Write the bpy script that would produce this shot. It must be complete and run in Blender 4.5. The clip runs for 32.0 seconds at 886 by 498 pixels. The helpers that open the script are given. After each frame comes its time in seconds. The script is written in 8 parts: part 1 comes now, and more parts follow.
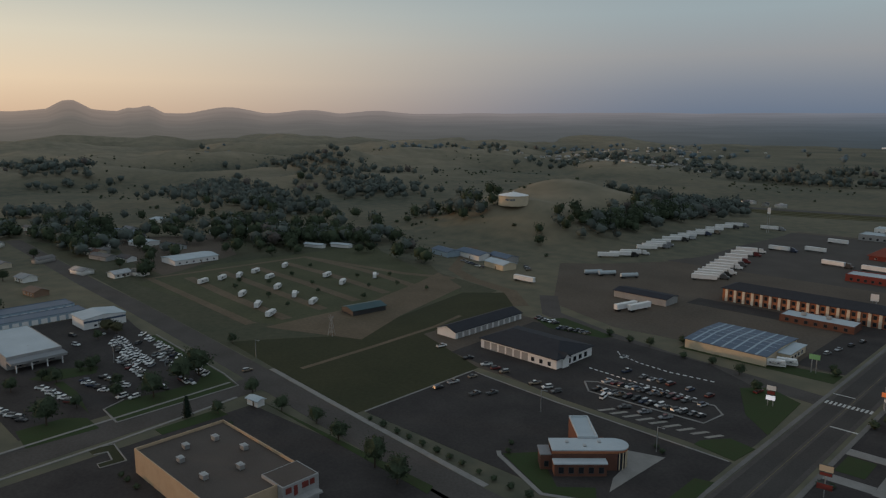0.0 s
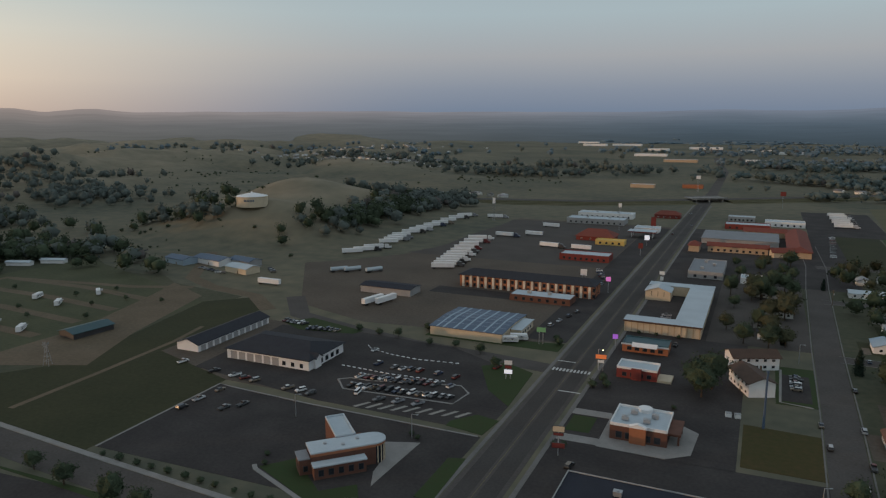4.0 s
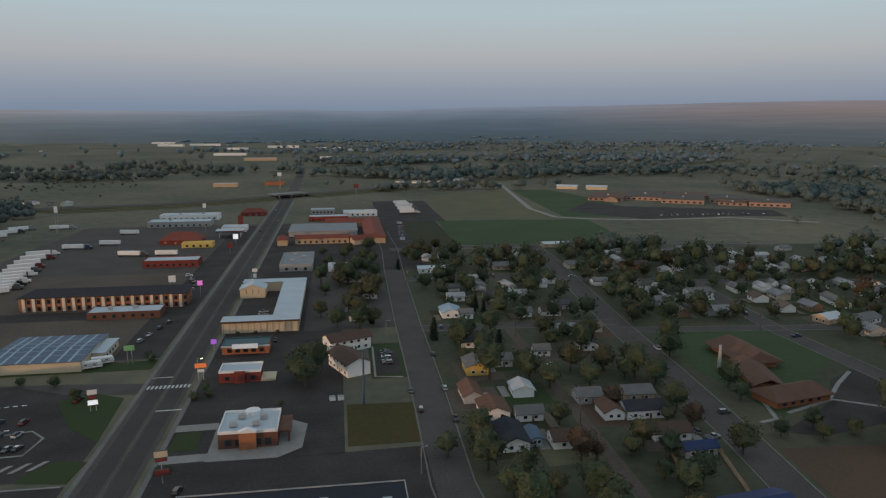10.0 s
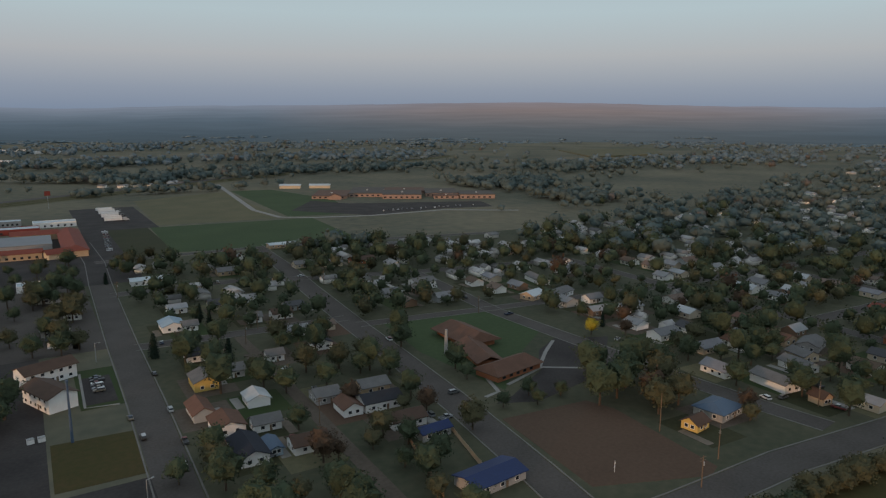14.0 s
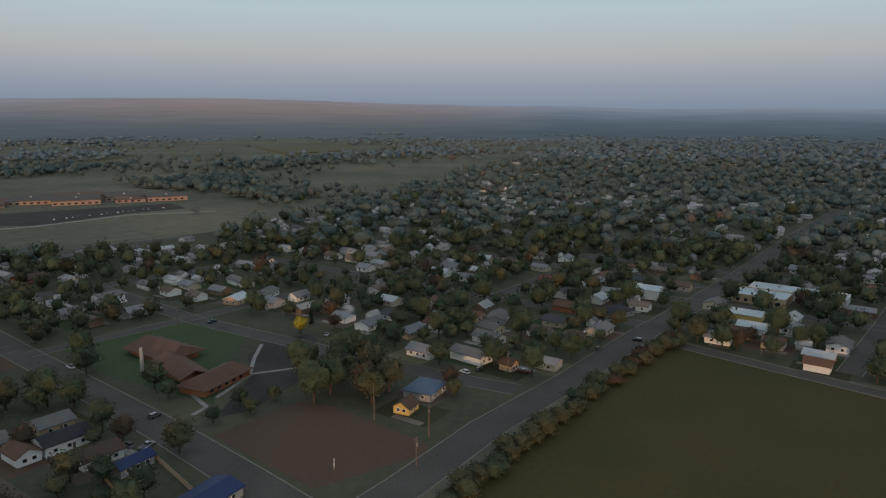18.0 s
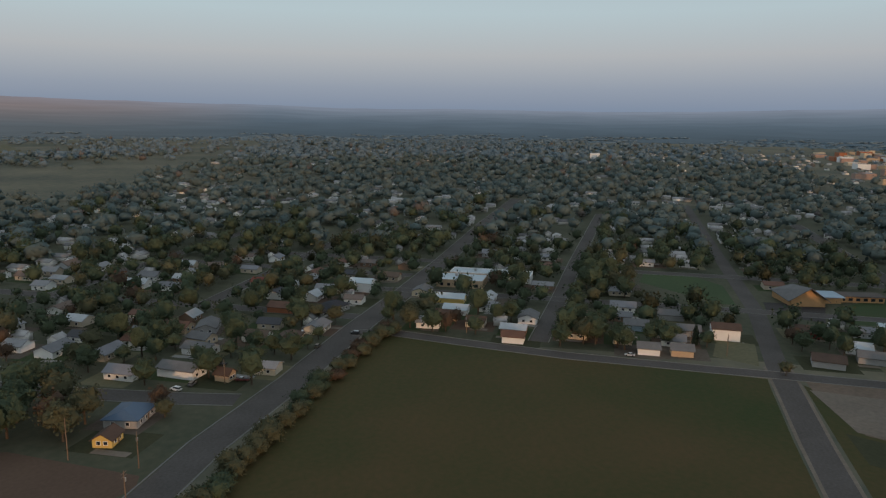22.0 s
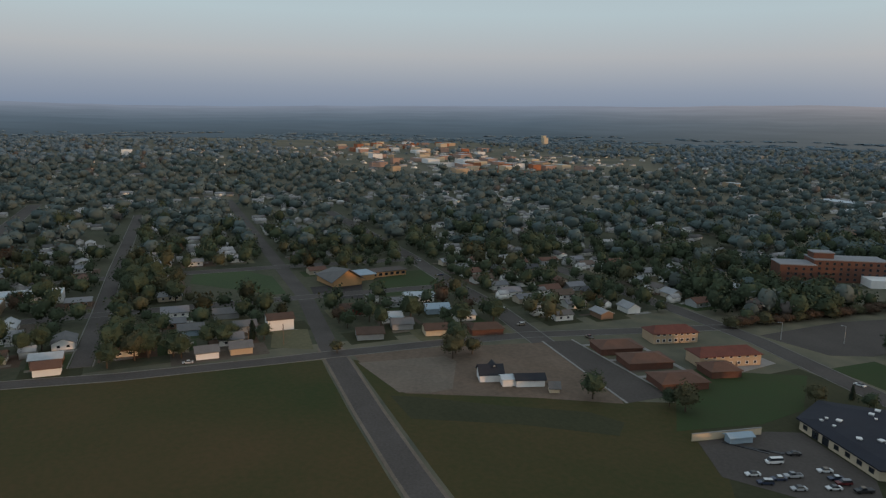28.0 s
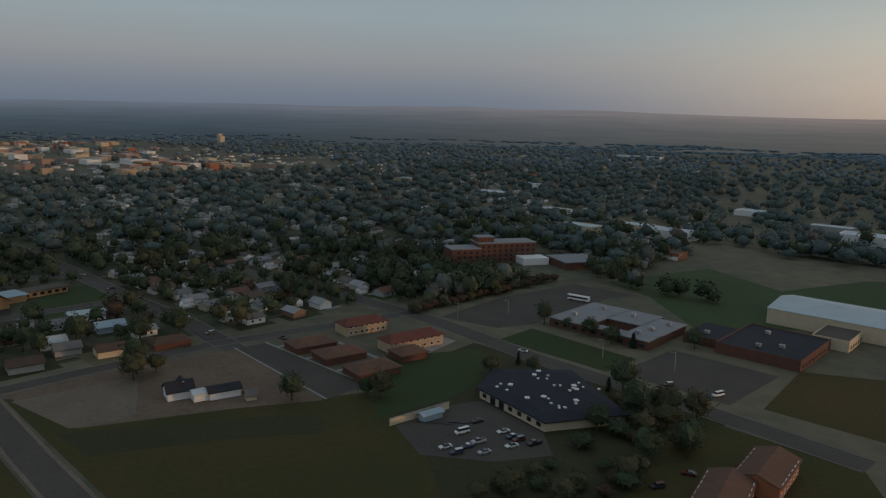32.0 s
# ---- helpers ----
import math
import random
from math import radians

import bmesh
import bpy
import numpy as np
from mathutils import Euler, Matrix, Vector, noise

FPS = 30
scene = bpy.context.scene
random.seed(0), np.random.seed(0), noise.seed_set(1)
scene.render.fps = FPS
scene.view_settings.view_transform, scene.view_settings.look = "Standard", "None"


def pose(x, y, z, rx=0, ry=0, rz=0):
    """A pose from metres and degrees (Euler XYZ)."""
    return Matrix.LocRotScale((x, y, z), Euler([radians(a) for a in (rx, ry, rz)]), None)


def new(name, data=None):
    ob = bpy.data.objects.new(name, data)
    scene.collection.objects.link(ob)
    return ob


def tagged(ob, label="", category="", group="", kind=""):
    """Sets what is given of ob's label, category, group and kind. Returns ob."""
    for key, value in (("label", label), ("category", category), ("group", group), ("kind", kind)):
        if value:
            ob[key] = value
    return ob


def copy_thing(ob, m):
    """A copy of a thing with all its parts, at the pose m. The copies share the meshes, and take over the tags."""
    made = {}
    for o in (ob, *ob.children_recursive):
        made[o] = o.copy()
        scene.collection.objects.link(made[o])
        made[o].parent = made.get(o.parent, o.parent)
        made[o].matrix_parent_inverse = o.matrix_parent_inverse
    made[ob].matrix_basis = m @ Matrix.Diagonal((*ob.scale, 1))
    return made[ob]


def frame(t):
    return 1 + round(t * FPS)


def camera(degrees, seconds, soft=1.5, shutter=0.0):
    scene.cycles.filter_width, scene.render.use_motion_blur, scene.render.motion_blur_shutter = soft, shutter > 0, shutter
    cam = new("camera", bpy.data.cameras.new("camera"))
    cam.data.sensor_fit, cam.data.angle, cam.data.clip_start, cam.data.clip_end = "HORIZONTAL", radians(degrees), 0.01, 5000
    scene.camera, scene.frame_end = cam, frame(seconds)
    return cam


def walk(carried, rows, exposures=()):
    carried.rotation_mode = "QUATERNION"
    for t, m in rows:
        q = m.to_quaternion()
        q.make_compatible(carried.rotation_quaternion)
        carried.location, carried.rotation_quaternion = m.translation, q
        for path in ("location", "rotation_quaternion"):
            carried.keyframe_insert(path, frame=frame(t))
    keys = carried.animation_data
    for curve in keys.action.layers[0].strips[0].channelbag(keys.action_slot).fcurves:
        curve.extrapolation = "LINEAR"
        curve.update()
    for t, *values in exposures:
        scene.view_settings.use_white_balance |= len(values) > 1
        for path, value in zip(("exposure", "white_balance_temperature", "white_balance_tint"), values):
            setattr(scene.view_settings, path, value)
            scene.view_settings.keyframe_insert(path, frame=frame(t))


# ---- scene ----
# ---------------------------------------------------------------- camera
cam = camera(64.40, 32.0, soft=1.25)
ROWS = [
    (0, 0.3, -18.1, 104.2, 79.71, -0.17, 46.18), (1, -0.4, -17.2, 104.0, 79.70, -0.03, 40.69), (2, -1.1, -16.3, 103.8, 79.67, 0.05, 35.51),
    (3, -1.5, -15.5, 103.6, 79.64, 0.07, 30.47), (3.5, -1.8, -15.2, 103.5, 79.63, 0.05, 27.87), (5.5, -3.4, -13.0, 102.7, 79.61, 0.01, 16.93),
    (6, -3.7, -12.4, 102.6, 79.58, -0.01, 14.11), (7, -3.7, -10.9, 102.1, 79.58, -0.00, 8.68), (8, -3.6, -9.5, 101.8, 79.60, 0.01, 3.25),
    (9, -3.7, -7.9, 101.3, 79.61, 0.02, -2.34), (10, -3.7, -6.3, 100.9, 79.62, -0.02, -7.82), (11, -3.7, -4.9, 100.5, 79.65, -0.10, -13.34),
    (12, -3.5, -3.6, 100.2, 79.67, -0.15, -18.87), (13, -2.8, -2.7, 100.0, 79.65, -0.16, -24.46), (14, -2.2, -1.8, 99.9, 79.60, -0.14, -30.08),
    (14.5, -1.8, -1.4, 99.9, 79.53, -0.11, -33.03), (16.5, -0.0, 0.0, 100.0, 79.44, -0.09, -45.38), (17, 0.4, 0.5, 99.9, 79.40, -0.12, -48.30),
    (18, 1.3, 1.7, 99.5, 79.42, -0.22, -54.26), (19, 2.2, 3.0, 98.9, 79.48, -0.37, -60.23), (20, 3.5, 4.0, 98.2, 79.53, -0.52, -66.09),
    (21, 4.5, 4.9, 97.9, 79.54, -0.61, -72.19), (22, 5.5, 5.7, 97.8, 79.53, -0.68, -78.04), (23, 6.8, 6.3, 97.6, 79.53, -0.79, -84.17),
    (24, 8.3, 6.3, 97.9, 79.52, -0.89, -89.95), (25, 9.7, 5.6, 98.3, 79.49, -0.96, -95.41), (25.5, 10.3, 5.3, 98.4, 79.51, -0.98, -98.28),
    (27.5, 11.9, 4.5, 98.5, 79.55, -0.96, -111.32), (28, 12.4, 4.4, 98.5, 79.59, -0.98, -114.12), (29, 13.6, 4.1, 98.6, 79.64, -1.07, -120.20),
    (30, 14.6, 3.7, 98.4, 79.71, -1.21, -126.66), (31, 15.6, 3.0, 98.1, 79.83, -1.33, -133.21), (32, 16.6, 2.2, 97.8, 79.99, -1.44, -139.59),
]
walk(cam, [(t, pose(*row)) for t, *row in ROWS],
     exposures=((0.0, -0.42), (3.0, -0.22), (6.0, 0.0), (12.0, 0.04), (25.0, 0.1), (29.5, 0.08), (31.0, 0.06), (31.6, -0.06), (32.0, -0.54)))

# ---------------------------------------------------------------- light
SUN_AZ, SUN_EL = 122.0, 3.0  # degrees counter-clockwise from the main road's heading (+y), and above the horizon
sun_dir = Vector((-math.sin(radians(SUN_AZ)) * math.cos(radians(SUN_EL)), math.cos(radians(SUN_AZ)) * math.cos(radians(SUN_EL)), math.sin(radians(SUN_EL))))
sun = new("sun", bpy.data.lights.new("sun", "SUN"))
sun.data.energy, sun.data.angle, sun.data.color = 1.35, radians(0.6), (1.0, 0.56, 0.29)
sun.rotation_mode = "QUATERNION"
sun.rotation_quaternion = sun_dir.to_track_quat("Z", "Y")

world = bpy.data.worlds.new("dawn_sky")
scene.world = world
world.use_nodes = True
wn, wl = world.node_tree.nodes, world.node_tree.links
wn.clear()
w_out, w_bg = wn.new("ShaderNodeOutputWorld"), wn.new("ShaderNodeBackground")
sky = wn.new("ShaderNodeTexSky")
sky.sky_type, sky.sun_disc = "NISHITA", False
sky.sun_elevation, sky.sun_rotation = radians(SUN_EL), radians(-SUN_AZ)
sky.air_density, sky.dust_density, sky.ozone_density, sky.altitude = 1.0, 2.5, 1.5, 700
w_str = wn.new("ShaderNodeVectorMath"); w_str.operation = "SCALE"; w_str.inputs["Scale"].default_value = 0.12
wl.new(sky.outputs[0], w_str.inputs[0])
# dawn haze: dusky towards the horizon, warm on the sun's side, pale blue-grey higher up
w_tc = wn.new("ShaderNodeTexCoord")
w_sep = wn.new("ShaderNodeSeparateXYZ"); wl.new(w_tc.outputs["Generated"], w_sep.inputs[0])
w_up = wn.new("ShaderNodeMapRange"); wl.new(w_sep.outputs["Z"], w_up.inputs[0])
w_up.inputs[1].default_value, w_up.inputs[2].default_value = -0.02, 0.30


def sky_ramp(stops):
    r = wn.new("ShaderNodeValToRGB")
    el = r.color_ramp.elements
    while len(el) < len(stops):
        el.new(0.5)
    for e, (p, c) in zip(el, stops):
        e.position, e.color = p, (*c, 1)
    r.color_ramp.interpolation = "EASE" if len(stops) < 3 else "LINEAR"
    wl.new(w_up.outputs[0], r.inputs[0])
    return r


w_cool = sky_ramp([(0.0, (0.175, 0.245, 0.36)), (0.08, (0.195, 0.265, 0.38)), (0.19, (0.28, 0.332, 0.43)), (0.33, (0.445, 0.46, 0.495)), (0.50, (0.47, 0.565, 0.61)), (0.70, (0.455, 0.54, 0.59)), (1.0, (0.425, 0.51, 0.575))])
w_warm = sky_ramp([(0.0, (0.66, 0.48, 0.36)), (0.08, (1.05, 0.74, 0.5)), (0.22, (1.25, 0.97, 0.68)), (0.40, (1.1, 0.99, 0.78)), (0.60, (0.73, 0.77, 0.715)), (1.0, (0.47, 0.53, 0.565))])
w_dot = wn.new("ShaderNodeVectorMath"); w_dot.operation = "DOT_PRODUCT"
wl.new(w_tc.outputs["Generated"], w_dot.inputs[0])
w_dot.inputs[1].default_value = Vector((sun_dir.x, sun_dir.y, 0)).normalized()
w_side = wn.new("ShaderNodeMapRange"); w_side.interpolation_type = "SMOOTHERSTEP"
wl.new(w_dot.outputs["Value"], w_side.inputs[0])
w_side.inputs[1].default_value, w_side.inputs[2].default_value = -0.25, 1.0
w_mix = wn.new("ShaderNodeMixRGB")
wl.new(w_side.outputs[0], w_mix.inputs[0]); wl.new(w_cool.outputs[0], w_mix.inputs[1]); wl.new(w_warm.outputs[0], w_mix.inputs[2])
w_all = wn.new("ShaderNodeMixRGB"); w_all.inputs[0].default_value = 0.85
wl.new(w_str.outputs[0], w_all.inputs[1]); wl.new(w_mix.outputs[0], w_all.inputs[2])
wl.new(w_all.outputs[0], w_bg.inputs[0]); wl.new(w_bg.outputs[0], w_out.inputs[0])
w_bg.inputs[1].default_value = 1.0


# ---------------------------------------------------------------- materials
def mat(name, a, b=None, rough=0.85, coarse=0.08, fine=1.5, bump=0.25, metal=0.0, spec=0.3, pick=None, mixlow=0.5, emit=0.0, island=0.0):
    """A surface whose colour wanders between a and b at two scales. pick: colours chosen object by object."""
    m = bpy.data.materials.new(name)
    m.use_nodes = True
    n, l = m.node_tree.nodes, m.node_tree.links
    p = n["Principled BSDF"]
    p.inputs["Roughness"].default_value, p.inputs["Metallic"].default_value, p.inputs["Specular IOR Level"].default_value = rough, metal, spec
    b = b or tuple(c * 0.72 for c in a)
    pos = n.new("ShaderNodeNewGeometry")
    n1, n2 = n.new("ShaderNodeTexNoise"), n.new("ShaderNodeTexNoise")
    for t, s, d in ((n1, coarse, 4), (n2, fine, 5)):
        t.inputs["Scale"].default_value, t.inputs["Detail"].default_value = s, d
        l.new(pos.outputs["Position"], t.inputs["Vector"])
    add = n.new("ShaderNodeMix"); add.data_type = "FLOAT"; add.inputs[0].default_value = mixlow
    l.new(n2.outputs["Fac"], add.inputs[2]); l.new(n1.outputs["Fac"], add.inputs[3])
    rng = n.new("ShaderNodeMapRange"); rng.inputs[1].default_value, rng.inputs[2].default_value = 0.32, 0.68
    l.new(add.outputs[0], rng.inputs[0])
    mix = n.new("ShaderNodeMixRGB"); mix.inputs[1].default_value, mix.inputs[2].default_value = (*a, 1), (*b, 1)
    l.new(rng.outputs[0], mix.inputs[0])
    out = mix.outputs[0]
    if pick:
        info, ramp = n.new("ShaderNodeObjectInfo"), n.new("ShaderNodeValToRGB")
        ramp.color_ramp.interpolation = "CONSTANT"
        el = ramp.color_ramp.elements
        while len(el) < len(pick):
            el.new(0.5)
        for i, (e, c) in enumerate(zip(el, pick)):
            e.position, e.color = i / len(pick), (*c, 1)
        l.new(info.outputs["Random"], ramp.inputs[0])
        mul = n.new("ShaderNodeMixRGB"); mul.blend_type = "MULTIPLY"; mul.inputs[0].default_value = 1
        l.new(out, mul.inputs[1]); l.new(ramp.outputs[0], mul.inputs[2])
        out = mul.outputs[0]
    if island:
        hsv, isl = n.new("ShaderNodeHueSaturation"), n.new("ShaderNodeMapRange")
        l.new(pos.outputs["Random Per Island"], isl.inputs[0])
        isl.inputs[3].default_value, isl.inputs[4].default_value = 1 - island, 1 + island
        l.new(isl.outputs[0], hsv.inputs["Value"]); l.new(out, hsv.inputs["Color"])
        out = hsv.outputs[0]
    l.new(out, p.inputs["Base Color"])
    if bump:
        bp = n.new("ShaderNodeBump"); bp.inputs["Strength"].default_value, bp.inputs["Distance"].default_value = bump, 0.1
        l.new(n2.outputs["Fac"], bp.inputs["Height"]); l.new(bp.outputs[0], p.inputs["Normal"])
    if emit:
        p.inputs["Emission Strength"].default_value = emit
        p.inputs["Emission Color"].default_value = (*a, 1)
    return m


ASPHALT = mat("asphalt", (0.072, 0.064, 0.061), (0.038, 0.034, 0.034), coarse=0.06, fine=0.9, mixlow=0.62, spec=0.08)
ROAD = mat("worn_asphalt", (0.112, 0.1, 0.093), (0.07, 0.062, 0.057), coarse=0.06, fine=1.1, spec=0.08)
GRAVEL = mat("gravel", (0.138, 0.112, 0.09), (0.082, 0.067, 0.055), coarse=0.03, fine=0.7, bump=0.5, spec=0.08)
TRACK = mat("tan_gravel_track", (0.17, 0.13, 0.094), (0.11, 0.088, 0.06), coarse=0.05, fine=0.6, bump=0.5, spec=0.08)
CONCRETE = mat("concrete", (0.3, 0.285, 0.27), (0.2, 0.19, 0.18), coarse=0.2, fine=3)
DIRT = mat("bare_dirt", (0.125, 0.083, 0.06), (0.088, 0.058, 0.043), coarse=0.03, fine=0.8, bump=0.5, spec=0.08)
SIDEWALK = mat("worn_sidewalk", (0.19, 0.178, 0.168), (0.12, 0.112, 0.105), coarse=0.08, fine=1.5)
LANE = mat("traffic_darkened_asphalt", (0.082, 0.074, 0.07), (0.055, 0.05, 0.047), coarse=0.05, fine=1.4, spec=0.08)
TRODDEN = mat("trodden_dirt", (0.185, 0.135, 0.104), (0.115, 0.088, 0.066), coarse=0.05, fine=0.5, bump=0.5, spec=0.08)
PALE_DIRT = mat("pale_dirt", (0.2, 0.166, 0.135), (0.13, 0.106, 0.086), coarse=0.05, fine=0.6, bump=0.5, spec=0.08)
LAWN = mat("lawn", (0.04, 0.066, 0.026), (0.05, 0.058, 0.028), coarse=0.06, fine=0.9, bump=0.6, spec=0.08)
ROUGH = mat("rough_grass", (0.06, 0.058, 0.032), (0.038, 0.042, 0.023), coarse=0.04, fine=0.6, bump=0.6, spec=0.08)
YARD_GRASS = mat("yard_grass", (0.104, 0.098, 0.066), (0.05, 0.058, 0.038), coarse=0.018, fine=0.3, bump=0.6, mixlow=0.6, spec=0.08)
CAMP = mat("camp_grass", (0.1, 0.1, 0.06), (0.064, 0.07, 0.042), coarse=0.05, fine=0.5, bump=0.6, spec=0.08)
PAD = mat("display_pad_concrete", (0.33, 0.31, 0.28), (0.24, 0.225, 0.205), coarse=0.2, fine=3)
ROSY_WALL = mat("rosy_masonry", (0.4, 0.28, 0.23), (0.3, 0.21, 0.175), coarse=0.3, fine=3)
GREEN = mat("green_field", (0.068, 0.094, 0.045), (0.048, 0.07, 0.034), coarse=0.02, fine=0.5, bump=0.6, spec=0.08)
DRY = mat("dry_grass", (0.16, 0.138, 0.084), (0.1, 0.1, 0.06), coarse=0.03, fine=0.5, bump=0.6, spec=0.08)
FIELD = mat("stubble_field", (0.094, 0.062, 0.03), (0.036, 0.05, 0.018), coarse=0.011, fine=0.5, bump=0.7, mixlow=0.72, spec=0.08)
PAINT = mat("road_paint", (0.62, 0.62, 0.6), (0.4, 0.4, 0.39), fine=2)
YELLOW_PAINT = mat("yellow_paint", (0.22, 0.18, 0.08), (0.13, 0.11, 0.06), fine=2)
WHITE = mat("white_siding", (0.8, 0.8, 0.8), (0.68, 0.68, 0.68), coarse=0.3, fine=4, bump=0.1)
CREAM = mat("cream_wall", (0.62, 0.52, 0.38), (0.5, 0.42, 0.31), coarse=0.3, fine=3, bump=0.1)
TAN = mat("tan_wall", (0.5, 0.38, 0.26), (0.42, 0.31, 0.21), coarse=0.3, fine=3, bump=0.1)
BRICK = mat("brown_brick", (0.155, 0.074, 0.053), (0.105, 0.05, 0.037), coarse=0.4, fine=5)
RED_WALL = mat("red_wall", (0.21, 0.046, 0.038), (0.155, 0.036, 0.03), coarse=0.3, fine=3, bump=0.1)
ORANGE_BRICK = mat("orange_brick", (0.38, 0.155, 0.08), (0.29, 0.115, 0.06), coarse=0.4, fine=4)
COLUMN = mat("cream_column", (0.74, 0.66, 0.54), (0.62, 0.54, 0.44), coarse=0.3, fine=3, bump=0.1)
GOLD_BRICK = mat("gold_brick", (0.5, 0.3, 0.15), (0.4, 0.24, 0.12), coarse=0.4, fine=4)
DARK_RED_ROOF = mat("dark_red_roof", (0.15, 0.055, 0.042), (0.1, 0.038, 0.03), coarse=0.3, fine=3)
GREY_WALL = mat("grey_wall", (0.36, 0.36, 0.36), (0.28, 0.28, 0.28), coarse=0.3, fine=3, bump=0.1)
BLUE_WALL = mat("pale_blue_siding", (0.33, 0.42, 0.5), (0.27, 0.35, 0.42), coarse=0.3, fine=3, bump=0.1)
YELLOW_WALL = mat("yellow_siding", (0.62, 0.45, 0.14), (0.52, 0.37, 0.12), coarse=0.3, fine=3, bump=0.1)
BLACK_ROOF = mat("dark_shingle", (0.035, 0.037, 0.045), (0.022, 0.023, 0.03), coarse=0.3, fine=3)
NAVY_ROOF = mat("navy_membrane_roof", (0.027, 0.03, 0.043), (0.017, 0.019, 0.028), coarse=0.15, fine=2)
BROWN_ROOF = mat("brown_shingle", (0.1, 0.062, 0.046), (0.066, 0.042, 0.032), coarse=0.3, fine=3)
GREY_ROOF = mat("grey_shingle", (0.17, 0.165, 0.165), (0.115, 0.112, 0.112), coarse=0.3, fine=3)
RED_ROOF = mat("red_tile_roof", (0.21, 0.06, 0.042), (0.15, 0.042, 0.03), coarse=0.3, fine=3)
RED_BROWN_ROOF = mat("red_brown_shingle", (0.15, 0.08, 0.056), (0.1, 0.055, 0.039), coarse=0.3, fine=3)
PALE_ROOF = mat("pale_membrane_roof", (0.5, 0.56, 0.6), (0.4, 0.45, 0.49), coarse=0.12, fine=2, bump=0.1)
GRAVEL_ROOF = mat("tar_gravel_roof", (0.105, 0.086, 0.075), (0.075, 0.061, 0.054), coarse=0.1, fine=2)
GREY_FLAT = mat("grey_flat_roof", (0.25, 0.26, 0.28), (0.2, 0.21, 0.225), coarse=0.12, fine=2)
BLUE_STEEL = mat("blue_steel_roof", (0.075, 0.115, 0.18), (0.055, 0.09, 0.145), rough=0.5, coarse=0.15, fine=2, bump=0.1)
TEAL_STEEL = mat("teal_steel_roof", (0.04, 0.09, 0.105), (0.03, 0.07, 0.08), rough=0.5, coarse=0.15, fine=2, bump=0.1)
STEEL = mat("galvanised_steel", (0.45, 0.46, 0.47), (0.35, 0.36, 0.37), rough=0.45, metal=0.6, fine=3, bump=0.1)
DARK_STEEL = mat("dark_steel", (0.08, 0.08, 0.085), rough=0.5, metal=0.4, fine=3, bump=0.1)
RUBBER = mat("tyre_rubber", (0.02, 0.02, 0.02), fine=4, bump=0.1)
WOOD = mat("weathered_wood", (0.2, 0.14, 0.095), (0.14, 0.1, 0.07), coarse=0.5, fine=6)
BARK = mat("bark", (0.085, 0.062, 0.045), (0.055, 0.04, 0.03), coarse=0.5, fine=6, bump=0.6)
GLASS = mat("window_glass", (0.025, 0.03, 0.038), (0.02, 0.024, 0.03), rough=0.12, spec=0.6, bump=0.0)
CAR_PAINT = mat("car_paint", (0.92, 0.92, 0.92), (0.85, 0.85, 0.85), rough=0.3, spec=0.5, bump=0.0,
                pick=[(0.7, 0.71, 0.72), (0.03, 0.03, 0.034), (0.05, 0.05, 0.055), (0.24, 0.25, 0.27), (0.14, 0.028, 0.028), (0.45, 0.46, 0.48), (0.04, 0.055, 0.1), (0.76, 0.76, 0.76), (0.09, 0.095, 0.1), (0.03, 0.03, 0.03), (0.2, 0.16, 0.12)])
HOUSE_WALL = mat("house_siding", (0.95, 0.95, 0.95), (0.82, 0.82, 0.82), coarse=0.3, fine=4, bump=0.1,
                 pick=[(0.84, 0.84, 0.83), (0.5, 0.43, 0.34), (0.8, 0.8, 0.78), (0.4, 0.42, 0.43), (0.62, 0.54, 0.43), (0.84, 0.82, 0.78), (0.86, 0.86, 0.86), (0.26, 0.17, 0.12)])
HOUSE_ROOF = mat("house_shingle", (0.95, 0.95, 0.95), (0.72, 0.72, 0.72), coarse=0.3, fine=3,
                 pick=[(0.2, 0.2, 0.21), (0.15, 0.105, 0.08), (0.28, 0.28, 0.29), (0.08, 0.08, 0.088), (0.19, 0.14, 0.115), (0.34, 0.35, 0.365), (0.16, 0.14, 0.13), (0.5, 0.52, 0.54), (0.17, 0.09, 0.065), (0.24, 0.24, 0.26)])
LEAF = mat("green_foliage", (0.066, 0.086, 0.052), (0.042, 0.056, 0.037), coarse=0.05, fine=0.6, bump=0.0, island=0.3, spec=0.05)
LEAF_OLIVE = mat("olive_foliage", (0.082, 0.082, 0.048), (0.058, 0.06, 0.037), coarse=0.03, fine=0.6, bump=0.0, island=0.3, spec=0.05)
LEAF_RUST = mat("rusty_foliage", (0.09, 0.06, 0.042), (0.066, 0.05, 0.037), coarse=0.03, fine=0.6, bump=0.0, island=0.3, spec=0.05)
# mid and far leaf copies: haze mixed into the colour, paler and bluer
FAR_HAZE_LEAF = mat("far_foliage_haze_tint", (0.144, 0.194, 0.226), (0.126, 0.172, 0.202), coarse=0.006, fine=0.2, bump=0.0, island=0.1, spec=0.05)
FARTHEST_HAZE_LEAF = mat("farthest_foliage_haze_tint", (0.15, 0.204, 0.242), (0.13, 0.18, 0.216), coarse=0.004, fine=0.1, bump=0.0, island=0.12, spec=0.0)
FAR_HAZE_RUST = mat("far_rusty_foliage_haze_tint", (0.135, 0.12, 0.11), (0.11, 0.1, 0.094), coarse=0.012, fine=0.3, bump=0.0, island=0.2, spec=0.05)
FAR_HAZE_OLIVE = mat("far_olive_foliage_haze_tint", (0.112, 0.13, 0.118), (0.09, 0.108, 0.1), coarse=0.012, fine=0.3, bump=0.0, island=0.2, spec=0.05)
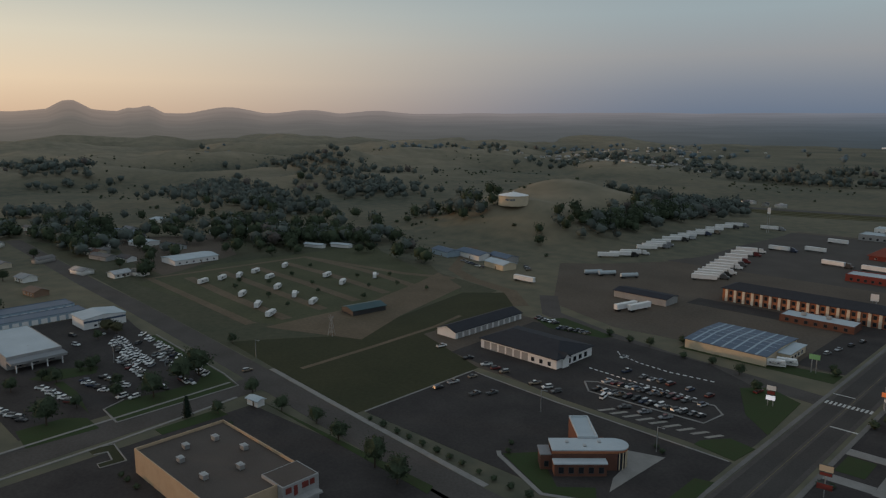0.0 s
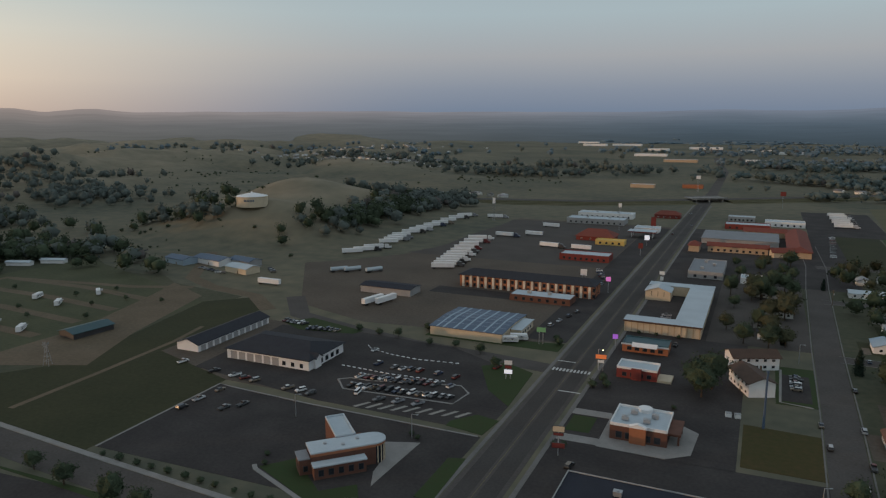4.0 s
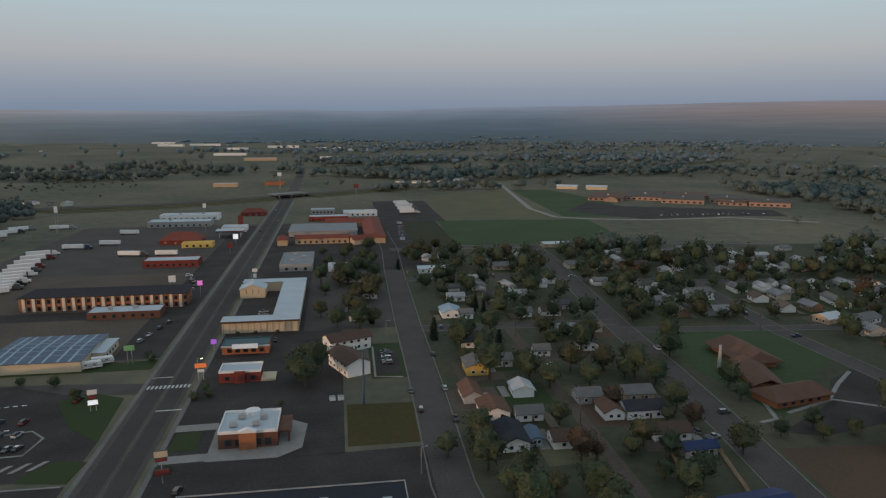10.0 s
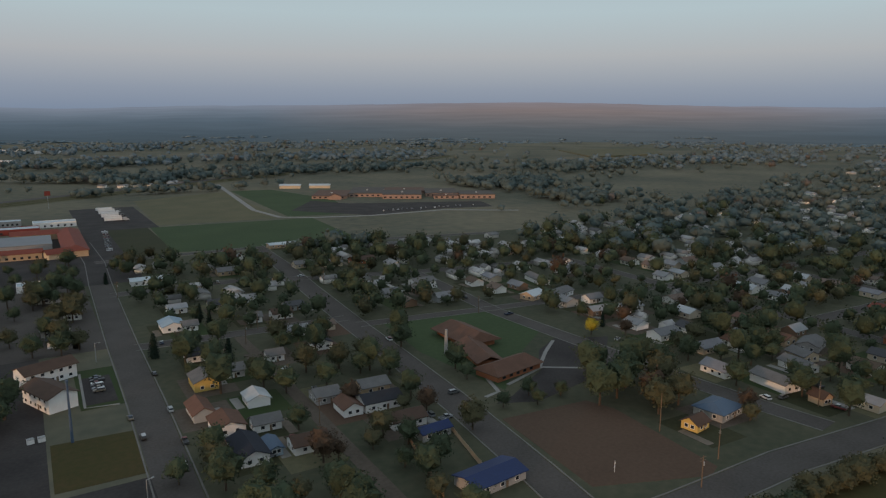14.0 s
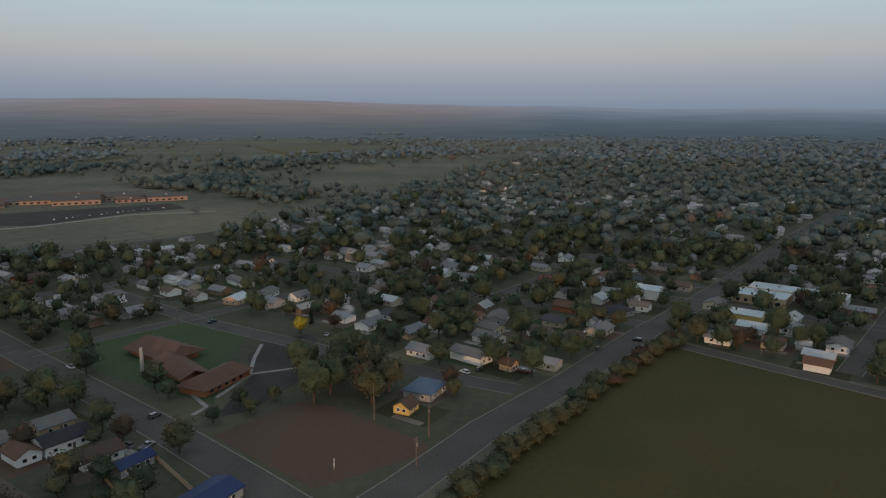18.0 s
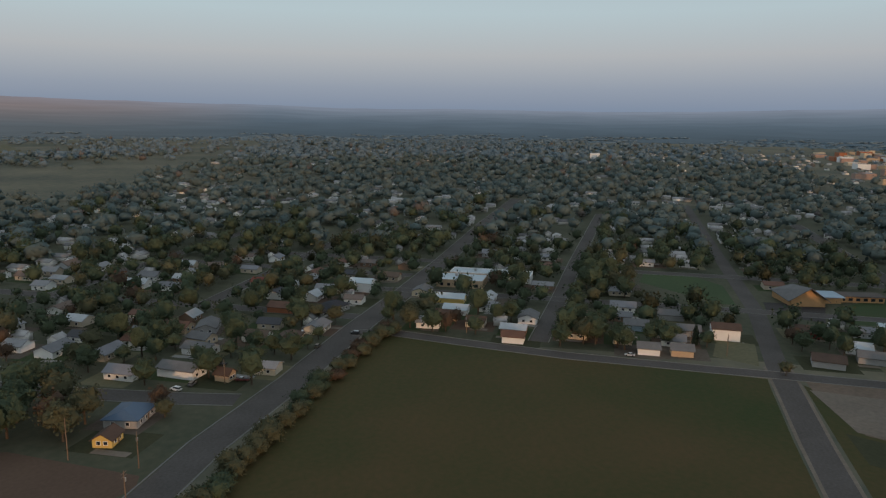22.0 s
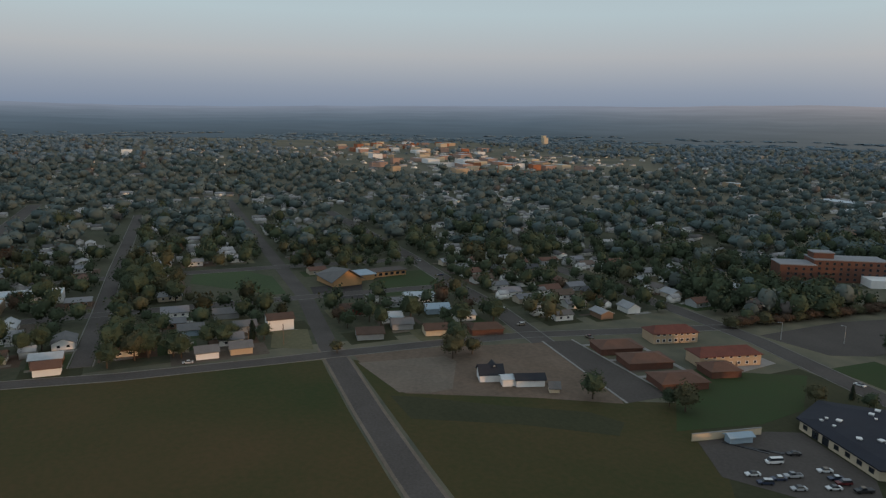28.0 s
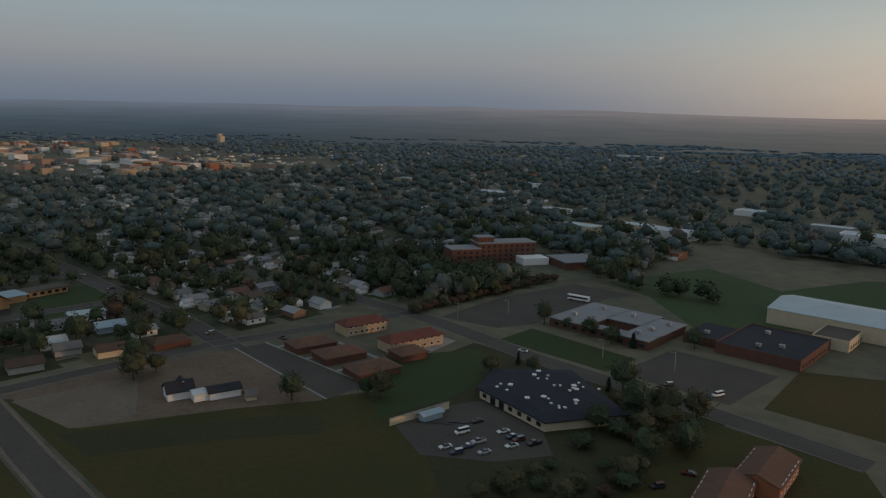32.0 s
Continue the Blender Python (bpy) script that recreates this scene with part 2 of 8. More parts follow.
MID_HAZE_LEAF = mat("mid_foliage_haze_tint", (0.1, 0.132, 0.13), (0.08, 0.109, 0.109), coarse=0.01, fine=0.3, bump=0.0, island=0.14, spec=0.05)
LEAF_YELLOW = mat("yellow_foliage", (0.3, 0.25, 0.03), (0.22, 0.2, 0.03), coarse=0.03, fine=0.6, bump=0.0, island=0.4, spec=0.1)
LEAF_DARK = mat("dark_conifer_foliage", (0.022, 0.034, 0.024), (0.016, 0.026, 0.02), coarse=0.03, fine=0.6, bump=0.0, island=0.4, spec=0.1)


# ---------------------------------------------------------------- mesh helpers
class Shape:
    """A list of corners and faces that grows into one mesh."""

    def __init__(self):
        self.v, self.f = [], []

    def add(self, verts, faces, m=None):
        o = len(self.v)
        self.v += [tuple(m @ Vector(p)) for p in verts] if m else list(verts)
        self.f += [tuple(i + o for i in q) for q in faces]
        return self

    def box(self, x0, x1, y0, y1, z0, z1, m=None):
        return self.add([(x0, y0, z0), (x1, y0, z0), (x1, y1, z0), (x0, y1, z0), (x0, y0, z1), (x1, y0, z1), (x1, y1, z1), (x0, y1, z1)],
                        [(3, 2, 1, 0), (4, 5, 6, 7), (0, 1, 5, 4), (1, 2, 6, 5), (2, 3, 7, 6), (3, 0, 4, 7)], m)

    def prism(self, pts, z0, z1, m=None):
        """Upright prism over a polygon given counter-clockwise."""
        n = len(pts)
        return self.add([(x, y, z0) for x, y in pts] + [(x, y, z1) for x, y in pts],
                        [tuple(range(n - 1, -1, -1)), tuple(range(n, 2 * n))] + [(i, (i + 1) % n, n + (i + 1) % n, n + i) for i in range(n)], m)

    def tube(self, r0, r1, z0, z1, n=10, m=None):
        ring = lambda r, z: [(r * math.cos(2 * math.pi * i / n), r * math.sin(2 * math.pi * i / n), z) for i in range(n)]
        return self.add(ring(r0, z0) + ring(r1, z1), [tuple(range(n - 1, -1, -1)), tuple(range(n, 2 * n))] + [(i, (i + 1) % n, n + (i + 1) % n, n + i) for i in range(n)], m)

    def gable(self, x0, x1, y0, y1, z, rise, t=0.25, over=0.5, hip=0.0):
        """Pitched roof with its ridge along x; hip: how far the ridge ends stand back."""
        ym = (y0 + y1) / 2
        s = over * rise / max((y1 - y0) / 2, 0.1)
        a0, a1, b0, b1 = x0 - over, x1 + over, y0 - over, y1 + over
        top = [(a0, b0, z - s + t), (a1, b0, z - s + t), (a1, b1, z - s + t), (a0, b1, z - s + t), (a0 + hip, ym, z + rise + t), (a1 - hip, ym, z + rise + t)]
        low = [(x, y, q - t) for x, y, q in top]
        if not hip:
            return self.add(top + low, [(0, 1, 5, 4), (2, 3, 4, 5), (7, 6, 10, 11), (9, 8, 11, 10), (0, 6, 7, 1), (2, 8, 9, 3), (4, 10, 6, 0), (3, 9, 10, 4), (1, 7, 11, 5), (5, 11, 8, 2)])
        return self.add(top + low, [(0, 1, 5, 4), (2, 3, 4, 5), (3, 0, 4), (1, 2, 5), (7, 6, 10, 11), (9, 8, 11, 10), (6, 9, 10), (8, 7, 11), (0, 6, 7, 1), (1, 7, 8, 2), (2, 8, 9, 3), (3, 9, 6, 0)])

    def body(self, x0, x1, y0, y1, h, rise):
        """House walls with gable ends under a ridge along x."""
        ym = (y0 + y1) / 2
        return self.add([(x0, y0, 0), (x1, y0, 0), (x1, y1, 0), (x0, y1, 0), (x0, y0, h), (x1, y0, h), (x1, y1, h), (x0, y1, h), (x0, ym, h + rise), (x1, ym, h + rise)],
                        [(3, 2, 1, 0), (0, 1, 5, 4), (2, 3, 7, 6), (1, 2, 6, 9, 5), (3, 0, 4, 8, 7), (4, 5, 9, 8), (6, 7, 8, 9)])

    def mesh(self, name, *materials):
        me = bpy.data.meshes.new(name)
        me.from_pydata(self.v, [], self.f)
        for m in materials:
            me.materials.append(m)
        return me


# The plan is drawn round one station point. BEARINGS ties it to the ground: bearing on the plan, the shift east and north,
# the turn in degrees and the stretch that bring it to its true place.
BEARINGS = np.array([(-284, 0.3, -18.1, 2.7, 1.02), (-165, 16.6, 2.2, -2.7, 0.963), (-155, 16.6, 2.2, -2.15, 0.961), (-145, 16.6, 2.2, -1.93, 0.961),
                     (-138, 16.6, 2.2, -1.88, 0.96), (-120, 13.8, 4.0, -1.51, 0.967), (-100, 10.6, 5.2, -1.15, 0.973), (-80, 6.1, 6.0, -1.03, 0.977),
                     (-60, 2.3, 3.0, -0.4, 0.985), (-40, -0.8, -0.6, 0.02, 0.995), (-20, -3.4, -3.5, 0.24, 1.003), (0, -3.7, -8.8, 0.66, 1.009),
                     (20, -2.8, -13.8, 1.0, 1.02), (40, -0.3, -17.3, 1.43, 1.03), (50, 0.3, -18.1, 1.62, 1.031), (60, 0.3, -18.1, 1.78, 1.028), (76, 0.3, -18.1, 2.7, 1.02)])


def bearing(x, y):
    b = math.degrees(math.atan2(-x, y))
    b -= 360 if b > 76 else 0
    return [float(np.interp(b, BEARINGS[:, 0], BEARINGS[:, k])) for k in range(1, 5)]


def site(x, y):
    """The place on the ground of a point of the plan; far off the stretch fades out."""
    dx, dy, turn, k = bearing(x, y)
    k = 1 + (k - 1) * (1 - smooth(1200, 2600, math.hypot(x, y)))
    c, s = math.cos(radians(turn)) * k, math.sin(radians(turn)) * k
    return dx + x * c - y * s, dy + x * s + y * c


def stand(x, y, z, rot=0.0):
    """The pose of a thing that stands at a point of the plan."""
    return pose(*site(x, y), z, 0, 0, rot + bearing(x, y)[2])


def part(name, shape, material, parent=None, label="", m=None):
    """Links a shape, or a mesh that is already there, as one mesh object under a thing or a part."""
    ob = new(name, shape if isinstance(shape, bpy.types.Mesh) else shape.mesh(name, material))
    ob.parent = parent
    if m:
        ob.matrix_basis = m
    return tagged(ob, label)


def thing(name, x, y, rot, label, category, group="", z=None):
    ob = new(name)
    ob.matrix_basis = stand(x, y, height(x, y) if z is None else z, rot)
    ob.empty_display_size = 0.5
    return tagged(ob, label, category, group)


TAKEN = []  # rectangles that trees and filler houses keep clear of


def keep(x0, y0, x1, y1):
    TAKEN.append((min(x0, x1), min(y0, y1), max(x0, x1), max(y0, y1)))


def clear(x, y, r=0.0):
    return not any(a - r < x < c + r and b - r < y < d + r for a, b, c, d in TAKEN)


def smooth(a, b, x):
    t = min(max((x - a) / (b - a), 0), 1)
    return t * t * (3 - 2 * t)


def height(x, y):
    """The ground's height: flat in town, a knoll with a tank, rolling hills beyond the highway side, ridges on the skyline."""
    r = math.hypot(x, y)
    z = 29.5 * math.exp(-((x + 425) / 75) ** 2 - ((y - 525) / 48) ** 2) + 40 * math.exp(-((x + 462) / 85) ** 2 - ((y - 655) / 72) ** 2) + 9 * math.exp(-((x + 370) / 60) ** 2 - ((y - 660) / 120) ** 2)
    if -640 < x < -250 and 420 < y < 830:
        z += min(z / 14, 1) * 3.2 * noise.noise((x / 38, y / 38, 5.5))
    if r > 600:
        yaw = math.degrees(math.atan2(-x, y))
        west = smooth(12, 40, yaw) * smooth(175, 120, yaw)
        n = noise.fractal((x / 420, y / 420, 3.1), 1.0, 2.0, 4)
        z += west * smooth(650, 1600, r) * smooth(4700, 3600, r) * (14 + 40 * n + 20 * noise.noise((x / 170, y / 170, 7.7)) + 7 * noise.noise((x / 70, y / 70, 2.7)))
        z += (1 - west) * smooth(1500, 3200, r) * (5 * n + 4)
    return z


def slab(name, pts, z, material, label, kind="structure", thick=0.25, category=""):
    """A level sheet over a polygon, its top at z, sunk into the ground."""
    area = sum(pts[i][0] * pts[(i + 1) % len(pts)][1] - pts[(i + 1) % len(pts)][0] * pts[i][1] for i in range(len(pts)))
    pts = [site(*p) for p in (pts if area > 0 else pts[::-1])]
    return tagged(part(name, Shape().prism(pts, z - thick, z), material), label, category or name, kind=kind)


def rect(x0, y0, x1, y1):
    return [(x0, y0), (x1, y0), (x1, y1), (x0, y1)]


def strip(name, pts, width, z, material, label, category="road", thick=0.3, side=0.0):
    """A band of one width along a line of points; side shifts it to the line's left."""
    left, right, k = [], [], len(pts)
    zs = [z(i) if callable(z) else z + height(*pts[i]) for i in range(k)]
    pts = [site(*p) for p in pts]
    for i, (x, y) in enumerate(pts):
        a, b = Vector(pts[max(i - 1, 0)]), Vector(pts[min(i + 1, len(pts) - 1)])
        d = (b - a).normalized()
        n = Vector((-d.y, d.x))
        left.append((x + n.x * (side + width / 2), y + n.y * (side + width / 2)))
        right.append((x + n.x * (side - width / 2), y + n.y * (side - width / 2)))
    s = Shape()
    s.v = [(*p, q) for p, q in zip(left, zs)] + [(*p, q) for p, q in zip(right, zs)] + [(*p, q - thick) for p, q in zip(left, zs)] + [(*p, q - thick) for p, q in zip(right, zs)]
    for i in range(k - 1):
        s.f += [(k + i, k + i + 1, i + 1, i), (2 * k + i, 2 * k + i + 1, 3 * k + i + 1, 3 * k + i), (i, i + 1, 2 * k + i + 1, 2 * k + i), (k + i + 1, k + i, 3 * k + i, 3 * k + i + 1)]
    s.f += [(0, 2 * k, 3 * k, k), (k - 1, 2 * k - 1, 4 * k - 1, 3 * k - 1)]
    return tagged(part(name, s, material), label, category, kind="structure")


# ---------------------------------------------------------------- ground
GROUND = mat("prairie", (0.19, 0.164, 0.114), (0.072, 0.08, 0.062), coarse=0.006, fine=0.09, bump=0.6, mixlow=0.6, spec=0.08)
# the knolls are drier than the flats; their extra paleness is painted haze
gn, gl = GROUND.node_tree.nodes, GROUND.node_tree.links
g_geo, g_sep, g_map, g_mix, g_tex = gn.new("ShaderNodeNewGeometry"), gn.new("ShaderNodeSeparateXYZ"), gn.new("ShaderNodeMapRange"), gn.new("ShaderNodeMixRGB"), gn.new("ShaderNodeTexNoise")
g_tex.inputs["Scale"].default_value = 0.03
g_mul = gn.new("ShaderNodeMath"); g_mul.operation = "MULTIPLY"
gl.new(g_geo.outputs["Position"], g_sep.inputs[0]); gl.new(g_geo.outputs["Position"], g_tex.inputs["Vector"])
gl.new(g_sep.outputs["Z"], g_map.inputs[0]); g_map.inputs[1].default_value, g_map.inputs[2].default_value = 2.0, 26.0
gl.new(g_map.outputs[0], g_mul.inputs[0]); gl.new(g_tex.outputs["Fac"], g_mul.inputs[1])
g_bsdf = gn["Principled BSDF"]
gl.new(g_bsdf.inputs["Base Color"].links[0].from_socket, g_mix.inputs[1]); g_mix.inputs[2].default_value = (0.3, 0.25, 0.178, 1)
gl.new(g_mul.outputs[0], g_mix.inputs[0]); gl.new(g_mix.outputs[0], g_bsdf.inputs["Base Color"])


def make_ground():
    radii = [0, 40, 80] + [120 * 1.034 ** i for i in range(111)]
    radii = [r for r in radii if r < 4880] + [4880]
    n = 300
    v = [(0.0, 0.0, 0.0)]
    for r in radii[1:]:
        for i in range(n):
            a = 2 * math.pi * i / n
            x, y = r * math.sin(a), r * math.cos(a)
            v.append((*site(x, y), height(x, y)))
    f = [(0, 1 + (i + 1) % n, 1 + i) for i in range(n)]
    for k in range(len(radii) - 2):
        o, p = 1 + k * n, 1 + (k + 1) * n
        f += [(o + i, o + (i + 1) % n, p + (i + 1) % n, p + i) for i in range(n)]
    s = Shape()
    s.v, s.f = v, f
    ob = part("ground", s, GROUND)
    ob.data.polygons.foreach_set("use_smooth", [True] * len(ob.data.polygons))
    return tagged(ob, "olive and straw-coloured prairie ground rolling to the skyline", "ground", kind="structure")


make_ground()

KERB = mat("worn_kerb", (0.2, 0.19, 0.178), (0.125, 0.118, 0.11), coarse=0.1, fine=1.0)
LOT = mat("brown_asphalt", (0.105, 0.092, 0.083), (0.072, 0.063, 0.058), coarse=0.05, fine=0.9, spec=0.08)

# ---------------------------------------------------------------- streets, kerbs and lots
MAIN_X = -65.0
strip("road", [(-66, -60), (-65, 160), (-65, 600), (-64, 900), (-63, 1050)], 16, 0.05, ROAD, "wide worn asphalt main street running through the commercial strip")
strip("road", [(-63, 1050), (-70, 1500), (-130, 2150), (-150, 2700), (-150, 3300)], 14, 0.05, ROAD, "straight grey highway leading out past far farmland")
keep(-76, -60, -54, 1100)
for sx in (-74.6, -55.4):
    strip("pavement", [(sx, 40), (sx + 0.6, 160), (sx + 0.6, 600), (sx + 1, 900)], 1.6, 0.14, SIDEWALK, "worn concrete kerb and walk beside the main street", "pavement")
for sx in (-3.7, 3.7):
    strip("trim", [(-66, -60), (-65, 160), (-65, 600), (-64, 900)], 5.4, 0.056, LANE, "dark wheel-worn lanes of the main street", "road lane", side=sx)
strip("trim", [(-65.3, 60), (-65, 160), (-65, 640)], 0.14, 0.062, YELLOW_PAINT, "faded yellow centre line on asphalt", "road line")
for i in range(11):
    slab("trim", rect(-72.4 + i * 1.45, 269.2, -71.6 + i * 1.45, 272.4), 0.075, PAINT, "white crosswalk bar on the main street", category="crosswalk")
slab("trim", rect(-64, 247.6, -55, 248.3), 0.075, PAINT, "white stop line on asphalt", category="road line")
slab("trim", rect(-73, 281, -65.5, 281.6), 0.075, PAINT, "white stop line on asphalt", category="road line")

# side street west of the main street, and the frontage road
strip("road", [(-73, 270), (-100, 274), (-140, 278), (-175, 286), (-215, 299), (-240, 330)], 11, 0.04, ROAD, "curving asphalt side street past the dealer's lot")
FRONT = [(-60, 128), (-120, 131), (-180, 136), (-246, 142), (-310, 148), (-395, 155), (-470, 160), (-680, 178)]
strip("road", FRONT, 12.5, 0.045, ROAD, "asphalt frontage street between the store and the car lots")
strip("pavement", FRONT[1:4], 2.2, 0.16, CONCRETE, "pale concrete walk along the frontage street", "pavement", side=-7.6)
strip("road", [(-232, 10), (-232, 60), (-236, 142)], 15, 0.05, ROAD, "asphalt cross street beside the store")
strip("pavement", [(-240.6, 40), (-240.8, 80), (-243.6, 130)], 1.2, 0.17, CONCRETE, "pale concrete kerb along the cross street", "pavement")
strip("pavement", [(-222.4, 40), (-222.6, 80), (-228, 124)], 1.2, 0.17, CONCRETE, "pale concrete kerb along the cross street", "pavement")
keep(-690, 118, -70, 186)
keep(-245, 0, -220, 140)

slab("pavement", [(-76, 148), (-184, 148), (-185, 204.5), (-142, 201), (-76, 199)], 0.05, ASPHALT, "dark asphalt parking lot around the brick office", category="parking lot")
slab("pavement", [(-76, 203), (-142, 205), (-208, 216), (-212, 280), (-170, 284), (-120, 280), (-98, 268), (-88, 240), (-76, 228)], 0.05, ASPHALT, "dark asphalt sales lot of the car dealer", category="parking lot")
slab("pavement", [(-160, 208), (-186, 209), (-236, 226), (-236, 285), (-160, 284), (-160, 214)], 0.045, GRAVEL, "packed gravel yard behind the dealer", category="gravel yard")
strip("trim", [(-184, 148), (-185, 204.6), (-178, 203.7), (-142, 201), (-77, 199)], 0.7, 0.18, CONCRETE, "pale concrete kerb edging the parking lot", "kerb")
keep(-240, 140, -76, 290)
slab("ground", [(-185, 145), (-186, 222), (-236, 232), (-256.5, 203), (-276, 178), (-291, 156), (-250, 151), (-228, 148)], 0.03, ROUGH, "rough green lot beside the frontage street", category="grass")
slab("ground", [(-240, 300), (-236, 232), (-256.5, 203), (-266, 234), (-280, 300), (-262, 318)], 0.035, ROUGH, "mown green field beside the camp ground", category="grass")
slab("ground", [(-79.6, 158), (-73.9, 158), (-74.6, 183.4), (-79.8, 182)], 0.2, LAWN, "strip of green lawn by the main street", category="grass")
slab("ground", [(-76, 200.5), (-74.8, 213), (-83.5, 215.2), (-90, 207), (-90, 203)], 0.1, LAWN, "green lawn corner by the lot entrance", category="grass")
slab("ground", [(-76, 226), (-78, 262), (-92, 270), (-100, 262), (-88, 238)], 0.1, LAWN, "green lawn corner of the dealer's lot", category="grass")
slab("ground", [(-170, 286), (-205, 296), (-214, 284), (-200, 276), (-172, 280)], 0.09, LAWN, "green verge with low shrubs", category="grass")
slab("ground", [(-76, 292), (-140, 292), (-140, 301), (-104, 300), (-76, 304)], 0.09, LAWN, "green verge in front of the steel shed", category="grass")
slab("pavement", [(-76, 306), (-100, 300), (-140, 304), (-178, 300), (-228, 318), (-292, 414), (-288, 450), (-284, 668), (-246, 700), (-76, 700)], 0.04, GRAVEL, "wide brown gravel truck lot", category="truck lot")
slab("pavement", rect(-95, 306, -76, 690), 0.06, ASPHALT, "asphalt forecourt along the main street", category="parking lot")
slab("pavement", rect(-176, 372, -95, 388), 0.06, ASPHALT, "asphalt apron in front of the hotel", category="parking lot")
slab("pavement", rect(-255, 480, -96, 690), 0.055, LOT, "asphalt yard of the truck stop", category="truck lot")
keep(-295, 300, -76, 705)

strip("pavement", [(-237, 158), (-238, 194), (-241, 239), (-246, 262)], 2.6, 0.05, TRACK, "narrow dirt track across the green lot", "track")
for yb in (209.6, 231.5):
    strip("pavement", [(-54, yb), (-41, yb)], 5, 0.12, CONCRETE, "pale concrete entrance apron of the bank", "walk")
# east side of the main street
slab("pavement", rect(-18, 335, 26, 470), 0.02, LOT, "worn brown asphalt and earth behind the motel", category="yard")
slab("ground", rect(42, 545, 94, 700), 0.02, ROUGH, "rough dark grass beside the inn", category="grass")
slab("pavement", rect(-54, 150, 24, 205), 0.05, ASPHALT, "dark asphalt parking lot behind the bank", category="parking lot")
slab("pavement", rect(-54, 205, 0, 335), 0.05, ASPHALT, "asphalt lots around the small restaurants", category="parking lot")
slab("pavement", rect(-54, 335, -18, 470), 0.05, ASPHALT, "asphalt court of the motel", category="parking lot")
slab("pavement", rect(-54, 470, 60, 700), 0.045, ASPHALT, "asphalt lot of the red-roofed inn", category="parking lot")
slab("pavement", rect(40, 700, 104, 880), 0.05, ASPHALT, "asphalt truck lot by the highway", category="truck lot")
slab("ground", rect(-53, 215, -45, 228), 0.1, LAWN, "small square of green lawn beside the bank", category="grass")
slab("ground", [(1, 209), (24, 208), (24, 240), (1, 242)], 0.1, FIELD, "vacant grassy lot", category="grass")
slab("pavement", [(-41, 206.5), (-20, 205.5), (-13, 211), (-12, 228), (-18, 233), (-41, 233)], 0.14, CONCRETE, "pale concrete walk around the bank", category="walk")
slab("ground", rect(11, 266, 25, 310), 0.09, LAWN, "green lawn beside the apartment lot", category="grass")
slab("pavement", rect(13, 270, 23, 300), 0.12, ASPHALT, "small asphalt car park", category="parking lot")
strip("trim", [(13, 306), (12.4, 268), (23, 266)], 0.9, 0.16, CONCRETE, "pale concrete walk edging the car park", "walk")
keep(-55, 150, 26, 700)
keep(-55, 560, 106, 890)

# residential streets
ST2 = [(28, -40), (29, 180), (31, 260), (32, 340), (35, 470), (38, 545), (36, 640)]
ST3 = [(104, 60), (118, 150), (124, 200), (129, 260), (133, 320), (140, 400), (147, 470), (152, 560)]
PAVE = [(60, 116), (140, 114), (185, 115.5), (240, 112.5), (315, 112.5), (380, 110), (480, 109), (670, 112), (900, 110)]
FIELD_RD = [(120, -65), (180, -66.5), (225, -68.5), (272, -71.5), (300, -73), (392, -82), (560, -86), (680, -90), (900, -96)]
FIELD_ST = [(303, 112), (309, 98), (302, 60), (294, 12), (290, -46), (289.5, -68), (288, -118), (285, -165), (272, -222), (262, -270)]
RES = [
    (ST2, 11.5), (ST3, 11.5), (PAVE, 12), (FIELD_RD, 8.8), (FIELD_ST, 7.5),
    ([(36, 438), (80, 440), (112, 438), (149, 424), (215, 407), (330, 392)], 9), ([(36, 330), (89, 327), (134, 326)], 8),
    ([(79, 322), (79, 262), (78, 190), (77, 140)], 5), ([(38, 545), (90, 548), (152, 548), (240, 540), (360, 520)], 8),
    ([(219, 124), (216, 142), (212, 180), (206, 300), (214, 405)], 9), ([(134, 312), (205, 305), (330, 296)], 7),
    ([(388, 150), (391, 116), (392, 20), (392, -82), (392, -175)], 8), ([(480, 300), (480, 116), (480, -88), (478, -180)], 9),
    ([(311, 26), (392, 22), (500, 18), (780, 4)], 8), ([(272, -166), (340, -174), (394, -174), (494, -180), (760, -186)], 10),
    ([(420, -262), (300, -266), (239, -264), (204, -258), (168, -252), (135, -250), (95, -248), (40, -240)], 10), ([(330, 118), (332, 200), (330, 296), (332, 392)], 8),
    ([(430, 118), (432, 210), (436, 300)], 8), ([(330, 205), (480, 208), (700, 212)], 8), ([(330, 296), (480, 300), (760, 306)], 8),
]
for line, w in RES:
    strip("road", line, w, 0.04 + 0.004 * RES.index((line, w)), ROAD if w > 6 else GRAVEL, "grey asphalt residential street" if w > 6 else "narrow dirt back alley")
    for s in ((w / 2 + 0.6), -(w / 2 + 0.6)):
        if w > 6 and line not in (FIELD_RD,):
            strip("pavement", line, 0.5, 0.13, KERB, "pale concrete kerb along a residential street", "kerb", side=s)
    for (ax, ay), (bx, by) in zip(line, line[1:]):
        k = max(1, int(math.hypot(bx - ax, by - ay) / 12))
        for i in range(k + 1):
            x, y = ax + (bx - ax) * i / k, ay + (by - ay) * i / k
            keep(x - w / 2 - 1, y - w / 2 - 1, x + w / 2 + 1, y + w / 2 + 1)
for s in (5.0, -5.0):
    strip("pavement", FIELD_RD[:5], 1.2, 0.05, PALE_DIRT, "pale dirt shoulder of the field road", "shoulder", side=s)
strip("pavement", [(-75, 0), (20, -30), (120, -66)], 13, 0.03, ROAD, "asphalt road crossing open fields", "road")

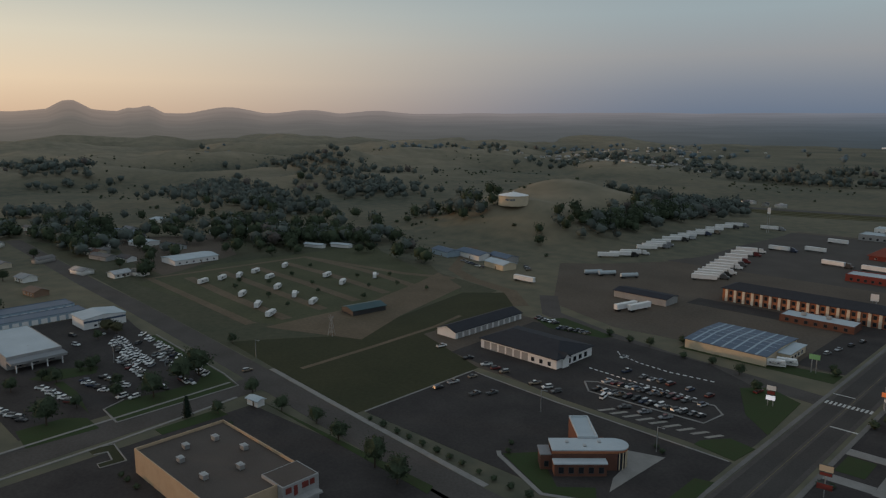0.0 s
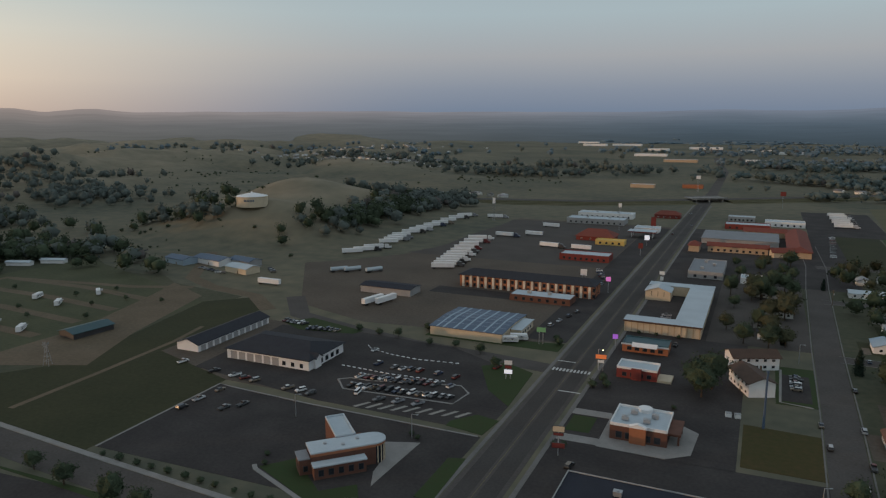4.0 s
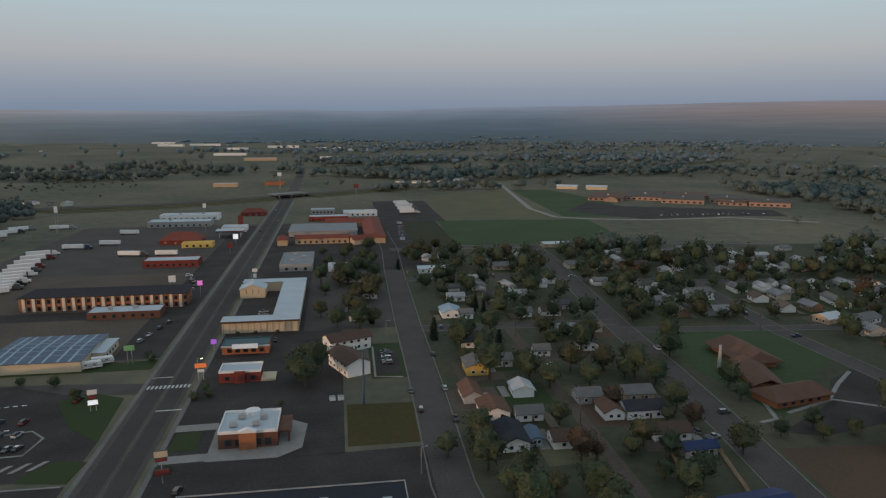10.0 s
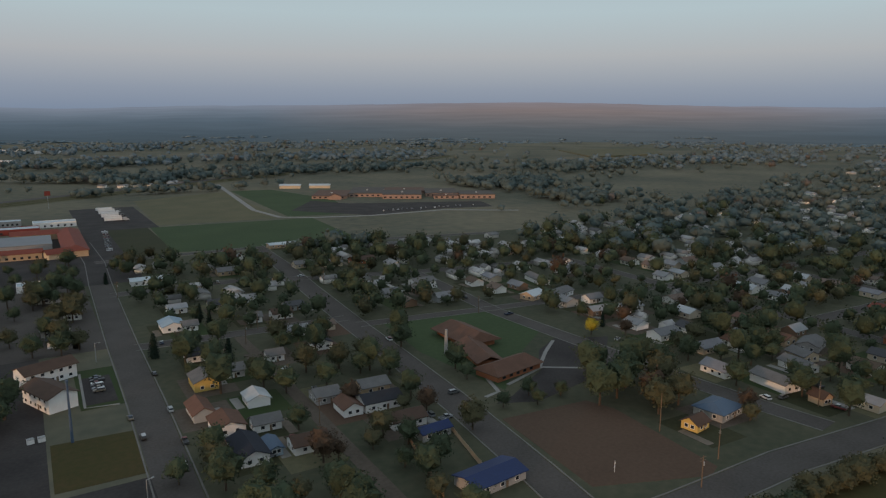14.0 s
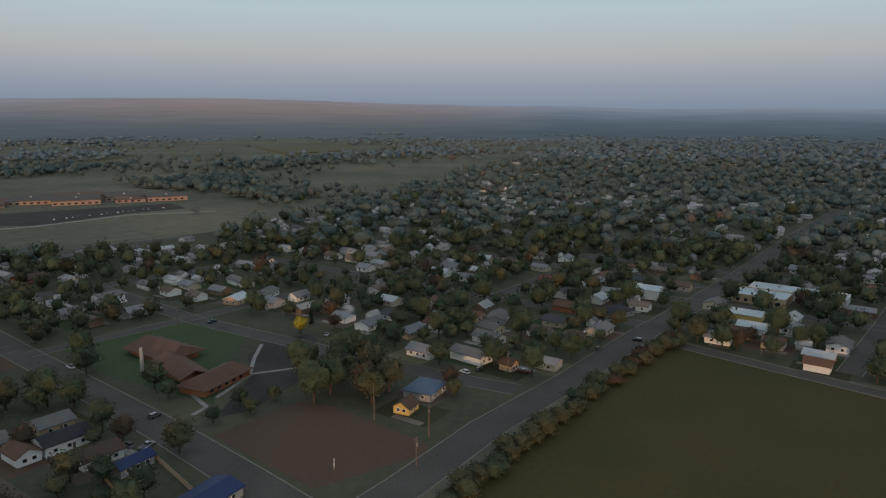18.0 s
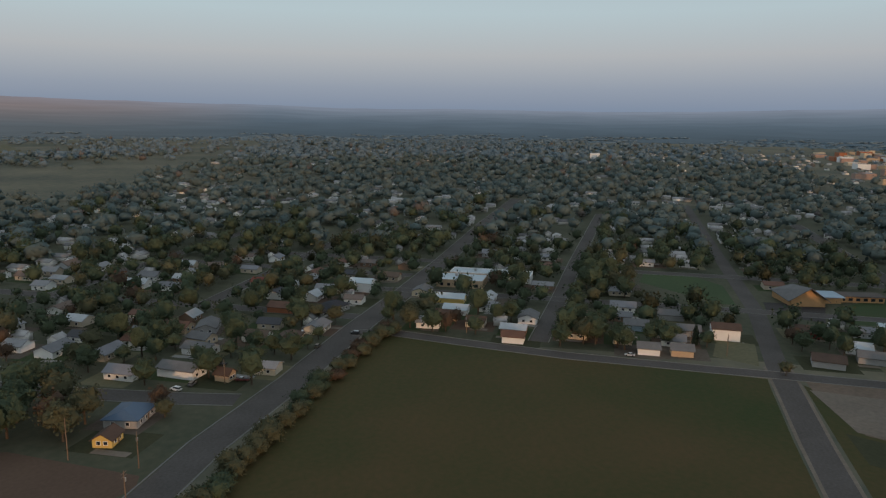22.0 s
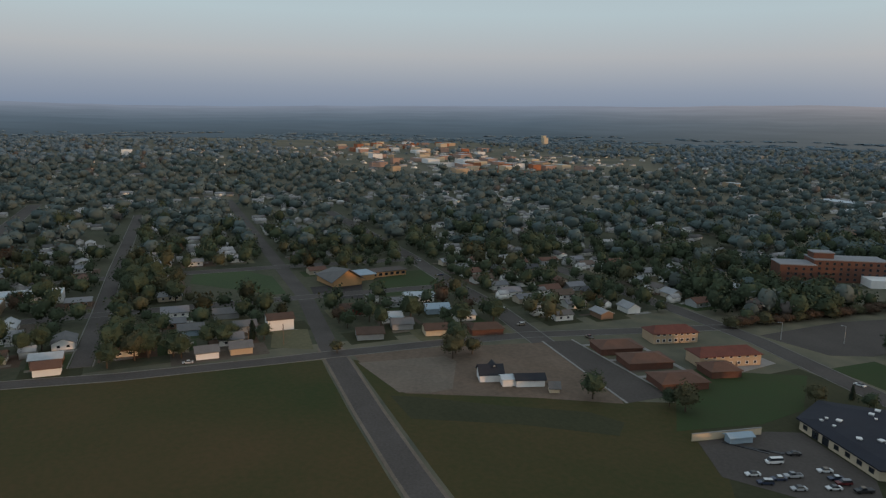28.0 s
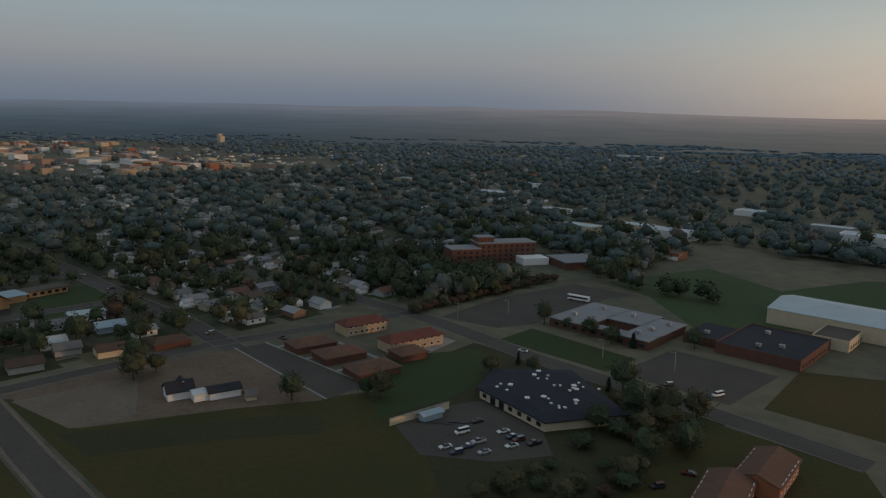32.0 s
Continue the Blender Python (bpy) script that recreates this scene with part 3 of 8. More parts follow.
# fields, lots and lawns in the residential part
slab("ground", [(26, 120), (300, 118), (306, -60), (300, -480), (900, -480), (900, 515), (560, 520), (26, 545)], 0.003, YARD_GRASS, "rough dark grass between the houses of the town", category="grass")
slab("ground", [(110, 104), (188, 104), (262, 103), (296, 102), (303.5, 92), (297, 58), (289, 12), (285.5, -46), (284, -66), (272, -65), (225, -62), (180, -60), (110, -58)], 0.02, FIELD, "large dark olive stubble field", category="field")
slab("ground", [(280, -78), (235, -76), (180, -73.5), (110, -71), (100, -120), (140, -150), (190, -178), (214, -130)], 0.02, FIELD, "rough olive pasture beside the field road", category="field")
slab("ground", [(289, -80), (268, -80), (236, -86), (214, -130), (198, -156), (206, -160), (272, -166), (282, -118)], 0.035, TRODDEN, "bare brown dirt lot around the white farmhouse", category="dirt lot")
slab("ground", [(236, -80), (232, -88), (214, -112), (196, -140), (184, -146), (176, -138), (196, -112), (214, -80)], 0.028, ROUGH, "greener fringe of the pasture", category="grass")
slab("ground", [(275, -79), (270, -116), (262, -118), (234, -104), (233, -94), (238, -84)], 0.05, PALE_DIRT, "pale gravelled pad", category="gravel lot")
for line in ([(273.5, -166.5), (198, -157.5)], [(271, -181), (198, -178)]):
    strip("trim", line, 0.9, 0.16, CONCRETE, "pale concrete kerb of the dead-end street", "kerb")
for line in ([(262, -181), (258, -206)], [(240, -180), (236, -205)], [(219, -179), (214, -203)], [(262, -206), (214, -202)]):
    strip("pavement", line, 2.0, 0.07, CONCRETE, "pale concrete drive between the duplexes", "drive")
slab("pavement", [(222, -246), (212, -246), (208, -220), (216, -220)], 0.06, CONCRETE, "pale concrete apron of the apartments", category="drive")
slab("pavement", [(273, -167), (270, -180), (198, -177), (198, -158)], 0.06, LOT, "worn asphalt dead-end street", category="road")
slab("ground", [(130, 184), (165, 182), (168.5, 171), (164, 124), (158, 121), (125, 134)], 0.05, DIRT, "bare brown earth playing field", category="dirt lot")
slab("ground", [(146, 314), (206, 307), (208, 262), (180, 240), (146, 205), (140, 260)], 0.02, GREEN, "green church lawn", category="grass")
slab("pavement", [(172, 219), (188, 208), (204, 204), (212, 222), (226, 236), (202, 246), (186, 236)], 0.06, ASPHALT, "dark asphalt church car park", category="parking lot")
slab("pavement", [(136, 196), (145, 199), (173, 217), (190, 206), (186, 199), (150, 190)], 0.06, ASPHALT, "curved asphalt church drive", category="drive")
for line in ([(150, 209), (173, 218), (190, 207)], [(200, 244), (186, 232), (173, 219)], [(148, 222), (143, 205), (136, 203)]):
    strip("pavement", line, 1.6, 0.12, CONCRETE, "pale concrete walk around the church", "walk")
slab("ground", [(449, -24), (404, -66), (404, -74), (452, -74), (474, -60), (476, -28)], 0.04, GREEN, "open green lot", category="grass")
slab("ground", [(308, -49), (299, -66), (330, -70), (334, -54)], 0.04, DRY, "dry yellow lawn", category="grass")
slab("pavement", [(415, -90), (388, -87), (378, -112), (416, -122)], 0.06, ASPHALT, "dark asphalt lot of the tent-roofed church", category="parking lot")
slab("ground", [(412, -126), (380, -116), (376, -168), (440, -172), (440, -156)], 0.04, LAWN, "green lawn beside the church", category="grass")
slab("pavement", [(163, -159), (161, -186), (156, -197), (124, -190), (112, -178), (122, -162), (142, -149)], 0.06, LOT, "asphalt car park of the clinic", category="parking lot")
slab("ground", [(198, -180), (172, -158), (166, -190), (170, -214), (196, -246), (214, -212)], 0.04, LAWN, "green lawn behind the clinic", category="grass")
slab("pavement", [(246, -272), (212, -278), (204, -296), (206, -380), (196, -398), (241, -396), (250, -330)], 0.05, LOT, "wide asphalt school car park", category="parking lot")
slab("ground", [(199, -263), (199, -290), (139, -284), (140, -259.5)], 0.06, LAWN, "mown green school lawn", category="grass")
slab("pavement", [(136, -262), (134, -309), (88, -307), (90, -260)], 0.05, LOT, "asphalt car park beside the school", category="parking lot")
slab("ground", [(230, -420), (204, -520), (142, -480), (110, -560), (60, -600), (50, -450), (140, -350), (190, -400)], 0.03, GREEN, "green athletics field", category="grass")
slab("ground", [(70, -90), (96, -240), (40, -235), (0, -160), (10, -80)], 0.03, FIELD, "olive grass near the apartments", category="grass")
slab("ground", [(80, -265), (84, -320), (40, -340), (-10, -300), (20, -262)], 0.03, FIELD, "dark rough field", category="grass")
for q in ((108, -180, 306, 110), (198, -180, 292, -78), (126, 126, 168, 196), (136, 196, 228, 316), (120, -200, 172, -152), (144, -300, 250, -256), (78, -322, 144, -258), (200, -400, 252, -262), (404, -76, 478, -22), (296, -72, 336, -46), (376, -172, 440, -84), (60, -600, 232, -420)):
    keep(*q)

slab("ground", [(84, -250), (84, -118), (108, -118), (150, -154), (200, -178), (204, -250)], 0.012, ROUGH, "rough dark grass round the clinic", category="grass")
# distant open land
slab("ground", [(96, 700), (248, 690), (236, 520), (160, 540), (92, 560)], 0.05, GREEN, "large irrigated green field", category="field")
slab("ground", [(104, 712), (222, 705), (236, 1000), (112, 940)], 0.05, DRY, "pale dry field", category="field")
slab("ground", [(230, 712), (300, 700), (330, 840), (300, 1000), (244, 1005)], 0.05, GREEN, "green field beside the school", category="field")
slab("pavement", [(248, 756), (309, 680), (404, 694), (466, 684), (482, 735), (330, 790), (300, 838)], 0.07, ASPHALT, "dark asphalt school lot", category="parking lot")
strip("pavement", [(253, 1120), (214, 783), (221, 711), (250, 692), (307, 678), (399, 684), (470, 640)], 6, 0.09, CONCRETE, "pale curving school drive", "drive")
keep(88, 515, 430, 1010)
slab("ground", [(1297, 1444), (1593, 1476), (1866, 1782), (1486, 1812)], 4.5, DRY, "pale straw field among far trees", category="field", thick=8)
keep(1290, 1440, 1870, 1815)

# highway on its bank, with the bridge over the main street
HIGHWAY = [(-520, 806), (-446, 810), (-300, 832), (-190, 868), (-64, 945), (90, 1052), (300, 1215), (600, 1430), (1000, 1700)]


def bank_top(i):
    return height(*HIGHWAY[i]) + 2.6


strip("road", HIGHWAY, 18, lambda i: bank_top(i) + 0.3, ROAD, "grey highway on a grassy bank", thick=0.6)
for seg in (HIGHWAY[:4] + [(-84, 932)], [(-44, 958)] + HIGHWAY[5:]):
    for w, z in ((60, 0.3), (46, 1.2), (32, 2.1), (24, 2.7)):
        strip("ground", seg, w, lambda i, z=z, seg=seg: height(*seg[i]) + z, DRY, "dry grassy highway bank", "bank", thick=z + 1)
keep(-100, 890, -20, 1000)
bridge = thing("bridge", -64, 945, 32, "concrete highway bridge over the main street", "bridge", z=0)
part("deck", Shape().box(-24, 24, -11, 11, 4.2, 5.4), CONCRETE, bridge)
for x in (-18, 0, 18):
    part("pier", Shape().box(x - 0.7, x + 0.7, -10, 10, 0, 4.2), CONCRETE, bridge)
for y in (-10.9, 10.5):
    part("parapet", Shape().box(-24, 24, y, y + 0.4, 5.4, 6.3), CONCRETE, bridge)


# ---------------------------------------------------------------- the hazy skyline far behind everything
def ridge_top(dx, dy):
    a = math.atan2(dx, dy) % (2 * math.pi)
    yaw = math.degrees(-a if a < math.pi else 2 * math.pi - a)
    yaw -= 360 if yaw > 100 else 0
    top = np.interp(yaw, [-200, -170, -155, -140, -127, -114, -105, -90, -75, -58, -50, -42, -30, -20, -10, 0, 14, 30, 60, 100],
                    [190, 190, 205, 216, 205, 192, 176, 158, 160, 174, 192, 210, 214, 196, 178, 166, 158, 160, 150, 150])
    top += 9 * noise.fractal((dx * 9, dy * 9, 1.5), 1.0, 2.1, 5)
    for at, up, wide_ in ((71.3, 24, 3.4), (71.3, 46, 1.35), (67.6, 26, 0.8), (66.4, 40, 1.0), (66.9, 10, 2.4), (61.0, 34, 2.6), (55, 24, 2.6), (50, 20, 3.0)):
        top += up * min(1.0, 1.25 * max(0.0, 1 - abs(yaw - at) / wide_))
    return top


def far_height(x, y):
    r = math.hypot(x, y)
    t, top = max(0.0, (r - 2950) / 1900), ridge_top(x / r, y / r)
    if t > 0.999:
        return top
    return -6 + (top + 6) * (0.32 * t + 0.68 * t ** 1.7) + (9 * noise.fractal((x / 330, y / 330, 6.6), 1.0, 2.0, 4)) * math.sin(math.pi * min(t * 1.06, 1))


def far_land():
    """The last kilometres: land that climbs slowly to ridges and buttes, the morning haze painted as emission that
    pales outwards.
    """
    n, steps, s = 1080, 26, Shape()
    for i in range(n):
        a = 2 * math.pi * i / n
        dx, dy = math.sin(a), math.cos(a)
        for j in range(steps + 1):
            r = 2950 + 1900 * j / steps
            s.v.append((*site(r * dx, r * dy), far_height(r * dx, r * dy)))
        s.v.append((4960 * dx, 4960 * dy, -60))
    w = steps + 2
    for i in range(n):
        j = (i + 1) % n
        s.f += [(w * i + q, w * i + q + 1, w * j + q + 1, w * j + q) for q in range(w - 1)]
    m = bpy.data.materials.new("far_land_haze_glow")
    m.use_nodes = True
    nd, lk = m.node_tree.nodes, m.node_tree.links
    p = nd["Principled BSDF"]
    p.inputs["Roughness"].default_value, p.inputs["Specular IOR Level"].default_value = 1.0, 0.0
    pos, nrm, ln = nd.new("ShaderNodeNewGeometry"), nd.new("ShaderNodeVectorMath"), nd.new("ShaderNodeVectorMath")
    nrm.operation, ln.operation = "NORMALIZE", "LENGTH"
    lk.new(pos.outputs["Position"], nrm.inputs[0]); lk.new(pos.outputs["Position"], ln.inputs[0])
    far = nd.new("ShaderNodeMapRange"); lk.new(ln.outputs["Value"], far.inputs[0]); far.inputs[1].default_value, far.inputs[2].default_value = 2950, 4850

    def ramp(stops):
        r = nd.new("ShaderNodeValToRGB")
        el = r.color_ramp.elements
        while len(el) < len(stops):
            el.new(0.5)
        for e, (q, c) in zip(el, stops):
            e.position, e.color = q, (*c, 1)
        lk.new(far.outputs[0], r.inputs[0])
        return r

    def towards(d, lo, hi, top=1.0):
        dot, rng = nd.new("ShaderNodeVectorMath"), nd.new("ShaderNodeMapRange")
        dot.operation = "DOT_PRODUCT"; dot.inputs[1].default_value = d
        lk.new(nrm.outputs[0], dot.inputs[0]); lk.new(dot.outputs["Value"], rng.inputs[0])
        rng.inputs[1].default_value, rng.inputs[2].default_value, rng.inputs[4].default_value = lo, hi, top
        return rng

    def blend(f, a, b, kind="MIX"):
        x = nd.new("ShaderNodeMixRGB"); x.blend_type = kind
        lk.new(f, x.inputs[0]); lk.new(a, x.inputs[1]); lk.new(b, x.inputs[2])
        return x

    # painted haze: glowing colour by distance, warmer on the sun's side
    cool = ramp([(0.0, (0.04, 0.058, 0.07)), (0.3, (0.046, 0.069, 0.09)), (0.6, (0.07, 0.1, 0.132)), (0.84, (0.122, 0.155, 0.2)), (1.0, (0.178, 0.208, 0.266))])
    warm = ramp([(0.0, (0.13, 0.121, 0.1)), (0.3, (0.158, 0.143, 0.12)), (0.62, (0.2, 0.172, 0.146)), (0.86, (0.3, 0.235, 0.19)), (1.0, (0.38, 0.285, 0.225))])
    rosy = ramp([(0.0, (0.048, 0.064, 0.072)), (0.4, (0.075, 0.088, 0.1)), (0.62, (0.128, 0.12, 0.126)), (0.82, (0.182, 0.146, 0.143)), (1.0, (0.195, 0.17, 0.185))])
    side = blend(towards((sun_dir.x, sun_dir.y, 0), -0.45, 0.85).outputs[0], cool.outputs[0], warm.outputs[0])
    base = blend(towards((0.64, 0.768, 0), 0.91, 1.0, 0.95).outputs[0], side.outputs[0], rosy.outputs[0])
    # streaks of trees, fields and pale ground lying along the view's horizon
    sc, sep, com, mul, tex = nd.new("ShaderNodeVectorMath"), nd.new("ShaderNodeSeparateXYZ"), nd.new("ShaderNodeCombineXYZ"), nd.new("ShaderNodeMath"), nd.new("ShaderNodeTexNoise")
    sc.operation = "SCALE"; sc.inputs["Scale"].default_value = 11.0; lk.new(nrm.outputs[0], sc.inputs[0]); lk.new(sc.outputs[0], sep.inputs[0])
    mul.operation = "MULTIPLY"; mul.inputs[1].default_value = 0.012; lk.new(ln.outputs["Value"], mul.inputs[0])
    lk.new(sep.outputs["X"], com.inputs["X"]); lk.new(sep.outputs["Y"], com.inputs["Y"]); lk.new(mul.outputs[0], com.inputs["Z"])
    lk.new(com.outputs[0], tex.inputs["Vector"]); tex.inputs["Scale"].default_value, tex.inputs["Detail"].default_value = 1.0, 3
    rng = nd.new("ShaderNodeMapRange"); lk.new(tex.outputs["Fac"], rng.inputs[0])
    rng.inputs[1].default_value, rng.inputs[2].default_value, rng.inputs[3].default_value, rng.inputs[4].default_value = 0.3, 0.7, 0.92, 1.08
    vary = nd.new("ShaderNodeMixRGB"); vary.blend_type = "MULTIPLY"; vary.inputs[0].default_value = 1.0
    lk.new(base.outputs[0], vary.inputs[1]); lk.new(rng.outputs[0], vary.inputs[2])
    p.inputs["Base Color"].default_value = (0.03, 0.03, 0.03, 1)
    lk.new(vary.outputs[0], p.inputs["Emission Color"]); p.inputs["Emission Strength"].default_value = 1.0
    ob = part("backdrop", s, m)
    ob.data.polygons.foreach_set("use_smooth", [True] * len(ob.data.polygons))
    return tagged(ob, "far blue-grey land rising to ridges and buttes, haze painted as glow", "backdrop", kind="structure")


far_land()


# ---------------------------------------------------------------- building kits
WINDOW = {}


def window_mesh(w, h, frame=DARK_STEEL):
    key = (round(w, 1), round(h, 1), frame.name)
    if key not in WINDOW:
        s, o = Shape(), 0.12
        for dx, dz, y in ((w / 2 + o, o, 0.06), (w / 2 + o, o, -0.09), (w / 2, 0.0, -0.09), (w / 2, 0.0, -0.03)):
            s.v += [(-dx, y, -dz), (dx, y, -dz), (dx, y, h + dz), (-dx, y, h + dz)]
        for k in (0, 4, 8):
            s.f += [(k + i, k + (i + 1) % 4, k + 4 + (i + 1) % 4, k + 4 + i) for i in range(4)]
        s.f.append((12, 13, 14, 15))
        me = s.mesh("window", frame, GLASS)
        me.polygons[len(s.f) - 1].material_index = 1
        WINDOW[key] = me
    return WINDOW[key]


def windows(parent, side, half_x, half_y, at, z, w, h, frame=WHITE):
    """Windows on one side (s, n, e, w) of a block 2*half_x by 2*half_y round the parent's origin, at the given offsets."""
    me = window_mesh(w, h, frame)
    for o in at:
        m = {"s": pose(o, -half_y - 0.03, z), "n": pose(o, half_y + 0.03, z, 0, 0, 180), "e": pose(half_x + 0.03, o, z, 0, 0, 90), "w": pose(-half_x - 0.03, o, z, 0, 0, -90)}[side]
        part("window", me, None, parent, m=m)


def spread(n, length, inset=2.0):
    return [(-length / 2 + inset) + (length - 2 * inset) * (i + 0.5) / n for i in range(n)]


UNIT = Shape().box(-1.1, 1.1, -0.8, 0.8, 0.25, 1.5).box(-1.2, 1.2, -0.9, 0.9, 1.5, 1.62).box(-0.8, -0.6, -0.6, 0.6, 0, 0.25).box(0.6, 0.8, -0.6, 0.6, 0, 0.25).tube(0.5, 0.5, 1.62, 1.8).mesh("roof_unit", STEEL)


def flat_building(name, x0, y0, x1, y1, h, wall, roof, label, category="building", rot=0.0, parapet=0.5, trim=None, units=(), wins="", nwin=6, zwin=1.0, wwin=1.6, hwin=1.5, storeys=1, hs=3.0, doors=()):
    """A block with a flat roof behind a parapet; wins: the sides that have windows."""
    cx, cy, hx, hy = (x0 + x1) / 2, (y0 + y1) / 2, abs(x1 - x0) / 2, abs(y1 - y0) / 2
    b = thing(name, cx, cy, rot, label, category)
    part("wall", Shape().box(-hx, hx, -hy, hy, -0.5, h - 0.1), wall, b)
    top = part("roof", Shape().box(-hx + 0.3, hx - 0.3, -hy + 0.3, hy - 0.3, h - 0.1, h), roof, b)
    p = Shape()
    for a, c, d, e in ((-hx, hx, -hy, -hy + 0.3), (-hx, hx, hy - 0.3, hy), (-hx, -hx + 0.3, -hy + 0.3, hy - 0.3), (hx - 0.3, hx, -hy + 0.3, hy - 0.3)):
        p.box(a, c, d, e, h - 0.1, h + parapet)
    part("parapet", p, trim or wall, b)
    for ux, uy in units:
        part("roof_unit", UNIT, None, top, "pale steel rooftop unit", pose(ux, uy, h))
    for side in wins:
        ln = 2 * hx if side in "sn" else 2 * hy
        for k in range(storeys):
            windows(b, side, hx, hy, spread(max(1, round(nwin * ln / (2 * max(hx, hy)))), ln, 1.5), zwin + k * hs, wwin, hwin, DARK_STEEL)
    for side, o, w, dh in doors:
        m = {"s": pose(o, -hy - 0.02, 0), "n": pose(o, hy + 0.02, 0, 0, 0, 180), "e": pose(hx + 0.02, o, 0, 0, 0, 90), "w": pose(-hx - 0.02, o, 0, 0, 0, -90)}[side]
        part("door", Shape().box(-w / 2, w / 2, -0.06, 0.1, 0, dh), GLASS if w < 5 else WHITE, b, m=m)
    keep(cx - hx - 1, cy - hy - 1, cx + hx + 1, cy + hy + 1)
    return b


def gable_building(name, cx, cy, lx, ly, h, rise, wall, roof, label, category="house", rot=0.0, hip=0.0, over=0.6, wins="sn", nwin=4, chimney=False, door=True, wwin=1.3, hwin=1.1, zwin=1.0, storeys=1, group=""):
    """A house with a pitched roof, its ridge along its own x."""
    b = thing(name, cx, cy, rot, label, category, group)
    hx, hy = lx / 2, ly / 2
    part("wall", Shape().box(-hx, hx, -hy, hy, -0.4, h) if hip else Shape().body(-hx, hx, -hy, hy, h, rise), wall, b)
    top = part("roof", Shape().gable(-hx, hx, -hy, hy, h + 0.02, rise, over=over, hip=hip), roof, b)
    for side in wins:
        ln = lx if side in "sn" else ly
        for k in range(storeys):
            windows(b, side, hx, hy, spread(nwin if side in "sn" else 2, ln, 0.8), zwin + 2.8 * k, wwin, hwin)
    if door:
        part("door", Shape().box(-0.45, 0.45, -0.05, 0.08, 0, 2.05), WOOD, b, m=pose(hx * 0.2, -hy - 0.02, 0))
    if chimney:
        part("chimney", Shape().box(hx * 0.4, hx * 0.4 + 0.8, 0.3, 1.1, h, h + rise + 0.9), BRICK, top)
    r = max(hx, hy) if rot % 90 else 0
    if rot % 180 == 90:
        hx, hy = hy, hx
    keep(cx - max(hx, r) - 1, cy - max(hy, r) - 1, cx + max(hx, r) + 1, cy + max(hy, r) + 1)
    return b


# ---------------------------------------------------------------- commercial strip
store = flat_building("store", -198, 74, -149, 103, 7, TAN, GRAVEL_ROOF, "tan-walled box store with a dark gravel roof", "store", parapet=0.9,
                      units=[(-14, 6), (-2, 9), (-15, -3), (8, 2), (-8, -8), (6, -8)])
part("entrance", Shape().box(16.5, 27, 3.5, 15.2, -0.5, 7.9), GREY_WALL, store, "grey entrance block")
part("entrance_roof", Shape().box(16.9, 26.6, 3.9, 14.8, 7.9, 7.96), GRAVEL_ROOF, store)
part("canopy", Shape().box(27, 29.6, 4, 14.6, 3.2, 3.8), GREY_WALL, store)
for i, w in enumerate((2.2, 1.4, 2.6, 1.8)):
    part("sign_bar", Shape().box(27, 27.2, 4.4 + i * 2.6, 4.4 + i * 2.6 + w * 0.8, 5.6 - 1.2 * (i == 1), 7.2), RED_WALL, store, "red lettering block")

# brick office with two wings
office = thing("office_building", -106.7, 167.8, 45, "brown brick office with pale roofs and a curved glass corner", "office building")
part("wall", Shape().box(-11, 8.6, -3.8, 3.8, -0.5, 6.4), BRICK, office)
part("roof", Shape().box(-11.3, 8.6, -4.1, 4.1, 6.4, 6.9), PALE_ROOF, office)
part("fascia", Shape().box(-11.36, 8.6, -4.18, -4.1, 5.7, 6.5), ORANGE_BRICK, office)
part("lower_wing", Shape().box(-11, 4.6, -7.4, -3.8, -0.5, 3.9), BRICK, office)
part("lower_roof", Shape().box(-11.3, 4.9, -7.7, -4.18, 3.9, 4.3), PALE_ROOF, office)
part("side_wing", Shape().box(-14.6, -11, -3.2, 2.6, -0.5, 4.9), BRICK, office)
part("side_roof", Shape().box(-14.9, -11.36, -3.5, 2.9, 4.9, 5.2), GREY_FLAT, office)
part("tower", Shape().box(-2.1, 4.2, 3.8, 19.6, -0.5, 7.0), BRICK, office)
part("tower_roof", Shape().box(-1.7, 3.8, 4.4, 19.2, 7.0, 7.1), PALE_ROOF, office)
part("tower_parapet", Shape().box(-2.1, -1.7, 3.8, 19.6, 7.0, 7.6).box(3.8, 4.2, 3.8, 19.6, 7.0, 7.6).box(-1.7, 3.8, 19.2, 19.6, 7.0, 7.6).box(-1.7, 3.8, 3.8, 4.4, 7.0, 7.6), PALE_ROOF, office)
part("tower_step", Shape().box(4.2, 6.4, 3.8, 6.4, -0.5, 6.2), BRICK, office)
part("glass_corner", Shape().tube(3.6, 3.6, 0, 6.0, 24, pose(8.6, 0, 0)), GLASS, office, "curved dark glass wall")
for i in range(9):
    a = radians(-80 + 20 * i)
    part("mullion", Shape().box(-0.14, 0.14, -0.14, 0.14, 0, 6.2, pose(8.6 + 3.7 * math.cos(a), 3.7 * math.sin(a), 0)), CREAM, office)
part("corner_band", Shape().tube(3.95, 3.95, 5.7, 6.5, 24, pose(8.6, 0, 0)), ORANGE_BRICK, office)
part("corner_roof", Shape().tube(4.1, 4.1, 6.5, 6.86, 24, pose(8.6, 0, 0)), PALE_ROOF, office)
for u, v in ((-6, 1), (-1, -1.5), (4, 1)):
    part("roof_hatch", Shape().box(u - 0.5, u + 0.5, v - 0.5, v + 0.5, 6.9, 7.3), STEEL, office)
for o in (-9, -6, -3, 0, 3):
    part("window", window_mesh(1.4, 1.8), None, office, m=pose(o, -7.43, 1.1))
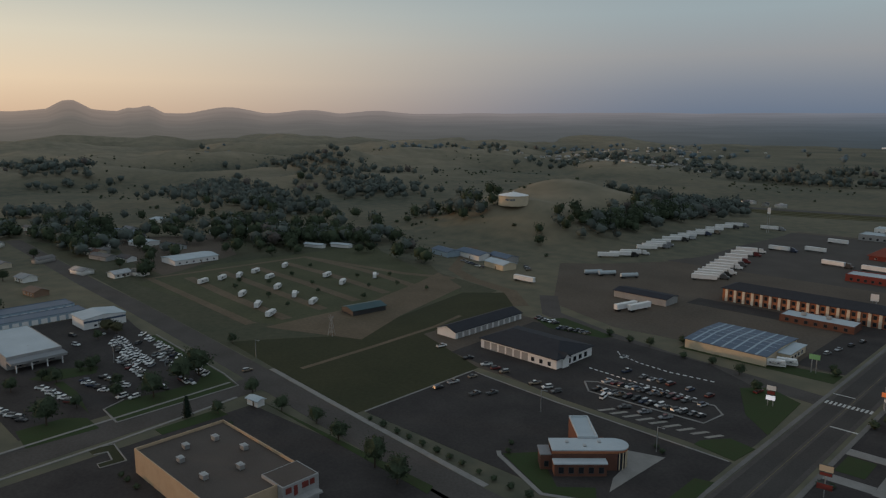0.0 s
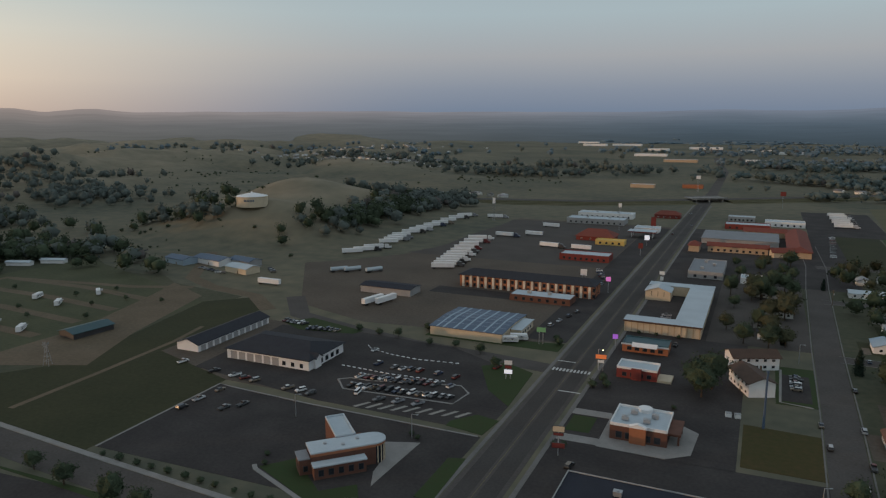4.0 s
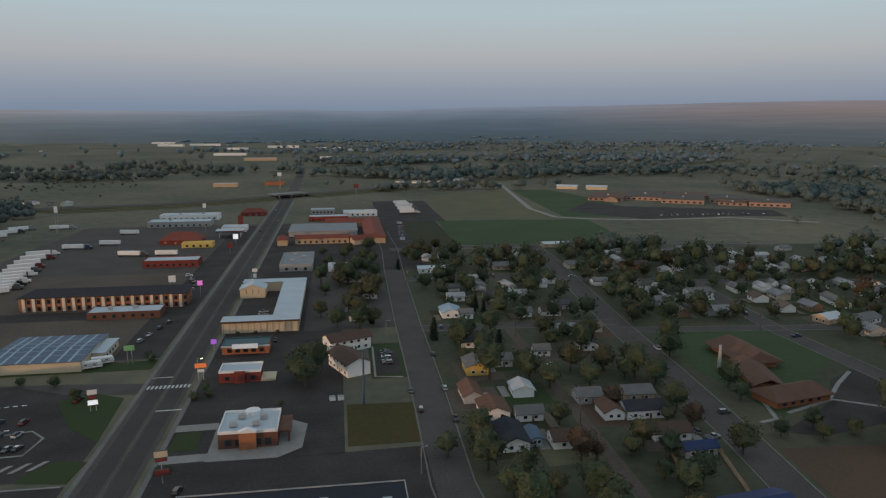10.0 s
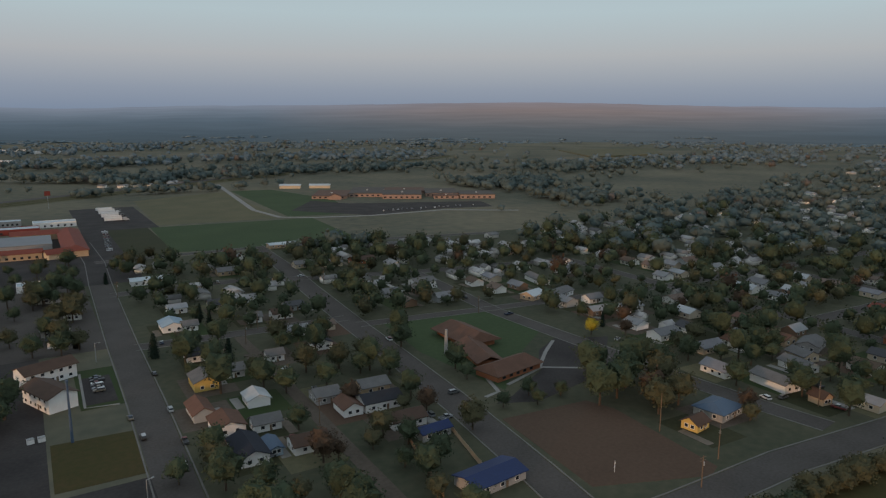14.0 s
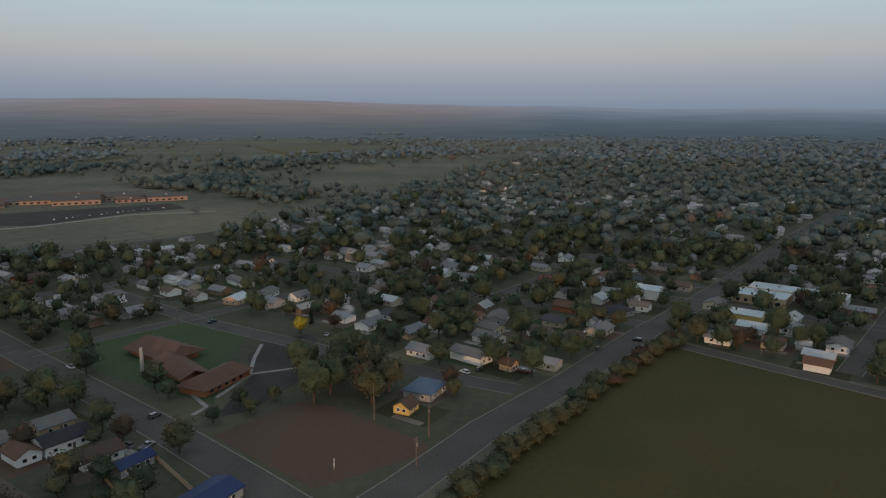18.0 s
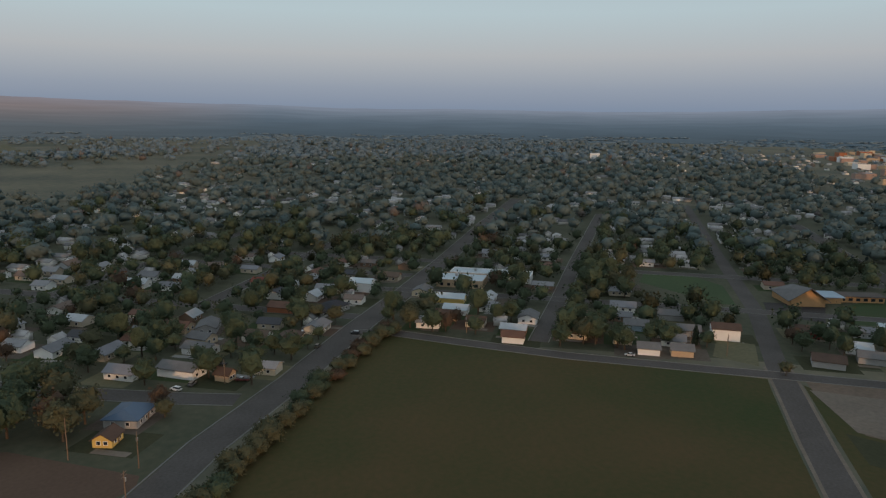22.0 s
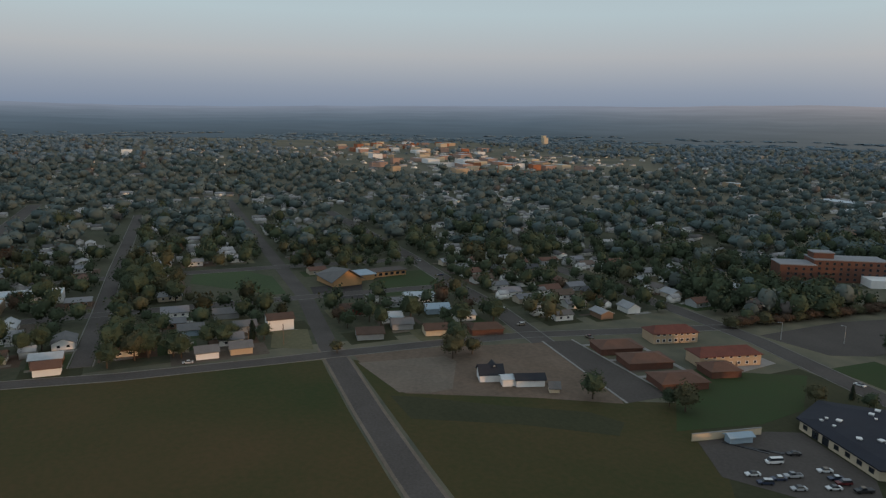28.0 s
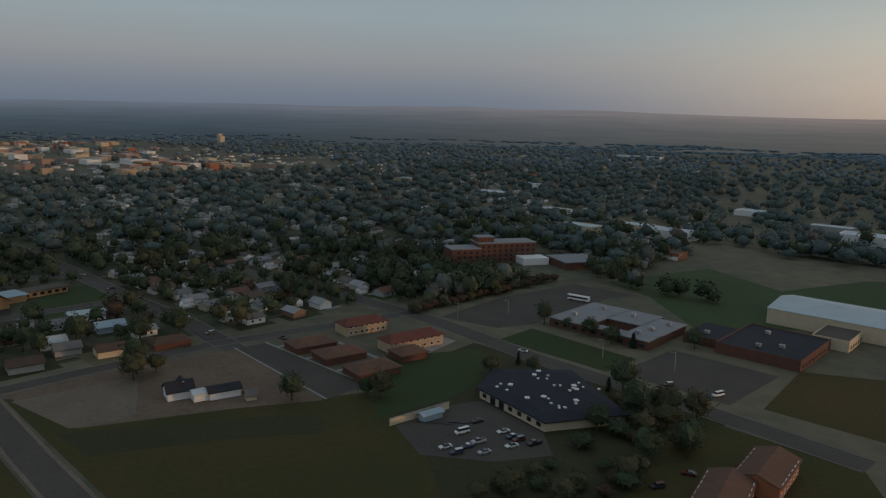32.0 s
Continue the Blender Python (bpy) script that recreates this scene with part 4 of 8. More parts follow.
for o in (-12.8,):
    part("window", window_mesh(1.2, 1.6), None, office, m=pose(o, -3.23, 1.2))
for o in (7, 10.5, 14, 17):
    part("window", window_mesh(1.4, 1.8), None, office, m=pose(4.23, o, 1.2, 0, 0, 90))
slab("ground", [(-129, 156.5), (-121.5, 165), (-113, 157.5), (-105, 151), (-97, 158), (-93, 152), (-106, 146)], 0.12, LAWN, "green lawn beside the brick office", category="grass")
slab("pavement", [(-104, 184), (-98, 176), (-96.5, 166), (-93, 158.5), (-92.6, 172), (-92, 188)], 0.13, CONCRETE, "pale concrete walk round the office", category="walk")
strip("trim", [(-131, 157), (-129, 155), (-106, 145), (-93, 151)], 1.5, 0.16, CONCRETE, "pale concrete kerb of the office lawn", "kerb")

# car dealer
dealer = gable_building("dealer_building", -182.5, 242.5, 43, 27, 4.6, 3.4, WHITE, BLACK_ROOF, "white-walled car dealership with a dark shingle roof", "dealership", hip=9, wins="", door=False, over=0.9)
for o in spread(9, 42, 1.0)[:6]:
    part("garage_door", Shape().box(-1.7, 1.7, -0.06, 0.1, 0, 3.6), GREY_WALL, dealer, m=pose(o, -13.54, 0))
windows(dealer, "s", 21.5, 13.5, spread(9, 42, 1.0)[6:], 0.8, 1.8, 1.9)
windows(dealer, "e", 21.5, 13.5, spread(5, 27, 3.0), 0.7, 2.4, 2.2)
part("gable", Shape().body(-2, 2, -2.2, 2.2, 4.6, 1.6), WHITE, dealer, m=pose(20.6, -8, 0))
part("gable_roof", Shape().gable(-3, 2.3, -2.2, 2.2, 4.65, 1.6), BLACK_ROOF, dealer, m=pose(20.6, -8, 0))
shed = gable_building("storage_shed", -225.5, 255, 51, 12.5, 3.4, 2.2, WHITE, BLACK_ROOF, "long white storage shed with a dark gable roof", "shed", rot=90, wins="", door=False)
for o in spread(11, 51, 1.0):
    part("garage_door", Shape().box(-1.5, 1.5, -0.06, 0.1, 0, 2.7), GREY_WALL, shed, m=pose(o, -6.3, 0))

# blue-roofed steel building
blue = gable_building("steel_building", -120.5, 312, 37, 37, 4.4, 0.8, CREAM, BLUE_STEEL, "low cream steel building with a blue metal roof", "steel building", over=0.5, wins="", door=False)
for x in (-15, -11.5, -6, -1, 4, 9.5, 14):
    part("roof_stripe", Shape().gable(x, x + 0.16, -18.5, 18.5, 4.46, 0.8, t=0.26, over=0.4), BLUE_WALL, blue)
for y, z in ((-11, 4.93), (-5, 5.23), (0, 5.46), (6, 5.18), (11, 4.93)):
    part("roof_rib", Shape().box(-18, 18, y - 0.09, y + 0.09, z, z + 0.12), BLUE_WALL, blue)
part("office_wing", Shape().box(18, 24, -6, 14, -0.4, 3.6), CREAM, blue)
part("office_roof", Shape().box(17.7, 24.4, -6.4, 14.4, 3.6, 3.9), PALE_ROOF, blue)
windows(blue, "e", 24, 18.5, [-3, 1, 5, 9], 0.9, 2.2, 1.6)

# hotel
hotel = thing("hotel", -123.5, 401, 0, "long brown brick hotel with a dark roof and pale balcony bays", "hotel")
part("wall", Shape().box(-42.5, 42.5, -9, 9, -0.5, 7.6), ORANGE_BRICK, hotel)
part("roof", Shape().gable(-42.5, 42.5, -9, 9, 7.65, 2.6, over=1.0, hip=7), BLACK_ROOF, hotel)
for i in range(17):
    x = -40 + i * 5
    part("bay", Shape().box(x - 0.75, x + 0.75, -9.5, -9, 0, 7.4), COLUMN, hotel, "pale vertical bay panel")
    for z in (0.6, 4.3):
        part("window", window_mesh(1.5, 2.0), None, hotel, m=pose(x + 2.5, -9.04, z))
for z in (0.9, 4.5):
    for y in (-5, 0, 5):
        part("window", window_mesh(1.3, 1.5), None, hotel, m=pose(42.54, y, z, 0, 0, 90))
diner = flat_building("restaurant", -126, 371, -90, 384, 3.6, BRICK, PALE_ROOF, "low brick restaurant with a pale roof in front of the hotel", "restaurant", parapet=0.3, wins="s", nwin=7, units=[(4, 1), (-8, 0)])
keep(-168, 388, -78, 414)
flat_building("restaurant", -132, 500, -95, 516, 4.5, RED_WALL, PALE_ROOF, "red-walled restaurant with a pale roof", "restaurant", wins="s", nwin=8)
gable_building("restaurant", -126, 603, 32, 22, 4, 5, RED_WALL, RED_ROOF, "restaurant under a steep red roof", "restaurant", hip=9, over=1.2)
flat_building("shop", -122, 575, -98, 586, 3.6, YELLOW_WALL, YELLOW_WALL, "small bright yellow roadside shop", "shop", wins="s", nwin=4)
flat_building("shop", -104, 655, -82, 672, 4, WHITE, PALE_ROOF, "white filling-station shop with a pale roof", "shop", wins="s", nwin=4)
canopy = thing("fuel_canopy", -92, 628, 0, "white filling-station canopy with a red band on posts", "fuel canopy")
part("deck", Shape().box(-12, 12, -7, 7, 5, 6), RED_WALL, canopy)
part("top", Shape().box(-12.2, 12.2, -7.2, 7.2, 6, 6.2), PALE_ROOF, canopy)
for x in (-9, 9):
    for y in (-4, 4):
        part("post", Shape().box(x - 0.25, x + 0.25, y - 0.25, y + 0.25, 0, 5), WHITE, canopy)
for y0, y1, wl, lb in ((690, 712, GREY_WALL, "long grey truck-stop shop with a pale roof"), (738, 756, WHITE, "long white truck-stop shed")):
    flat_building("truck_stop", -176, y0, -118, y1, 5, wl, PALE_ROOF, lb, "truck stop", wins="s", nwin=10, units=[(-10, 0), (12, 2)])
gable_building("restaurant", -88, 770, 26, 16, 4, 3.5, RED_WALL, RED_ROOF, "restaurant with a red roof by the highway", "restaurant", hip=6)
repair = gable_building("repair_shop", -196, 362, 34, 14, 4, 1.0, GREY_WALL, NAVY_ROOF, "low grey repair shop with a dark metal roof", "workshop", wins="", door=False)
for o in (-12, -6, 0, 6, 12):
    part("garage_door", Shape().box(-2, 2, -0.06, 0.1, 0, 3.3), GREY_WALL, repair, m=pose(o, -7.04, 0))

# east side of the main street
bank = flat_building("bank", -38.4, 213.5, -20.2, 230, 5.0, BRICK, PALE_ROOF, "brown brick bank with a pale parapeted roof", "bank", parapet=0.9, trim=WHITE, units=[(2, -3), (-3, 3), (4, 2), (-5, -3)], wins="se", nwin=5, wwin=1.8, hwin=2.0)
part("entrance", Shape().box(-2.6, 2.6, -9.6, -8.2, -0.4, 5.6), ORANGE_BRICK, bank)
part("entrance_cap", Shape().body(-0.9, 0.9, -2.8, 2.8, 0.4, 1.0), WHITE, bank, m=pose(0, -8.9, 5.6, 0, 0, 90))
part("round_front", Shape().tube(2.4, 2.4, 4.8, 6.2, 18, pose(0, 7.2, 0)), WHITE, bank, "white rounded parapet drum")
part("drive_through", Shape().box(9, 13, -6, 6, 3.4, 4.2), BRICK, bank)
for y in (-5, 5):
    part("post", Shape().box(12, 12.6, y - 0.3, y + 0.3, 0, 3.4), BRICK, bank)
grill = flat_building("restaurant", -51, 305, -31, 316, 4, ORANGE_BRICK, TEAL_STEEL, "small tan restaurant with a teal metal roof", "restaurant", parapet=0.4, trim=TEAL_STEEL, wins="s", nwin=5, wwin=1.8)
part("porch", Shape().gable(-5, 5, -7.5, -4.5, 3.6, 1.0), WHITE, grill)
part("eave", Shape().box(-10.4, 10.4, -6.2, -5.5, 3.4, 4.0), PALE_ROOF, grill)
fast = flat_building("restaurant", -47, 271, -31, 281, 4, RED_WALL, PALE_ROOF, "small red and white drive-in restaurant", "restaurant", parapet=0.8, trim=WHITE, wins="s", nwin=4, wwin=1.6)
part("entrance", Shape().box(-2, 2, -6.2, -5, -0.4, 4.6), RED_WALL, fast)
part("terrace", Shape().box(8, 13.5, -5, 3, 0, 1.0), CREAM, fast)
dark = flat_building("shopping_building", -43, 124, 16, 176.6, 5.5, GREY_WALL, NAVY_ROOF, "large building with a dark flat membrane roof", "building", parapet=0.3, units=[(-14, 18), (-4, 16), (8, 17), (24, 15), (-20, 8), (4, 6), (16, 10)])

motel = thing("motel", -38, 380, 0, "cream two-storey motel built round a court, with pale roofs", "motel")
part("wall", Shape().box(-18, 18, -44, -35, -0.5, 5.6), CREAM, motel)
part("roof", Shape().box(-18.6, 18.6, -44.8, -34.6, 5.6, 6.0), PALE_ROOF, motel)
part("fascia", Shape().box(-18.7, 18.7, -44.95, -44.8, 5.2, 6.05), BROWN_ROOF, motel)
part("east_wing", Shape().box(6, 18, -35, 48, -0.5, 5.6), CREAM, motel)
part("east_roof", Shape().box(5.2, 18.6, -34.6, 48.5, 5.604, 6.0), PALE_ROOF, motel)
part("north_wing", Shape().box(-18, 6, 40, 48, -0.5, 5.6), CREAM, motel)
part("north_roof", Shape().box(-18.6, 5.2, 39.4, 48.5, 5.6, 6.0), PALE_ROOF, motel)
for i in range(13):
    part("pilaster", Shape().box(-17.6 + i * 2.9, -17.1 + i * 2.9, -44.2, -44, 0, 5.2), TAN, motel)
for i in range(10):
    for z in (0.9, 3.6):
        part("window", window_mesh(1.3, 1.3), None, motel, m=pose(5.96, -30 + i * 7, z, 0, 0, -90))
motel_office = gable_building("motel_office", -49, 410, 12, 14, 5.4, 2.4, CREAM, PALE_ROOF, "cream motel office with dark half-timbered gables", "motel office", rot=90, wins="", nwin=3, door=False)
for o in (-3.5, 0, 3.5):
    part("timber", Shape().box(-0.12, 0.12, -0.1, 0.1, 2.6, 5.4), DARK_STEEL, motel_office, m=pose(-6.02, o, 0, 0, 0, 90))
keep(-58, 334, -18, 430)
flat_building("shop", -40, 474, -18, 520, 4.5, GREY_WALL, GREY_FLAT, "grey shop with a pale cluttered roof", "shop", wins="s", nwin=6, units=[(-3, -12), (4, 2), (-2, 12)])
flat_building("shop", -8, 470, 6, 482, 3.5, WHITE, PALE_ROOF, "small white shed with a pale roof", "shed")

inn = thing("inn", -4, 620, 0, "cream inn with red tile roofs round a court", "inn")
for name, q in (("south_wing", (-32, 12, -40, -30)), ("east_wing", (26, 42, -44, 70)), ("north_wing", (-8, 26, 52, 66)), ("gate_house", (-46, -38, -46, -30))):
    part(name, Shape().box(*q, -0.5, 5.0), TAN, inn)
part("south_roof", Shape().gable(-32, 12, -40, -30, 5.02, 2.0, over=1.0), RED_ROOF, inn)
part("east_roof", Shape().gable(-57, 57, -8, 8, 5.02, 3.0, over=1.0, hip=8), RED_ROOF, inn, m=pose(34, 13, 0, 0, 0, 90))
part("north_roof", Shape().gable(-8, 26, 52, 66, 5.02, 2.4, over=1.0), RED_ROOF, inn)
part("gate_roof", Shape().gable(-46, -38, -46, -30, 5.02, 2.6, over=0.8, hip=4), RED_ROOF, inn)
part("porte_roof", Shape().gable(-9, 9, -5, 5, 4.4, 2.6, over=0.8), RED_ROOF, inn, m=pose(22, -42, 0, 0, 0, 20))
part("porte_wall", Shape().body(-8, 8, -4.4, 4.4, 4.3, 2.3), CREAM, inn, m=pose(22, -42, 0, 0, 0, 20))
part("flat_wing", Shape().box(-40, 20, 0, 48, -0.5, 4.2), GREY_WALL, inn)
part("flat_roof", Shape().box(-40.4, 20.4, -0.4, 48.4, 4.2, 4.6), GREY_FLAT, inn)
for o in spread(9, 44, 1):
    part("window", window_mesh(1.6, 1.5), None, inn, m=pose(-10 + o, -40.04, 1.0))
for x0, y0, x1, y1, wl in ((-30, 712, 10, 730, RED_WALL), (4, 745, 40, 762, WHITE), (-30, 770, -4, 784, GREY_WALL)):
    flat_building("shop", x0, y0, x1, y1, 4.5, wl, PALE_ROOF, "low highway shop with a pale roof", "shop", wins="s", nwin=6)

apt_label = "two-storey pale apartment house with a brown roof"
for cx, cy, ro in ((2, 306, 24), (2.5, 279, -66)):
    gable_building("apartment_house", cx, cy, 19, 10, 5.6, 2.0, WHITE, BROWN_ROOF, apt_label, "apartment house", rot=ro, wins="sn", nwin=5, storeys=2, over=0.8)

# car lots west of the cross street
g = gable_building("showroom", -366, 129, 16, 21, 5.4, 1.2, WHITE, PALE_ROOF, "white showroom with a pale roof and a blue band", "showroom", wins="e", over=0.5, door=False)
part("band", Shape().box(8.02, 8.12, -10.4, 10.4, 3.4, 4.4), BLUE_STEEL, g)
big = flat_building("showroom", -368, 77, -321, 99, 5.6, GREY_WALL, PALE_ROOF, "low showroom with a wide pale blue-white roof", "showroom", wins="e", nwin=6, wwin=2.4, hwin=2.2, parapet=0.2)
part("canopy", Shape().box(23.5, 30, -11, 11, 3.4, 4.3), GREY_WALL, big)
part("canopy_top", Shape().box(23.5, 30.2, -11.2, 11.2, 4.3, 4.5), GREY_FLAT, big)
for y in (-9, -3, 3, 9):
    part("post", Shape().box(29.2, 29.6, y - 0.2, y + 0.2, 0, 3.4), WHITE, big)
for x0, x1 in ((-418, -404), (-398, -386)):
    b = flat_building("storage_units", x0, 60, x1, 133, 3.6, BLUE_WALL, BLUE_STEEL, "row of blue metal storage units", "storage units", parapet=0.15, trim=BLUE_STEEL)
    for o in spread(16, 73, 1):
        part("unit_door", Shape().box(-1.5, 1.5, -0.06, 0.1, 0, 2.6), WHITE, b, m=pose((x1 - x0) / 2 + 0.02, o, 0, 0, 0, 90))
slab("pavement", [(-246, 60), (-246, 128), (-345, 138), (-385, 145), (-385, 60)], 0.05, ASPHALT, "dark asphalt car lot", category="parking lot")
for q in ([(-237.7, 86.8), (-251.2, 88.2), (-255, 96), (-252.5, 112), (-253, 122), (-259, 127), (-326, 135.5), (-326, 138.2), (-254, 132.6), (-238.9, 129.8)],
          [(-254.3, 61.4), (-238, 59.9), (-236.7, 80.6), (-248.3, 81.1), (-254, 76)], [(-296, 84), (-304, 80), (-308, 92), (-300, 104), (-292, 100)], [(-252, 83), (-276, 87.6), (-292, 88), (-292, 85), (-268, 84)]):
    slab("ground", q, 0.09, LAWN, "green verge of the car lot", category="grass")
slab("pavement", [(-218, 30), (-218, 124), (-150, 128), (-76, 124), (-76, 30)], 0.045, ASPHALT, "asphalt lot round the box store", category="parking lot")
slab("ground", [(-222, 92), (-216.5, 92), (-216, 114), (-223, 114)], 0.1, LAWN, "green planted island by the store", category="grass")
slab("ground", [(-223, 72), (-221, 79), (-207, 77), (-208, 70), (-211, 70.4), (-210.6, 74.4), (-217, 75.6), (-218, 72)], 0.1, ROUGH, "kerbed grass island in the store's lot", category="grass")
strip("trim", [(-223, 72), (-221, 79), (-207, 77), (-208, 70), (-211, 70.4), (-210.6, 74.4), (-217, 75.6), (-218, 72)], 0.5, 0.2, CONCRETE, "pale concrete kerb round the grass island", "kerb")
strip("trim", [(-237.4, 86.2), (-251.8, 87.6), (-255.8, 96)], 0.6, 0.2, CONCRETE, "pale concrete kerb of the car lot", "kerb")
strip("trim", [(-326, 139), (-254, 133.4), (-238.4, 130.6), (-237.2, 86.2)], 0.6, 0.2, CONCRETE, "pale concrete kerb of the car lot", "kerb")
slab("ground", [(-216, 128), (-224, 128), (-130, 128), (-128, 124)], 0.1, LAWN, "green verge along the frontage street", category="grass")
keep(-390, 20, -76, 146)


# ---------------------------------------------------------------- vehicles
def profile(pts, w0, w1, zs):
    """A solid from a side outline (x, z); its half width goes from w0 at zs[0] to w1 at zs[1]."""
    n = len(pts)
    half = lambda z: w0 + (w1 - w0) * smooth(zs[0], zs[1], z)
    s = Shape()
    s.v = [(x, -half(z), z) for x, z in pts] + [(x, half(z), z) for x, z in pts]
    s.f = [tuple(range(n)), tuple(range(2 * n - 1, n - 1, -1))] + [(i, i + n, (i + 1) % n + n, (i + 1) % n) for i in range(n)]
    return s


WHEEL = Shape().tube(0.34, 0.34, -0.11, 0.11, 12, pose(0, 0, 0, 90)).mesh("wheel", RUBBER)
BIG_WHEEL = Shape().tube(0.5, 0.5, -0.3, 0.3, 12, pose(0, 0, 0, 90)).mesh("wheel", RUBBER)


def make_car(kind):
    white = kind.startswith("white_")
    kind = kind.replace("white_", "")
    c = thing(kind, 0, 0, 0, {"sedan": "parked sedan with dark glass", "suv": "parked tall station wagon with dark glass", "pickup": "parked pickup truck with an open bed", "van": "parked white passenger van"}[kind].replace("parked ", "parked white " if white else "parked ") + " on the asphalt", {"sedan": "car", "suv": "car", "pickup": "pickup truck", "van": "van"}[kind], "parked vehicles", z=0)
    body, glass, ln = {
        "sedan": ([(-2.3, 0.3), (2.3, 0.3), (2.35, 0.7), (1.1, 0.92), (-1.6, 0.95), (-2.35, 0.88)], [(-1.7, 0.93), (1.1, 0.9), (0.4, 1.4), (-0.9, 1.42)], 1.4),
        "suv": ([(-2.35, 0.35), (2.35, 0.35), (2.4, 0.85), (1.2, 1.08), (-2.3, 1.1), (-2.4, 0.8)], [(-2.25, 1.08), (1.2, 1.06), (0.5, 1.65), (-2.0, 1.7)], 1.45),
        "pickup": ([(-2.8, 0.45), (2.8, 0.45), (2.85, 0.95), (1.5, 1.15), (-2.85, 1.15)], [(-0.5, 1.12), (1.5, 1.12), (0.9, 1.75), (-0.35, 1.78)], 1.75),
        "van": ([(-2.8, 0.4), (2.7, 0.4), (2.75, 1.0), (2.2, 1.25), (-2.8, 1.25)], [(-2.75, 1.24), (2.2, 1.24), (1.4, 2.0), (-2.7, 2.05)], 1.8)}[kind]
    paint = WHITE if kind == "van" or white else CAR_PAINT
    part("body", profile(body, 0.92, 0.86, (0.4, 1.1)), paint, c)
    part("glass", profile(glass, 0.84, 0.66, (glass[0][1], glass[2][1])), GLASS, c)
    (xa, za), (xb, zb) = glass[3], glass[2]
    part("roof_panel", Shape().box(xa - 0.04, xb + 0.04, -0.68, 0.68, max(za, zb) - 0.01, max(za, zb) + 0.06), paint, c)
    if kind == "pickup":
        part("bed", Shape().box(-2.7, -0.6, -0.72, 0.72, 1.12, 1.16), DARK_STEEL, c)
    for x in (-ln, ln):
        for y in (-0.83, 0.83):
            part("wheel", WHEEL, None, c, m=pose(x, y, 0.34))
    return c


FLEET = {}


def car(kind, x, y, rot, z=0.06):
    if kind not in FLEET:
        FLEET[kind] = make_car(kind)
        FLEET[kind].matrix_basis = stand(x, y, height(x, y) + z, rot) @ Matrix.Diagonal((0.92, 0.92, 0.92, 1))
        return FLEET[kind]
    return copy_thing(FLEET[kind], stand(x, y, height(x, y) + z, rot))


car_dice = random.Random(5)


def car_row(x0, y0, x1, y1, n, rot, fill=1.0, kinds=("sedan", "suv", "pickup", "suv", "sedan"), z=0.06):
    for i in range(n):
        t = i / max(n - 1, 1)
        if car_dice.random() < fill:
            car(car_dice.choice(kinds), x0 + (x1 - x0) * t + car_dice.uniform(-0.3, 0.3), y0 + (y1 - y0) * t + car_dice.uniform(-0.5, 0.5), rot + car_dice.choice((0, 180)) + car_dice.uniform(-3, 3), z)


def make_truck():
    t = thing("semi_truck", 0, 0, 0, "parked white semi truck with a long box trailer", "semi truck", "parked semi trucks", z=0)
    part("trailer", Shape().box(-8.1, 8.1, -1.3, 1.3, 1.2, 4.1), WHITE, t)
    part("cab", profile([(9.0, 0.6), (14.4, 0.6), (14.5, 1.9), (12.6, 2.2), (12.0, 3.6), (9.6, 3.9), (9.0, 3.6)], 1.2, 1.1, (0.6, 3.5)), CAR_PAINT, t)
    part("windscreen", Shape().box(-0.05, 0.05, -0.95, 0.95, 0, 1.1, pose(12.42, 0, 2.35, 0, -22)), GLASS, t)
    part("frame", Shape().box(-7.5, 13, -0.5, 0.5, 0.7, 1.2), DARK_STEEL, t)
    for x in (-6.9, -5.6, 8.8, 10.0, 13.2):
        for y in (-1.0, 1.0):
            part("wheel", BIG_WHEEL, None, t, m=pose(x, y, 0.5))
    return t


def make_trailer():
    t = thing("box_trailer", 0, 0, 0, "parked white box trailer without its tractor", "trailer", "parked trailers", z=0)
    part("box", Shape().box(-8.1, 8.1, -1.3, 1.3, 1.2, 4.1), WHITE, t)
    for x in (-6.9, -5.6):
        for y in (-1.0, 1.0):
            part("wheel", BIG_WHEEL, None, t, m=pose(x, y, 0.5))
    part("landing_leg", Shape().box(5, 5.3, -0.9, 0.9, 0, 1.2), DARK_STEEL, t)
    return t


def make_tanker():
    t = thing("tank_trailer", 0, 0, 0, "parked pale steel tank trailer", "trailer", "parked trailers", z=0)
    part("tank", Shape().tube(1.35, 1.35, -6, 6, 16, pose(0, 0, 2.3, 0, 90)), PALE_ROOF, t)
    part("frame", Shape().box(-6.5, 6.5, -0.5, 0.5, 0.7, 1.1), DARK_STEEL, t)
    for x in (-5, -3.7, 5):
        for y in (-1.0, 1.0):
            part("wheel", BIG_WHEEL, None, t, m=pose(x, y, 0.5))
    return t


def make_camper():
    c = thing("camper", 0, 0, 0, "white camper trailer parked on a grassy pitch", "camper", "campers on the camp ground", z=0)
    part("body", profile([(-4.2, 0.6), (4.2, 0.6), (4.4, 1.4), (3.8, 3.1), (-4.2, 3.2)], 1.25, 1.2, (0.6, 3.1)), WHITE, c)
    part("stripe", Shape().box(-4.1, 4.0, -1.29, 1.29, 1.35, 1.6), GREY_WALL, c)
    for x in (-2, 1.4):
        part("window", Shape().box(x - 0.5, x + 0.5, -1.28, 1.28, 1.8, 2.5), GLASS, c)
    part("awning", Shape().box(-2.5, 2.5, -2.6, -1.28, 2.55, 2.62), GREY_WALL, c)
    part("roof_vent", Shape().box(-0.5, 0.5, -0.4, 0.4, 3.15, 3.45), WHITE, c)
    for y in (-1.0, 1.0):
        part("wheel", WHEEL, None, c, m=pose(-0.4, y, 0.34))
    return c


YARD = {}


